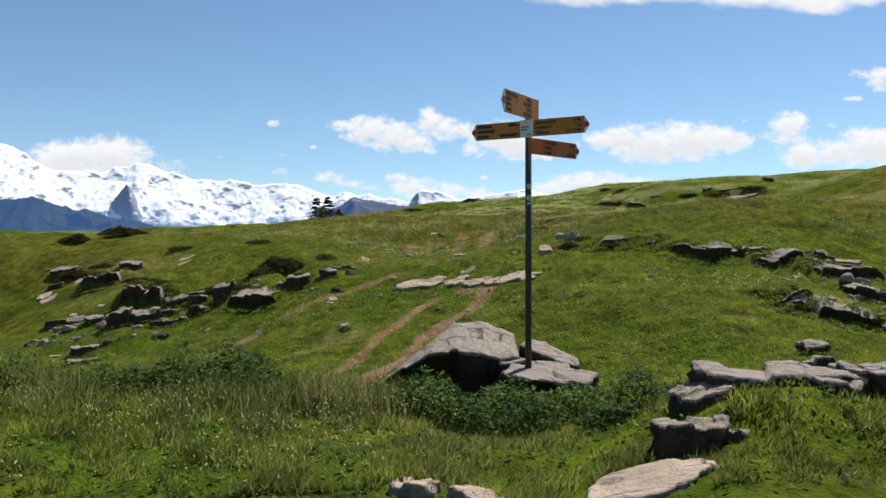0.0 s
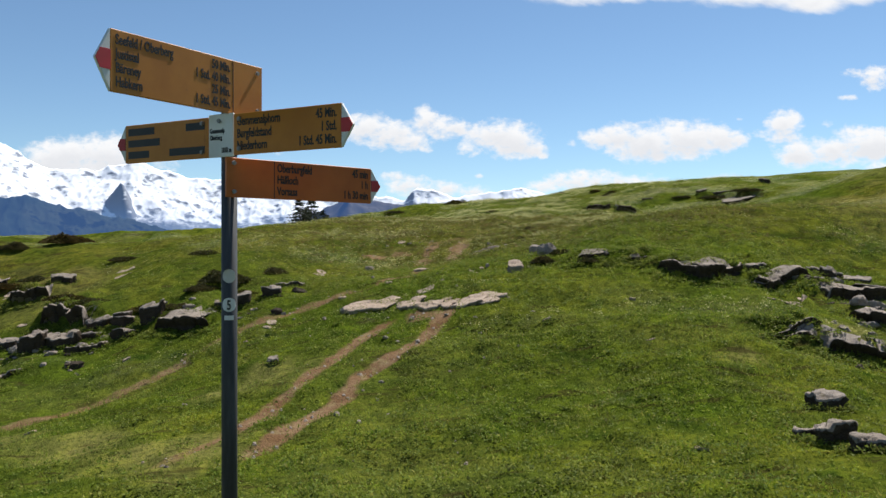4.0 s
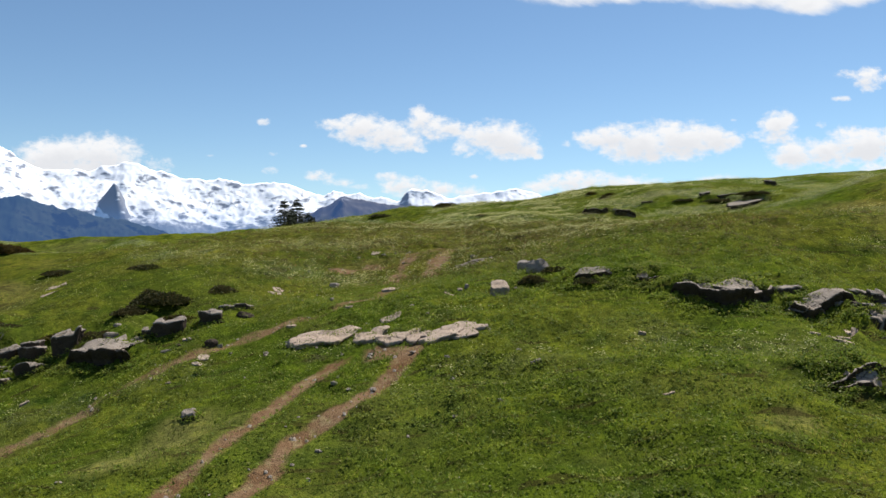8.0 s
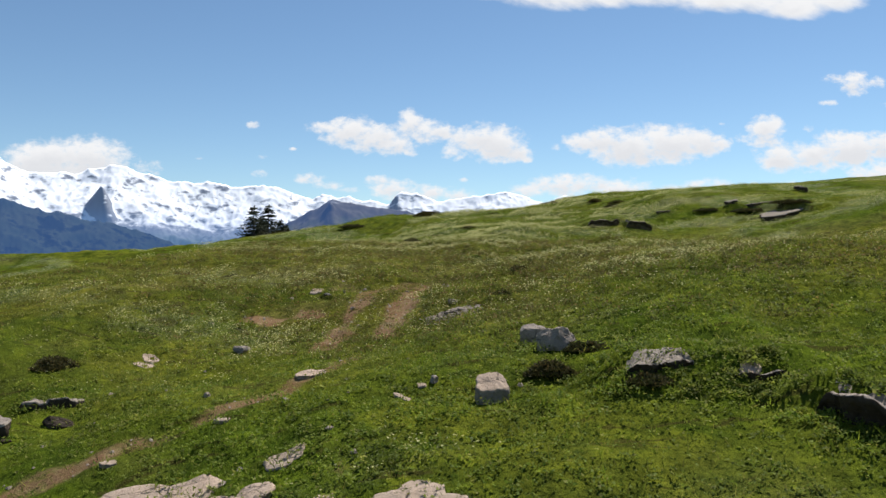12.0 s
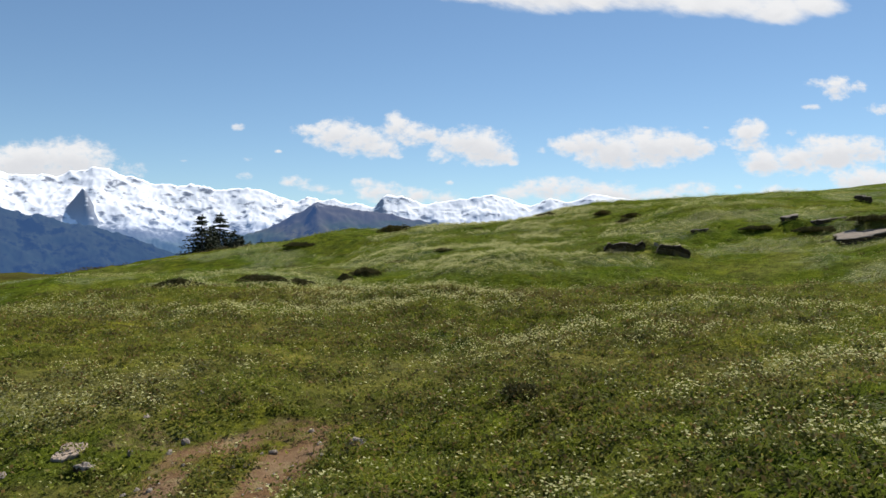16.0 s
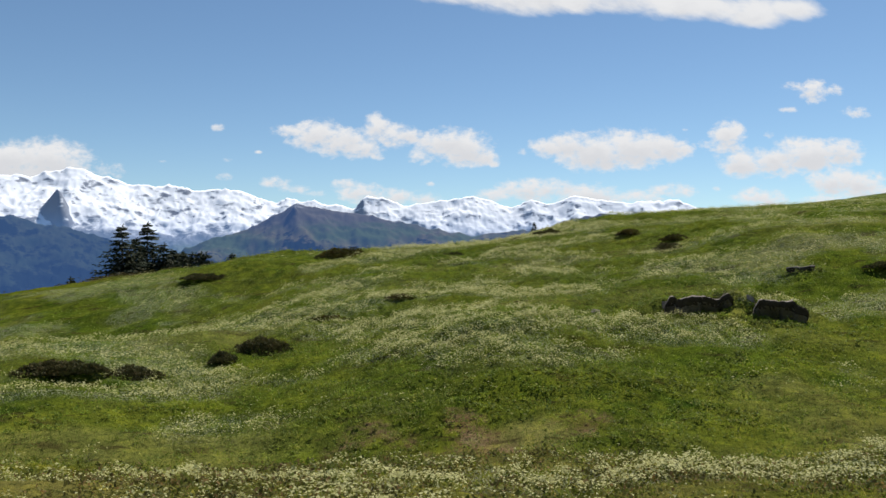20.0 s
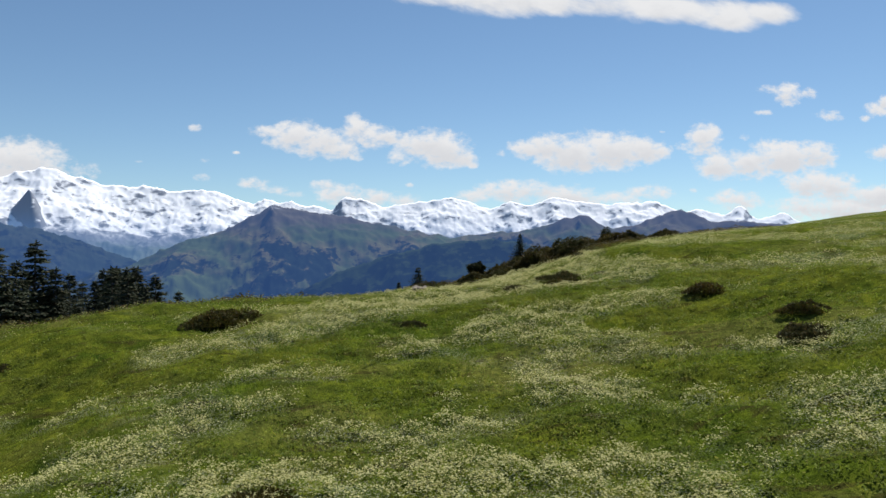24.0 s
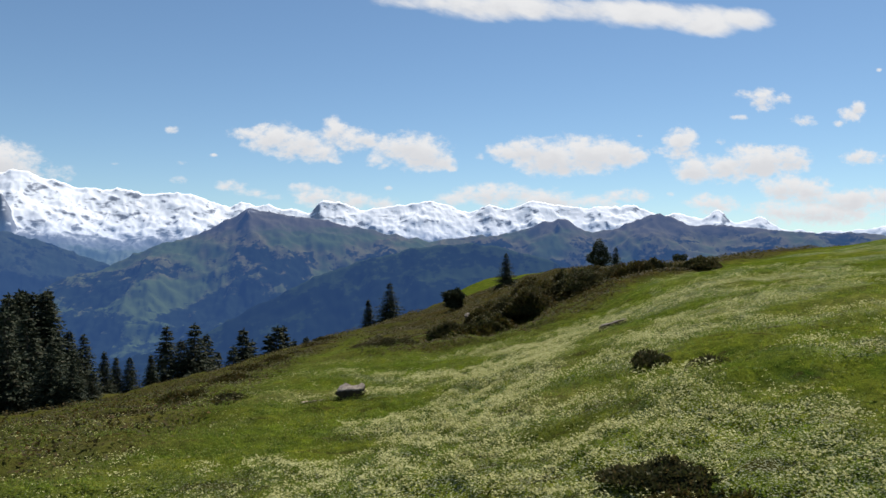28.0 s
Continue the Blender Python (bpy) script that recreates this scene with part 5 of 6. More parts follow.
block(15.56, 33.87, 0.64, 0.48, 0.30)
block(13.79, 35.16, 0.82, 0.61, 0.35)
block(16.38, 35.44, 0.56, 0.42, 0.43)
block(16.49, 34.74, 0.60, 0.45, 0.60)
block(15.45, 33.38, 0.81, 0.61, 0.32)
slab(12.98, 31.55, 0.31, 0.23, 0.09)
slab(13.60, 31.27, 0.54, 0.41, 0.14)
slab(14.15, 32.05, 0.57, 0.42, 0.14)
slab(9.58, 36.70, 0.47, 0.35, 0.16)
rock(6.05, 40.6, 0.85, 0.6, 0.62, 20, 0.3, 611, label="rounded limestone boulder with a pale top", mat=M_SLAB, boxy=0.35)
rock(6.35, 39.3, 0.95, 0.7, 0.70, -15, 0.3, 612, label="rounded limestone boulder with a pale top", mat=M_SLAB, boxy=0.4)
slab(7.84, 27.84, 0.28, 0.21, 0.09)
slab(6.66, 19.67, 0.27, 0.21, 0.10)
block(5.18, 30.53, 0.32, 0.24, 0.19)
slab(8.32, 32.03, 0.23, 0.17, 0.06)
slab(13.70, 31.63, 0.50, 0.37, 0.14)
slab(14.43, 32.72, 0.47, 0.35, 0.14)

# the broken bank west of the track
block(-7.05, 38.5, 1.25, 1.0, 0.75)
block(-7.75, 38.6, 0.7, 0.6, 0.5)
block(-12.97, 38.86, 1.21, 0.91, 0.55)
block(-11.86, 38.48, 1.03, 0.77, 0.73)
block(-10.57, 38.24, 1.17, 0.88, 0.96)
block(-11.63, 37.86, 1.27, 0.95, 0.37)
block(-5.60, 38.83, 0.80, 0.60, 0.55)
block(-5.11, 40.64, 1.16, 0.80, 0.31)
block(-18.47, 47.14, 1.31, 0.98, 0.38)
block(-12.86, 38.79, 0.51, 0.38, 0.51)
block(-11.88, 38.56, 0.75, 0.56, 0.72)
block(-11.54, 37.48, 0.87, 0.65, 0.57)
block(-15.23, 37.43, 1.14, 0.86, 0.95)
block(-12.69, 36.86, 1.41, 1.06, 0.57)
block(-14.16, 37.74, 1.49, 1.12, 0.68)
block(-13.20, 38.14, 1.09, 0.81, 0.49)
block(-17.18, 39.21, 1.04, 0.78, 0.49)
block(-19.66, 40.66, 1.07, 0.81, 0.49)
block(-18.64, 40.53, 1.06, 0.79, 0.42)
slab(-23.32, 47.14, 1.15, 0.86, 0.58)
slab(-21.89, 48.46, 0.95, 0.71, 0.44)
slab(-19.55, 42.12, 0.51, 0.38, 0.44)
slab(-18.14, 42.28, 0.41, 0.31, 0.16)
block(-15.07, 35.49, 1.19, 0.89, 0.34)
block(-15.62, 34.49, 1.10, 0.82, 0.56)
slab(-16.96, 34.89, 0.53, 0.39, 0.21)
block(-15.17, 33.70, 1.50, 0.50, 0.15)
slab(-14.87, 46.35, 0.97, 0.73, 0.34)
slab(-4.41, 45.09, 0.56, 0.42, 0.18)
slab(-4.96, 34.99, 0.33, 0.25, 0.22)
slab(-5.57, 34.11, 0.18, 0.14, 0.09)
slab(-4.45, 44.61, 0.65, 0.49, 0.17)
block(-3.70, 30.03, 0.34, 0.50, 0.22)
slab(-4.85, 35.36, 0.46, 0.35, 0.22)
slab(-6.09, 37.42, 0.25, 0.18, 0.12)
slab(-9.89, 26.90, 0.31, 0.23, 0.08)
slab(-10.30, 34.82, 0.24, 0.18, 0.08)

# the worn slabs and stones on the track
plat(-0.68, 34.85, 2.07, 1.50, 0.63)
plat(0.48, 34.18, 1.08, 1.20, 0.53)
plat(1.26, 33.68, 0.85, 0.80, 0.27)
plat(1.94, 33.60, 0.76, 0.90, 0.37)
plat(2.68, 33.15, 1.16, 1.30, 0.44)
plat(3.23, 33.33, 1.26, 1.50, 0.69)
slab(1.13, 35.47, 0.79, 0.60, 0.31)
slab(0.85, 40.52, 0.73, 0.80, 0.12)
slab(3.43, 38.05, 0.22, 0.17, 0.10)
slab(3.04, 37.57, 0.41, 0.30, 0.14)
slab(-0.48, 37.60, 0.33, 0.25, 0.11)
slab(-2.29, 36.57, 0.36, 0.27, 0.09)
stone(0.64, 32.77, 0.21, 0.20, 0.12)
stone(-2.67, 34.36, 0.14, 0.20, 0.09)
stone(-1.85, 45.96, 0.40, 0.20, 0.24)
stone(2.87, 31.69, 0.11, 0.20, 0.07)
stone(1.78, 36.21, 0.13, 0.20, 0.08)
stone(-1.30, 39.58, 0.21, 0.20, 0.13)
stone(4.84, 31.63, 0.09, 0.20, 0.06)
stone(3.67, 38.18, 0.31, 0.20, 0.18)
stone(0.99, 49.88, 0.22, 0.20, 0.13)
stone(-4.04, 35.52, 0.13, 0.20, 0.08)
stone(1.87, 32.42, 0.14, 0.20, 0.08)
stone(-0.99, 24.78, 0.26, 0.20, 0.16)
stone(0.27, 30.65, 0.16, 0.20, 0.10)
stone(-0.28, 23.28, 0.15, 0.20, 0.09)
stone(-0.03, 27.27, 0.14, 0.20, 0.08)
stone(0.94, 30.31, 0.20, 0.20, 0.12)
stone(0.63, 38.36, 0.20, 0.20, 0.12)
stone(2.97, 30.51, 0.18, 0.20, 0.11)
stone(4.05, 28.46, 0.13, 0.20, 0.08)
stone(2.98, 28.17, 0.12, 0.20, 0.07)
stone(-0.18, 31.15, 0.21, 0.20, 0.13)
stone(0.66, 32.92, 0.20, 0.20, 0.12)
stone(-2.74, 34.77, 0.18, 0.20, 0.11)
stone(-5.60, 27.07, 0.13, 0.20, 0.08)

# stones in the upper ruts
block(-23.71, 48.97, 0.83, 0.62, 0.4)
block(-24.11, 50.65, 1.87, 1.4, 0.75)
block(-0.07, 51.69, 0.39, 0.3, 0.23)
slab(-22.39, 49.25, 0.67, 0.73, 0.15)
slab(-23.91, 47.75, 0.97, 1.07, 0.21)
slab(-15.35, 47.73, 0.97, 1.07, 0.21)
slab(-0.6, 52.31, 0.5, 0.55, 0.12)
stone(-2.01, 45.93, 0.49, 0.44, 0.29)
stone(1.21, 52.83, 0.17, 0.16, 0.13)
stone(4.28, 51.91, 0.33, 0.3, 0.2)
stone(4.42, 48.21, 0.38, 0.34, 0.19)
stone(0.48, 52.16, 0.14, 0.13, 0.11)
stone(2.85, 52.17, 0.17, 0.15, 0.11)

# rocks of the upper meadow
block(29.39, 88.21, 1.12, 0.84, 0.35)
block(31.2, 87.22, 2.18, 1.64, 0.45)
block(31.57, 83.7, 3.3, 2.47, 0.40)
block(40.36, 98.83, 1.35, 1.01, 0.77)
block(12.78, 129.51, 1.07, 0.8, 0.43)
block(24.85, 170.33, 1.28, 0.96, 0.77)
block(24.8, 163.25, 1.15, 0.86, 0.69)
block(23.84, 88.99, 1.1, 0.6, 0.3)
slab(11.21, 130.23, 0.77, 0.84, 0.17)
block(26.59, 139.95, 1.5, 1.0, 0.33)
stone(14.35, 85.55, 0.39, 0.35, 0.25)
stone(14.37, 98.28, 0.38, 0.34, 0.19)
stone(23.71, 172.66, 0.79, 0.71, 0.63)



def scatter(seed, count, x0, x1, y0, y1, drop, least, most):
    """Loose stones below a bank, thicker towards its foot."""
    rng = random.Random(seed)
    for _ in range(count):
        x, y = rng.uniform(x0, x1), rng.uniform(y0, y1)
        y += drop * (x - (x0 + x1) / 2)
        w = least + (most - least) * rng.random() ** 2.2
        rock(x, y, w * rng.uniform(1.0, 1.7), w * rng.uniform(0.7, 1.0), w * rng.uniform(0.5, 0.8), rng.uniform(-30, 30), 0.38, None, "stone", "pale broken limestone block below the bank", 2, (rng.uniform(-8, 8), rng.uniform(-8, 8)),
             "loose blocks below the bank", 0.75, rough=0.22, mat=M_SLAB if rng.random() < 0.7 else M_DARK)


scatter(61, 60, -20.5, -11.8, 36.4, 39.4, -0.42, 0.16, 0.62)
scatter(62, 12, -9.5, -4.5, 36.2, 40.5, -0.3, 0.18, 0.5)
scatter(63, 26, 14.6, 19.5, 30.4, 36.0, 0.1, 0.2, 0.7)
scatter(64, 9, 13.0, 17.5, 26.8, 30.5, 0.1, 0.2, 0.5)

# ---------------------------------------------------------------- plants


def unit(v):
    return v / np.maximum(np.linalg.norm(v, axis=1, keepdims=True), 1e-9)


def blades(p, way, side, length, width, bend=None):
    """One triangle for each blade."""
    n = len(p)
    v = np.empty((n, 3, 3), np.float32)
    v[:, 0], v[:, 1] = p - side * width[:, None] / 2, p + side * width[:, None] / 2
    v[:, 2] = p + way * length[:, None]
    return v.reshape(-1, 3), np.arange(n * 3).reshape(n, 3)


def flakes(p, way, side, length, width):
    """One triangle for each small leaf or petal."""
    return blades(p, way, side, length * 1.15, width * 1.25)


def leaves(p, way, side, length, width):
    """One diamond for each leaf."""
    n = len(p)
    v = np.empty((n, 4, 3), np.float32)
    mid = p + way * (length * 0.5)[:, None]
    v[:, 0], v[:, 2] = p, p + way * length[:, None]
    v[:, 1], v[:, 3] = mid + side * width[:, None] / 2, mid - side * width[:, None] / 2
    return v.reshape(-1, 3), np.arange(n * 4).reshape(n, 4)


def tangled(n, rng, up=1.0, spread_out=0.6):
    way = unit(np.stack([rng.normal(0, spread_out, n), rng.normal(0, spread_out, n), np.abs(rng.normal(up, 0.25, n))], 1))
    side = unit(np.cross(way, rng.normal(0, 1, (n, 3))))
    return way, side


def open_leaves(n, rng, up=0.35, spread_out=0.7, toss=0.5):
    """Leaves that turn their faces to the sky."""
    way = unit(np.stack([rng.normal(0, spread_out, n), rng.normal(0, spread_out, n), rng.normal(up, 0.25, n)], 1))
    face = np.stack([rng.normal(0, toss, n), rng.normal(0, toss, n), np.ones(n)], 1)
    return way, unit(np.cross(way, face))


def stuff(name, label, category, v, f, mat):
    return tagged(new(name, mesh_of(name, v, f, mat)), label, category, kind="stuff")


# spruces
def spruce_crown(seed, h=10.0, r=2.0, whorls=36, per=13, bare=0.03):
    """Whorls of boughs that sag and lift at the tip, each hung with drooping sprays."""
    rng = np.random.default_rng(seed)
    P, W, S, L, B = [], [], [], [], []
    for i in range(whorls):
        s = (i + rng.uniform(0, 0.9)) / whorls
        reach = r * (1 - s) ** 0.85 * rng.uniform(0.78, 1.12) + 0.12
        turn = rng.uniform(0, 2 * math.pi)
        for j in range(per if s < 0.75 else per - 3):
            a = turn + 2 * math.pi * j / per + rng.uniform(-0.3, 0.3)
            long = reach * rng.uniform(0.55, 1.12)
            z = h * (bare + (1 - bare) * min(s + rng.uniform(-0.5, 0.5) / whorls, 0.99))
            steps = max(3, int(long / 0.30))
            for q in range(steps):
                f = (q + 0.7) / steps
                sag = -0.38 * long * f + 0.20 * long * f * f
                c = np.array([math.cos(a) * long * f, math.sin(a) * long * f, z + sag])
                taper = (0.55 + 0.45 * (1 - f)) * (0.5 + 0.5 * (1 - s))
                for side in (-1, 1):
                    b = a + side * rng.uniform(0.35, 1.0)
                    P.append(c), W.append((math.cos(b), math.sin(b), rng.uniform(-1.0, 0.05)))
                    S.append(rng.normal(0, 1, 3)), L.append(rng.uniform(0.45, 0.85) * taper), B.append(rng.uniform(0.20, 0.34) * taper)
                P.append(c), W.append((math.cos(a) * 0.5, math.sin(a) * 0.5, -1.0))
                S.append(rng.normal(0, 1, 3)), L.append(rng.uniform(0.3, 0.6) * taper), B.append(rng.uniform(0.16, 0.28) * taper)
    tip = 16
    for q in range(tip):
        P.append((0, 0, h * (0.92 + 0.08 * q / tip))), W.append((rng.normal(0, 0.5), rng.normal(0, 0.5), 1.0)), S.append(rng.normal(0, 1, 3)), L.append(0.30), B.append(0.08)
    W = unit(np.array(W, float))
    S = unit(np.cross(W, np.array(S, float)))
    return leaves(np.array(P, float), W, S, np.array(L), np.array(B))


def trunk_bm(h, r, seg=8):
    bm = bmesh.new()
    rings = []
    for i in range(7):
        s = i / 6
        rr = r * (1 - 0.9 * s) * (1.35 if i == 0 else 1)
        rings.append([bm.verts.new((rr * math.cos(2 * math.pi * j / seg) + 0.05 * math.sin(3 * s), rr * math.sin(2 * math.pi * j / seg), h * s)) for j in range(seg)])
    for a, b in zip(rings, rings[1:]):
        for j in range(seg):
            bm.faces.new((a[j], a[(j + 1) % seg], b[(j + 1) % seg], b[j]))
    return bm


def spruce_thing(seed, slim):
    root = tagged(new("spruce"), "dark green spruce with drooping branches on the slope", "tree", "spruces below the meadow")
    part("trunk", trunk_bm(9.6, 0.17), M_BARK, root)
    v, f = spruce_crown(seed, 10.0, slim)
    attach(new("crown", mesh_of("crown", v, f, M_NEEDLE)), root)
    return root


SPRUCES = [spruce_thing(201, 2.4), spruce_thing(202, 3.1), spruce_thing(203, 2.0), spruce_thing(204, 2.8)]
USED = set()


def spruce(x, y, h, kind=0, z=None, wide=1.2):
    """One spruce of that height; the first of each kind is the model itself."""
    m = pose(x, y, (gz(x, y) if z is None else z) - 0.15, 0, 0, (x * 37 + y * 91) % 360) @ Matrix.Diagonal((h / 7.6 * wide, h / 7.6 * wide, h / 10, 1))
    if kind not in USED:
        USED.add(kind)
        SPRUCES[kind].matrix_basis = m
        return SPRUCES[kind]
    ob = copy_thing(SPRUCES[kind], Matrix())
    ob.matrix_basis = m
    return ob


def top_z(x, y, z):
    """Height of a tree whose top stands at z."""
    return max(z - gz(x, y), 1.2)


spruce(-31.8, 210.0, top_z(-31.8, 210.0, 7.08), 1)
spruce(-35.2, 223.5, top_z(-35.2, 223.5, 7.09), 0)
spruce(-35.4, 230.6, top_z(-35.4, 230.6, 6.37), 2)
spruce(-21.9, 198.8, top_z(-21.9, 198.8, 2.81), 1)
spruce(-25.6, 214.4, top_z(-25.6, 214.4, 1.95), 3)
spruce(-26.2, 222.5, top_z(-26.2, 222.5, 0.82), 0)
spruce(-29.8, 245.2, top_z(-29.8, 245.2, -4.39), 2)
spruce(-30.7, 255.4, top_z(-30.7, 255.4, -6.60), 2)
spruce(-28.1, 255.1, top_z(-28.1, 255.1, -6.60), 3)
spruce(-24.1, 254.6, top_z(-24.1, 254.6, -6.07), 2)
spruce(-24.6, 269.7, top_z(-24.6, 269.7, -2.01), 0)
spruce(-22.7, 274.5, top_z(-22.7, 274.5, -5.44), 3)
spruce(-19.4, 272.1, top_z(-19.4, 272.1, -1.66), 1)
spruce(-18.2, 279.0, top_z(-18.2, 279.0, -4.70), 3)
spruce(-16.6, 283.9, top_z(-16.6, 283.9, -9.00), 0)
spruce(-15.9, 304.0, top_z(-15.9, 304.0, -9.88), 0)
spruce(-14.1, 308.8, top_z(-14.1, 308.8, -6.07), 2)
spruce(-12.6, 313.7, top_z(-12.6, 313.7, -9.48), 1)
spruce(-8.3, 315.2, top_z(-8.3, 315.2, -8.18), 0)
spruce(-5.9, 312.8, top_z(-5.9, 312.8, -5.76), 2)
spruce(-4.5, 317.7, top_z(-4.5, 317.7, -6.17), 2)
spruce(-4.1, 353.0, top_z(-4.1, 353.0, -13.52), 0)
spruce(-0.8, 362.7, top_z(-0.8, 362.7, -13.60), 3)
spruce(22.9, 296.1, top_z(22.9, 296.1, 6.08), 1)
spruce(17.7, 296.8, top_z(17.7, 296.8, 1.89), 2)
spruce(-21.6, 183.6, top_z(-21.6, 183.6, 6.89), 1)
spruce(-17.2, 179.1, top_z(-17.2, 179.1, 4.17), 3)
spruce(-15.4, 180.9, top_z(-15.4, 180.9, 1.76), 1)
spruce(-16.2, 189.1, top_z(-16.2, 189.1, 0.00), 3)
spruce(-24.5, 194.0, top_z(-24.5, 194.0, 4.69), 0)
spruce(-15.4, 168.8, top_z(-15.4, 168.8, 5.86), 1)
spruce(-15.4, 172.8, top_z(-15.4, 172.8, 6.75), 3)
spruce(-11.7, 168.3, top_z(-11.7, 168.3, 5.16), 1)
spruce(-10.0, 168.2, top_z(-10.0, 168.2, 3.29), 3)
spruce(-12.8, 182.6, top_z(-12.8, 182.6, 0.65), 0)
spruce(-24.2, 152.7, top_z(-24.2, 152.7, 10.03), 1, wide=1.35)
spruce(-22.7, 157.6, top_z(-22.7, 157.6, 10.43), 0, wide=1.35)
spruce(-23.2, 154.6, top_z(-23.2, 154.6, 8.56), 3, wide=1.35)
spruce(-20.4, 156.5, top_z(-20.4, 156.5, 7.92), 0, wide=1.35)
spruce(-20.2, 159.5, top_z(-20.2, 159.5, 7.25), 3, wide=1.35)
spruce(-48.9, 201.5, top_z(-48.9, 201.5, 2.63), 0, wide=1.35)
spruce(-33.8, 218.5, top_z(-33.8, 218.5, 7.07), 2, wide=1.35)
spruce(-32.6, 220.4, top_z(-32.6, 220.4, 6.97), 0, wide=1.35)
spruce(-31.0, 221.3, top_z(-31.0, 221.3, 7.20), 2, wide=1.35)
spruce(-39.4, 225.1, top_z(-39.4, 225.1, 4.72), 3)
spruce(-38.6, 227.0, top_z(-38.6, 227.0, 6.66), 0)
spruce(-38.1, 230.0, top_z(-38.1, 230.0, 7.12), 2)
spruce(-37.1, 229.9, top_z(-37.1, 229.9, 6.81), 2)
spruce(-34.9, 232.7, top_z(-34.9, 232.7, 6.97), 0)
spruce(-40.9, 223.2, top_z(-40.9, 223.2, 4.49), 1)
spruce(34.1, 206.1, top_z(34.1, 206.1, 12.70), 3)
spruce(72.0, 271.0, top_z(72.0, 271.0, 14.57), 0)


def pine(x, y, h, r, seed, label="round dark stone pine on the heath mound"):
    root = tagged(new("pine"), label, "tree", "pines on the heath mound")
    root.location = (x, y, gz(x, y) - 0.1)
    part("trunk", trunk_bm(h * 0.75, 0.05 * h * 0.6), M_BARK, root)
    rng = np.random.default_rng(seed)
    n = 6500
    d = unit(rng.normal(0, 1, (n, 3)))
    lump = 1 + 0.28 * np.sin(d[:, 0] * 5 + seed) * np.cos(d[:, 1] * 4 - seed) + 0.2 * np.sin(d[:, 2] * 6 + 2 * seed)
    p = d * (rng.uniform(0.5, 1.0, n) ** 0.5 * lump)[:, None] * np.array([r, r, h * 0.42]) + np.array([0, 0, h * 0.56])
    way, side = tangled(n, rng, 0.3, 0.8)
    v, f = leaves(p, way, side, rng.uniform(0.25, 0.5, n), rng.uniform(0.12, 0.24, n))
    attach(new("crown", mesh_of("crown", v, f, M_PINE)), root)
    return root


pine(69.2, 274.4, top_z(69.2, 274.4, 15.52), 2.2, 1)
pine(114.3, 334.5, top_z(114.3, 334.5, 13.39), 2.2, 2)
pine(25.9, 198.0, top_z(25.9, 198.0, 8.15), 1.1, 3)

# dwarf shrubs
def shrub_mesh(seed, w, d, h, mat, n=1800, size=0.09):
    rng = np.random.default_rng(seed)
    a, q = rng.uniform(0, 2 * math.pi, n), np.sqrt(rng.uniform(0, 1, n))
    x, y = np.cos(a) * q, np.sin(a) * q
    top = (1 - q ** 2.6) * (0.25 + 1.3 * fbm(x * 2.4 + seed, y * 2.4, 3, seed))
    z = top * rng.uniform(0.25, 1.0, n) ** 0.45
    p = np.stack([x * w / 2 * (0.9 + 0.2 * np.sin(3 * a + seed)), y * d / 2, z * h], 1)
    way, side = open_leaves(n, rng, 0.5, 0.75, 0.8)
    return mesh_of("shrub", *leaves(p, way, side, rng.uniform(0.7, 1.5, n) * size, rng.uniform(0.35, 0.7, n) * size), mat)


SHRUBS = 0


def shrub(x, y, w, d, h, mat=None, label="low dark juniper shrub on the meadow", turn=0.0, n=None, size=None):
    global SHRUBS
    SHRUBS += 1
    count = n or int(min(7000, 1000 + 1500 * w * d))
    root = new("shrub", shrub_mesh(300 + SHRUBS, w * 1.1, d * 1.15, h * (0.72 if size else 0.52), mat or M_JUNIPER, count, size or 0.070 + 0.010 * min(w, 4)))
    root.matrix_basis = pose(x, y, gz(x, y) - 0.06, 0, 0, turn)
    return tagged(root, label, "shrub", "low shrubs of the meadow")


shrub(-8.4, 41.9, 2.3, 1.6, 1.0)
shrub(-6.5, 43.6, 1.2, 1.0, 0.5)
BANK = "dark crowberry and heath on top of the rocky bank"
shrub(-9.3, 41.0, 1.6, 1.1, 0.6, None, BANK)
shrub(-15.6, 41.6, 2.2, 1.0, 0.45, M_HEATH, BANK)
shrub(-13.9, 40.6, 1.8, 0.9, 0.40, None, BANK)
shrub(-11.2, 39.6, 1.6, 0.9, 0.45, M_HEATH, BANK)
shrub(-9.6, 38.7, 1.5, 0.8, 0.40, None, BANK)
shrub(-7.0, 39.6, 1.5, 0.8, 0.35, M_HEATH, BANK)
shrub(-20.6, 48.6, 2.2, 1.2, 0.55, None, BANK)
shrub(-23.0, 50.0, 2.0, 1.2, 0.55, M_HEATH, BANK)
shrub(-16.4, 50.5, 1.8, 1.0, 0.45, None, BANK)
shrub(-10.6, 46.5, 1.6, 1.0, 0.40, None, BANK)
shrub(-25.3, 55.0, 2.0, 1.2, 0.9, None, BANK)
shrub(-22.7, 56.5, 3.4, 1.6, 1.0, M_HEATH, BANK)
shrub(6.9, 39.0, 1.1, 0.8, 0.40, None, "dark low shrub beside the pale boulders")
shrub(-3.0, 82.2, 2.6, 1.3, 0.65)
shrub(-0.9, 82.6, 2.0, 1.1, 0.6)
shrub(30.2, 86.4, 3.0, 1.4, 0.6)
shrub(33.0, 84.8, 3.2, 1.5, 0.7)
shrub(27.4, 88.4, 2.2, 1.1, 0.5)
shrub(2.5, 85.6, 2.1, 1.4, 0.95)
shrub(1.5, 84.2, 1.0, 0.8, 0.55)
shrub(-6.4, 79.4, 2.6, 1.2, 0.6)
shrub(-8.4, 79.0, 1.6, 1.0, 0.5)
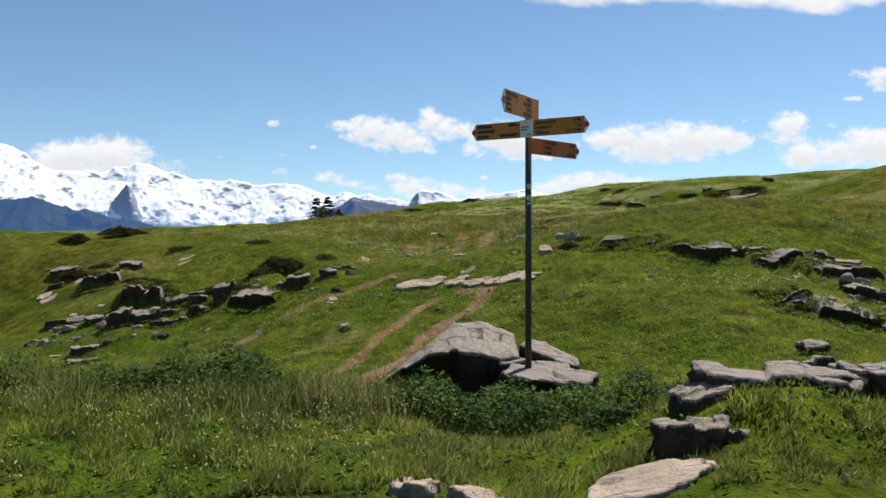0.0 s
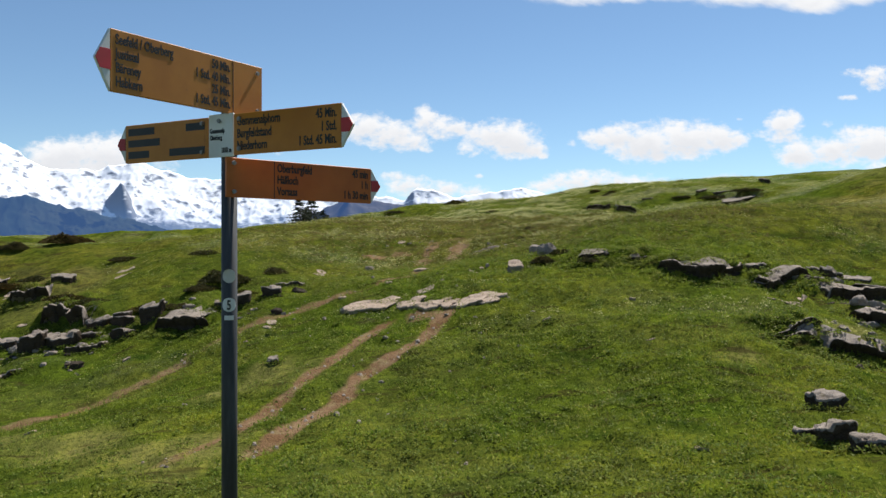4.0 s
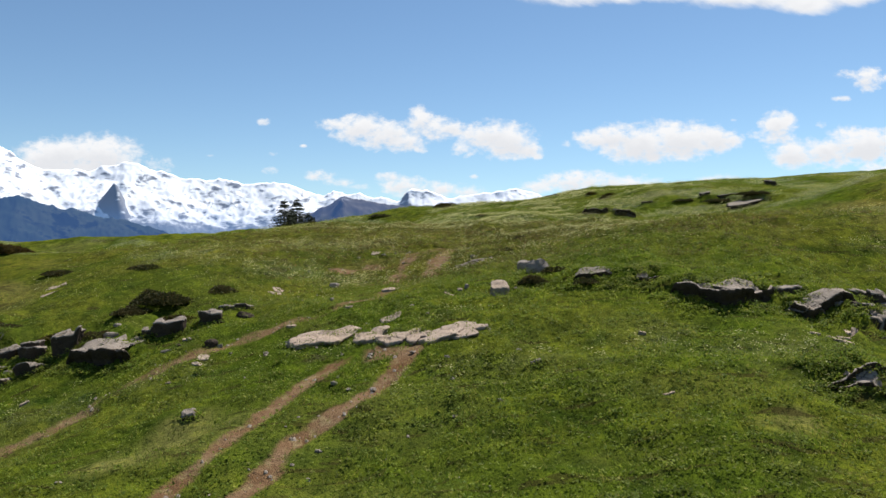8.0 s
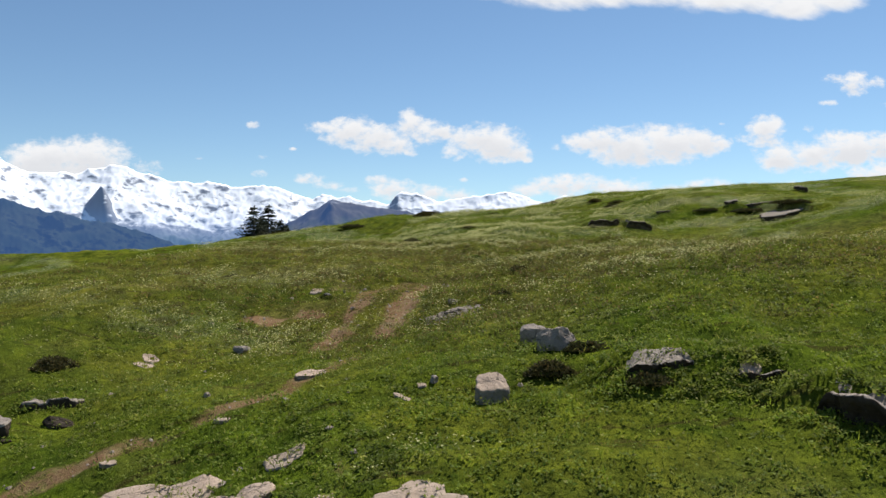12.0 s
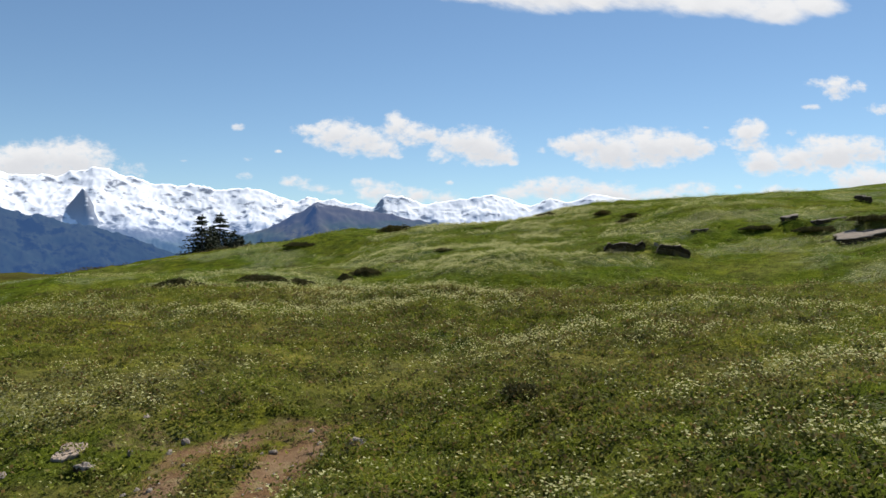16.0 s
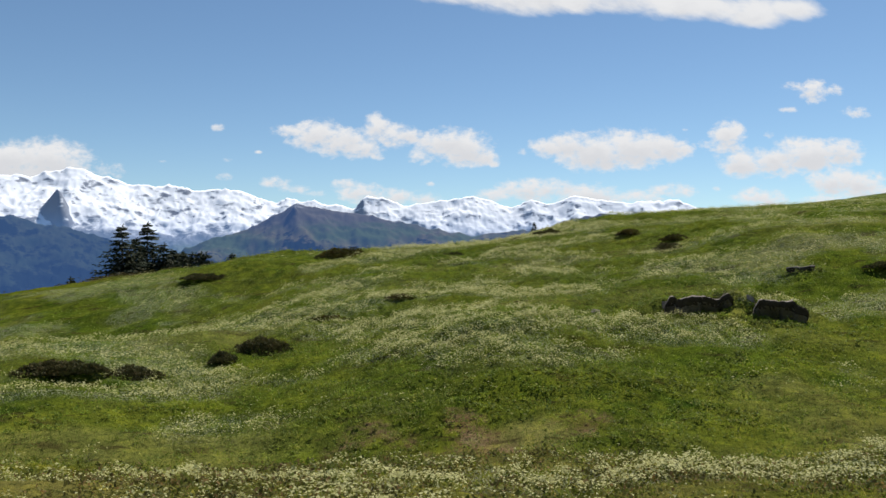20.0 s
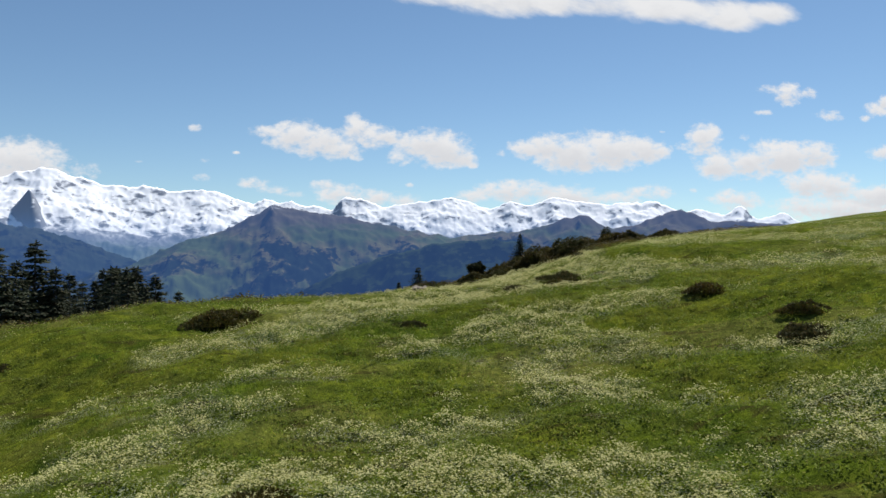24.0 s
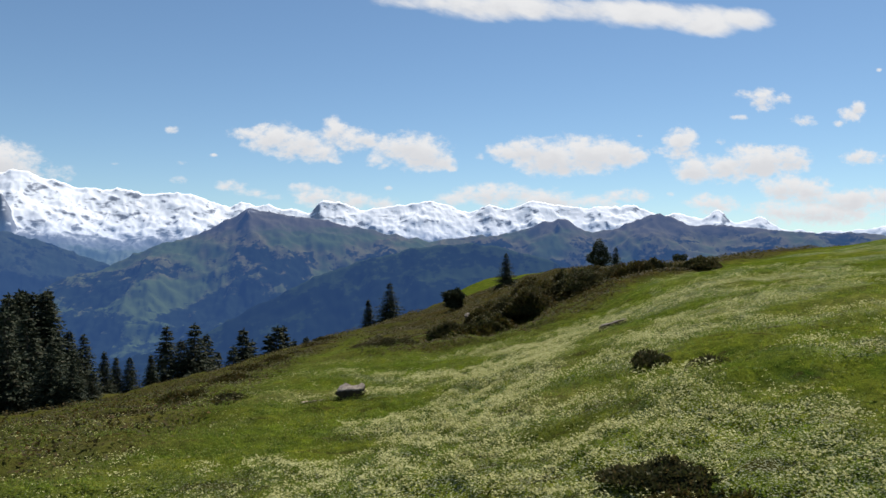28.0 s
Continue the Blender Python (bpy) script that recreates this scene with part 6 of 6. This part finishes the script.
shrub(4.6, 90.5, 1.6, 1.0, 0.28, M_HEATH, "flat brown-green heath shrub in the grass")
shrub(7.6, 91.5, 1.4, 1.0, 0.25, M_HEATH, "flat brown-green heath shrub in the grass")
shrub(-3.8, 105.3, 3.0, 1.6, 0.7, label="low shrub among white flowers")
shrub(4.0, 108.4, 3.6, 2.0, 1.0, M_HEATH, "spreading brown-green rhododendron shrub")
shrub(3.2, 108.0, 1.8, 1.4, 0.8)
shrub(21.6, 98.4, 1.6, 1.3, 0.8)
shrub(22.6, 100.2, 1.6, 1.2, 0.6, M_HEATH, "low brown-green rhododendron shrub")
shrub(18.2, 112.4, 2.2, 1.4, 0.55, label="low shrub among white flowers")
shrub(18.5, 111.2, 2.6, 1.2, 0.45, M_HEATH, "low brown heath shrub among white flowers")
shrub(15.9, 111.6, 1.2, 0.9, 0.4)
shrub(21.2, 120.8, 1.3, 1.0, 0.7)
shrub(22.2, 119.2, 1.5, 1.1, 0.7)
shrub(21.4, 104.6, 1.5, 1.2, 0.8, M_HEATH, "low brown-green rhododendron shrub")
shrub(15.5, 152.0, 4.6, 2.4, 1.3)
shrub(6.0, 47.6, 0.8, 0.6, 0.3)
shrub(7.3, 53.1, 0.9, 0.7, 0.35)
shrub(7.6, 36.6, 0.9, 0.6, 0.3)
shrub(6.0, 38.0, 1.0, 0.6, 0.45)
shrub(10.9, 105.8, 1.2, 0.8, 0.3)
shrub(-18.0, 143.0, 4.0, 3.0, 1.2)
shrub(7.9, 132.5, 1.8, 1.2, 0.6)


def mound_shrubs():
    """Dark rhododendron along the lower side of the heath mound."""
    rng = random.Random(8)
    for i in range(44):
        s = (i + rng.uniform(-0.4, 0.4)) / 43
        x, y = 20 + 24 * s + rng.uniform(-2, 2), 154 + 12 * s + rng.uniform(-1, 12) * math.sin(math.pi * min(max(s, 0), 1))
        thick = math.exp(-((s - 0.45) / 0.28) ** 2)
        shrub(x, y, rng.uniform(2.2, 3.6) + 1.8 * thick, rng.uniform(1.8, 3.2), rng.uniform(0.8, 1.3) + 1.3 * thick, M_JUNIPER if i % 3 else M_HEATH, "dark rhododendron shrub on the heath mound", n=3600, size=0.20)
    for i in range(14):
        y = 132 + 5.0 * i + rng.uniform(-2, 2)
        x = 0.125 * y - 12.5 - 0.04 * (y - 120) + rng.uniform(-2.0, 2.0)
        shrub(x, y, rng.uniform(2.0, 4.5), rng.uniform(1.4, 2.6), rng.uniform(0.3, 0.6), M_HEATH, "low brown heath shrub along the edge of the slope", n=2600, size=0.16)


mound_shrubs()


# heath on the mound and along the edge of the slope
def heath():
    rng = np.random.default_rng(77)
    n = 380000
    x, y = rng.uniform(-30, 80, n), rng.uniform(112, 215, n)
    keep = heath_mask(x, y) > rng.uniform(0.25, 0.9, n)
    x, y = x[keep], y[keep]
    z = ground_z(x, y) + 0.03 + 0.35 * vnoise(x / 1.1, y / 1.1, 88) * rng.uniform(0.3, 1.0, len(x))
    way, side = open_leaves(len(x), rng, 0.15, 0.7, 0.35)
    v, f = flakes(np.stack([x, y, z], 1), way, side, rng.uniform(0.09, 0.18, len(x)), rng.uniform(0.07, 0.13, len(x)))
    stuff("heath", "brown-green heath and rhododendron scrub on the mound", "scrub", v, f, M_HEATH)


heath()


# ---------------------------------------------------------------- meadow
def meadow_points(n, rng, y0=10.0, y1=158.0, wide=24.0, close=0.55):
    """Places in the meadow, thicker along the middle of it."""
    y = rng.uniform(y0, y1, n)
    u = np.where(rng.uniform(0, 1, n) < close, rng.normal(0, 7.5, n), rng.uniform(-wide, wide + 6, n))
    return u + 0.125 * y, y


def sow(name, label, n, seed, mat, make, mask, lift=0.0, clump=1.0, crown=False):
    rng = np.random.default_rng(seed)
    x, y = meadow_points(n, rng)
    keep = mask(x, y) > rng.uniform(0, 1, n)
    x, y = x[keep], y[keep]
    p = np.stack([x, y, ground_z(x, y) - 0.05 * earth_mask(x, y) + lift], 1)
    tuft = fbm(x / 0.45, y / 0.45, 2, 65)
    p[:, 2] += np.maximum(tuft - 0.42, 0) * 0.55 * (rng.uniform(0.4, 1, len(x)) if crown else rng.uniform(0, 1, len(x))) * clump
    v, f = make(p, rng)
    return stuff(name, label, "grass", v, f, mat)


def green_mask(x, y):
    return (1 - earth_mask(x, y)) * (1 - 0.7 * dry_mask(x, y)) * (0.35 + 0.65 * sstep(fbm(x / 1.1, y / 1.1, 3, 61), 0.35, 0.6))


def make_blades(p, rng):
    n = len(p)
    way, side = tangled(n, rng, 0.8, 0.45)
    high = 0.06 + 0.14 * rng.uniform(0, 1, n) ** 2
    return blades(p, way, side, high * 1.2, rng.uniform(0.012, 0.022, n))


def make_herbs(p, rng):
    n = len(p)
    way, side = open_leaves(n, rng, 0.30, 0.7, 0.5)
    size = rng.uniform(0.025, 0.075, n)
    return flakes(p + np.array([0, 0, 0.02]) + way * 0.02, way, side, size, size * rng.uniform(0.5, 0.9, n))


def make_blooms(p, rng):
    n = len(p)
    way, side = open_leaves(n, rng, 0.1, 0.8, 0.4)
    size = rng.uniform(0.026, 0.055, n)
    p = p + np.stack([np.zeros(n), np.zeros(n), rng.uniform(0.05, 0.16, n)], 1)
    return flakes(p, way, side, size, size * 0.9)


sow("meadow_grass", "short green alpine grass blades", 480000, 5, M_GRASS, make_blades, green_mask)
sow("meadow_herbs", "low green clover and herb leaves", 640000, 6, M_LEAF, make_herbs, green_mask)
sow("white_flowers", "drifts of small cream-white meadow flowers", 2300000, 7, M_BLOOM, make_blooms, lambda x, y: flower_mask(x, y) * (1 - earth_mask(x, y)) * sstep(fbm(x / 0.45, y / 0.45, 2, 65), 0.36, 0.58), crown=True)


def herb_clumps():
    """Knee-low tufts of leafier plants all over the lower meadow."""
    rng = np.random.default_rng(27)
    n, per = 15000, 24
    x, y = meadow_points(n, rng, 11.0, 118.0, 20.0, 0.7)
    keep = (1 - earth_mask(x, y)) * (1 - 0.8 * dry_mask(x, y)) * sstep(fbm(x / 3.0, y / 2.2, 3, 33), 0.36, 0.62) > rng.uniform(0.05, 0.95, n)
    x, y = x[keep], y[keep]
    for lx, ly, w, d, turn in LEDGE_SPOTS:
        a = rng.uniform(0, 2 * math.pi, int(10 + 12 * w))
        q = rng.uniform(0.95, 1.25, len(a))
        tx, ty = turned(lx, ly, turn, np.cos(a) * q * w / 2, np.sin(a) * q * d / 2)
        x, y = np.append(x, tx), np.append(y, ty)
    n = len(x)
    r, h = rng.uniform(0.08, 0.30, n), rng.uniform(0.05, 0.17, n)
    a, q = rng.uniform(0, 2 * math.pi, (n, per)), np.sqrt(rng.uniform(0, 1, (n, per)))
    px, py = (x[:, None] + r[:, None] * q * np.cos(a)).ravel(), (y[:, None] + 0.8 * r[:, None] * q * np.sin(a)).ravel()
    pz = np.repeat(ground_z(x, y), per) + (h[:, None] * (1 - q * q) * rng.uniform(0.4, 1.0, (n, per))).ravel() + 0.01
    way, side = open_leaves(n * per, rng, 0.35, 0.7, 0.6)
    size = rng.uniform(0.035, 0.09, n * per)
    v, f = leaves(np.stack([px, py, pz], 1), way, side, size, size * rng.uniform(0.45, 0.8, n * per))
    stuff("herb_tufts", "leafy green herb tufts in the turf", "herbs", v, f, M_LEAF)


herb_clumps()


def brow_herbs():
    """Taller brown-green plants that cover the brow, with green ones between."""
    rng = np.random.default_rng(28)
    n, per = 13000, 18
    y = rng.uniform(40.0, 73.5, n)
    x = 0.125 * y + np.where(rng.uniform(0, 1, n) < 0.6, rng.normal(0, 7, n), rng.uniform(-20, 20, n))
    keep = (1 - earth_mask(x, y)) * (0.25 + 0.75 * sstep(fbm(x / 2.4, y / 1.8, 3, 34), 0.38, 0.58)) * sstep(y + 2 * x / 3, 41, 50) > rng.uniform(0.05, 0.95, n)
    x, y = x[keep], y[keep]
    n = len(x)
    r, h = rng.uniform(0.10, 0.34, n), rng.uniform(0.06, 0.24, n)
    a, q = rng.uniform(0, 2 * math.pi, (n, per)), np.sqrt(rng.uniform(0, 1, (n, per)))
    px, py = (x[:, None] + r[:, None] * q * np.cos(a)).ravel(), (y[:, None] + 0.8 * r[:, None] * q * np.sin(a)).ravel()
    pz = np.repeat(ground_z(x, y), per) + (h[:, None] * (1 - q * q) * rng.uniform(0.3, 1.0, (n, per))).ravel() + 0.01
    way, side = open_leaves(n * per, rng, 0.45, 0.7, 0.7)
    size = rng.uniform(0.04, 0.10, n * per)
    v, f = leaves(np.stack([px, py, pz], 1), way, side, size, size * rng.uniform(0.4, 0.75, n * per))
    stuff("brow_herbs", "brown-green leafy plants thick on the brow", "herbs", v, f, M_BROW)


brow_herbs()


# tall grass and broad leaves round the boulder
BUSHES = [  # x, y, radius, height: nettles and other dark leafy herbs
    (0.05, 6.35, 0.55, 0.40), (0.55, 6.45, 0.50, 0.36), (-0.40, 6.55, 0.45, 0.30), (0.95, 6.65, 0.40, 0.26), (1.38, 6.25, 0.34, 0.26), (1.22, 5.95, 0.24, 0.20),
    (-1.55, 6.45, 0.60, 0.34), (-2.05, 6.60, 0.45, 0.30), (-1.0, 6.50, 0.40, 0.28), (-2.75, 6.45, 0.45, 0.22), (-3.5, 6.6, 0.45, 0.26), (2.05, 6.5, 0.32, 0.14)]
BARE_ROCK = [(1.56, 4.92, 0.30, 0.22), (1.16, 4.46, 0.44, 0.32), (-0.14, 4.18, 0.2, 0.14), (0.24, 4.12, 0.2, 0.13), (2.24, 5.5, 0.62, 0.22), (1.76, 5.36, 0.22, 0.2), (1.02, 7.35, 0.55, 0.4), (3.08, 5.66, 0.22, 0.2), (1.86, 4.9, 0.12, 0.12)]


def on_rock(x, y):
    return np.min([((x - bx) / rx) ** 2 + ((y - by) / ry) ** 2 for bx, by, rx, ry in BARE_ROCK], axis=0) < 1


def bushy(x, y):
    m = np.zeros_like(x)
    for bx, by, r, h in BUSHES:
        m = np.maximum(m, h * np.maximum(1 - ((x - bx) ** 2 + (y - by) ** 2) / r ** 2, 0) ** 0.6)
    return m


def bent_blades(p, rng, length, width, lean_x=0.25):
    n = len(p)
    way, side = tangled(n, rng, 1.0, 0.38)
    lean = np.stack([rng.normal(lean_x, 0.35, n), rng.normal(0, 0.35, n), np.zeros(n)], 1)
    v = np.empty((n, 5, 3), np.float32)
    mid = p + way * (length * 0.55)[:, None]
    v[:, 0], v[:, 1] = p - side * width[:, None] / 2, p + side * width[:, None] / 2
    v[:, 2], v[:, 3] = mid + side * width[:, None] * 0.4, mid - side * width[:, None] * 0.4
    v[:, 4] = mid + unit(way + lean) * (length * 0.5)[:, None]
    i = np.arange(n)[:, None] * 5
    return v.reshape(-1, 3), np.concatenate([i + np.array([[0, 1, 2]]), i + np.array([[0, 2, 3]]), i + np.array([[3, 2, 4]])])


def wild(x, y):
    """The strip of uncut grass west of the boulder."""
    return np.exp(-((y - 6.35) / 0.75) ** 2) * sstep(-x, -0.2, 0.7) * (0.15 + 1.1 * sstep(fbm(x / 0.7, y / 0.7, 2, 93), 0.35, 0.65))


def front_grass():
    rng = np.random.default_rng(15)
    n = 140000
    y = 4.2 + 5.2 * rng.uniform(0, 1, n) ** 1.2
    x = rng.uniform(-1, 1, n) * (0.60 * y + 0.8)
    clump = sstep(fbm(x / 0.30, y / 0.30, 3, 91), 0.36, 0.66)
    keep = (rng.uniform(0, 1, n) < 0.25 + 0.75 * clump) & ~on_rock(x, y)
    x, y, clump = x[keep], y[keep], clump[keep]
    p = np.stack([x, y, ground_z(x, y) - 0.015], 1)
    length = (0.035 + 0.075 * clump) * rng.uniform(0.5, 1.3, len(x))
    v, f = bent_blades(p, rng, length, rng.uniform(0.004, 0.010, len(x)))
    stuff("short_grass", "short yellow-green grass round the boulder", "grass", v, f, M_SHORT)
    n = 60000
    x, y = rng.uniform(-4.6, 0.8, n), rng.uniform(5.0, 8.2, n)
    m = wild(x, y)
    keep = rng.uniform(0, 1.2, n) < m
    x, y, m = x[keep], y[keep], m[keep]
    p = np.stack([x, y, ground_z(x, y) - 0.02], 1)
    length = (0.10 + 0.30 * np.minimum(m, 1)) * rng.uniform(0.4, 1.25, len(x))
    v, f = bent_blades(p, rng, length, rng.uniform(0.004, 0.010, len(x)), 0.1)
    stuff("tall_grass", "long uncut dark grass beside the boulder", "grass", v, f, M_TALL)


def seed_heads():
    """Pale heads on thin stalks, and small white blooms in the short grass."""
    rng = np.random.default_rng(19)
    n = 5200
    x, y = rng.uniform(-4.5, 1.0, n), rng.uniform(4.0, 7.0, n)
    keep = sstep(fbm(x / 0.6, y / 0.6, 2, 98), 0.42, 0.62) * sstep(-x, -0.6, 1.2) > rng.uniform(0, 1, n)
    x, y = x[keep], y[keep]
    n = len(x)
    stem = rng.uniform(0.12, 0.30, n)
    p = np.stack([x, y, ground_z(x, y)], 1)
    way, side = tangled(n, rng, 1.0, 0.22)
    v1, f1 = leaves(p + way * stem[:, None], unit(way + rng.normal(0, 0.5, (n, 3))), side, rng.uniform(0.012, 0.03, n), rng.uniform(0.006, 0.014, n))
    stuff("seed_heads", "pale grass heads and tiny white blooms", "grass", v1, f1, M_BLOOM)


def front_herbs():
    rng = np.random.default_rng(16)
    n = 260000
    x, y = rng.uniform(-5, 5, n), rng.uniform(4.0, 9, n)
    high = bushy(x, y)
    keep = (rng.uniform(0, 1, n) < 0.05 + 4.5 * high) & ~on_rock(x, y)
    x, y, high = x[keep], y[keep], high[keep]
    n = len(x)
    z = ground_z(x, y) + 0.015 + high * (0.45 + 1.0 * fbm(x / 0.22, y / 0.22, 2, 95)) * rng.uniform(0.05, 1, n) ** 0.7
    way, side = open_leaves(n, rng, 0.2, 0.7, 0.6)
    size = rng.uniform(0.022, 0.058, n)
    v, f = leaves(np.stack([x, y, z], 1), way, side, size, size * rng.uniform(0.4, 0.7, n))
    stuff("low_herbs", "leafy dark nettles and herbs before the boulder", "herbs", v, f, M_NETTLE)


def leaf_bm(w, l, seed):
    """A broad, folded, drooping leaf on its stalk."""
    bm, rng = bmesh.new(), random.Random(seed)
    rows = []
    for i in range(7):
        s = i / 6
        half = w / 2 * math.sin(math.pi * min(0.06 + 0.94 * s, 0.985)) ** 0.7
        z, y = 0.22 + 0.10 * s - 0.30 * s * s * rng.uniform(0.8, 1.2), 0.06 + l * s
        rows.append([bm.verts.new((half * t, y, z + 0.05 * abs(t) * w / 0.2 + 0.008 * math.sin(9 * s + 3 * t))) for t in (-1, -0.5, 0, 0.5, 1)])
    for a, b in zip(rows, rows[1:]):
        for j in range(4):
            bm.faces.new((a[j], a[j + 1], b[j + 1], b[j]))
    stalk = [bm.verts.new(q) for q in ((-0.006, 0, 0), (0.006, 0, 0), (0.005, 0.06, 0.225), (-0.005, 0.06, 0.225))]
    bm.faces.new(stalk)
    return bm


def broad_plant(x, y, size, turn, seed):
    root = tagged(new("dock_plant"), "broad-leaved dock plant with drooping leaves", "plant", "broad-leaved plants before the boulder")
    root.matrix_basis = pose(x, y, gz(x, y) - 0.02, 0, 0, turn) @ Matrix.Scale(size, 4)
    rng = random.Random(seed)
    for i in range(8):
        ob = part("leaf", leaf_bm(rng.uniform(0.14, 0.22), rng.uniform(0.22, 0.36), seed + i), M_LEAF, root)
        ob.matrix_basis = pose(0, 0, 0, rng.uniform(-10, 22), 0, i * 45 + rng.uniform(-18, 18))


front_grass()
seed_heads()
front_herbs()
for i, (x, y, s) in enumerate(((-0.85, 6.2, 0.55), (-1.05, 6.4, 0.5), (-0.7, 6.4, 0.45), (0.05, 6.7, 0.6), (0.3, 6.75, 0.5), (-1.6, 6.9, 0.5))):
    broad_plant(x, y, s, i * 57, 500 + i * 9)


# ---------------------------------------------------------------- loose gravel on the track
def gravel():
    rng = np.random.default_rng(41)
    n = 9000
    x, y = rng.uniform(-9, 8, n), rng.uniform(20, 57, n)
    keep = np.maximum(earth_mask(x, y), 0.04 * (np.abs(x) < 6)) > rng.uniform(0.0, 1.6, n)
    x, y = x[keep], y[keep]
    x, y = np.append(x, rng.normal(4.4, 0.42, 520)), np.append(y, rng.normal(46.5, 0.34, 520))
    n = len(x)
    size = 0.012 + 0.055 * rng.uniform(0, 1, n) ** 3
    heap = np.arange(n) >= n - 520
    size = np.where(heap, rng.uniform(0.03, 0.10, n), size)
    z = ground_z(x, y) - 0.05 * earth_mask(x, y) + heap * rng.uniform(0, 0.16, n) * np.exp(-((x - 4.4) / 0.5) ** 2 - ((y - 46.5) / 0.4) ** 2)
    corner = np.array([(1, 1, 0), (-1, 1, 0), (-1, -1, 0), (1, -1, 0), (0.5, 0.6, 1), (-0.6, 0.5, 1), (-0.5, -0.6, 0.9), (0.6, -0.4, 0.9)], float)
    v = corner[None] * rng.uniform(0.6, 1.3, (n, 8, 3)) * size[:, None, None] * np.where(heap[:, None], (1.4, 0.8, 0.32), 1.0)[:, None] + np.stack([x, y, z - 0.2 * size], 1)[:, None]
    face = np.array([(0, 1, 5, 4), (1, 2, 6, 5), (2, 3, 7, 6), (3, 0, 4, 7), (4, 5, 6, 7)])
    stuff("gravel", "small pale stones scattered on the worn track", "gravel", v.reshape(-1, 3), (np.arange(n)[:, None, None] * 8 + face[None]).reshape(-1, 4), M_ROCK)


gravel()
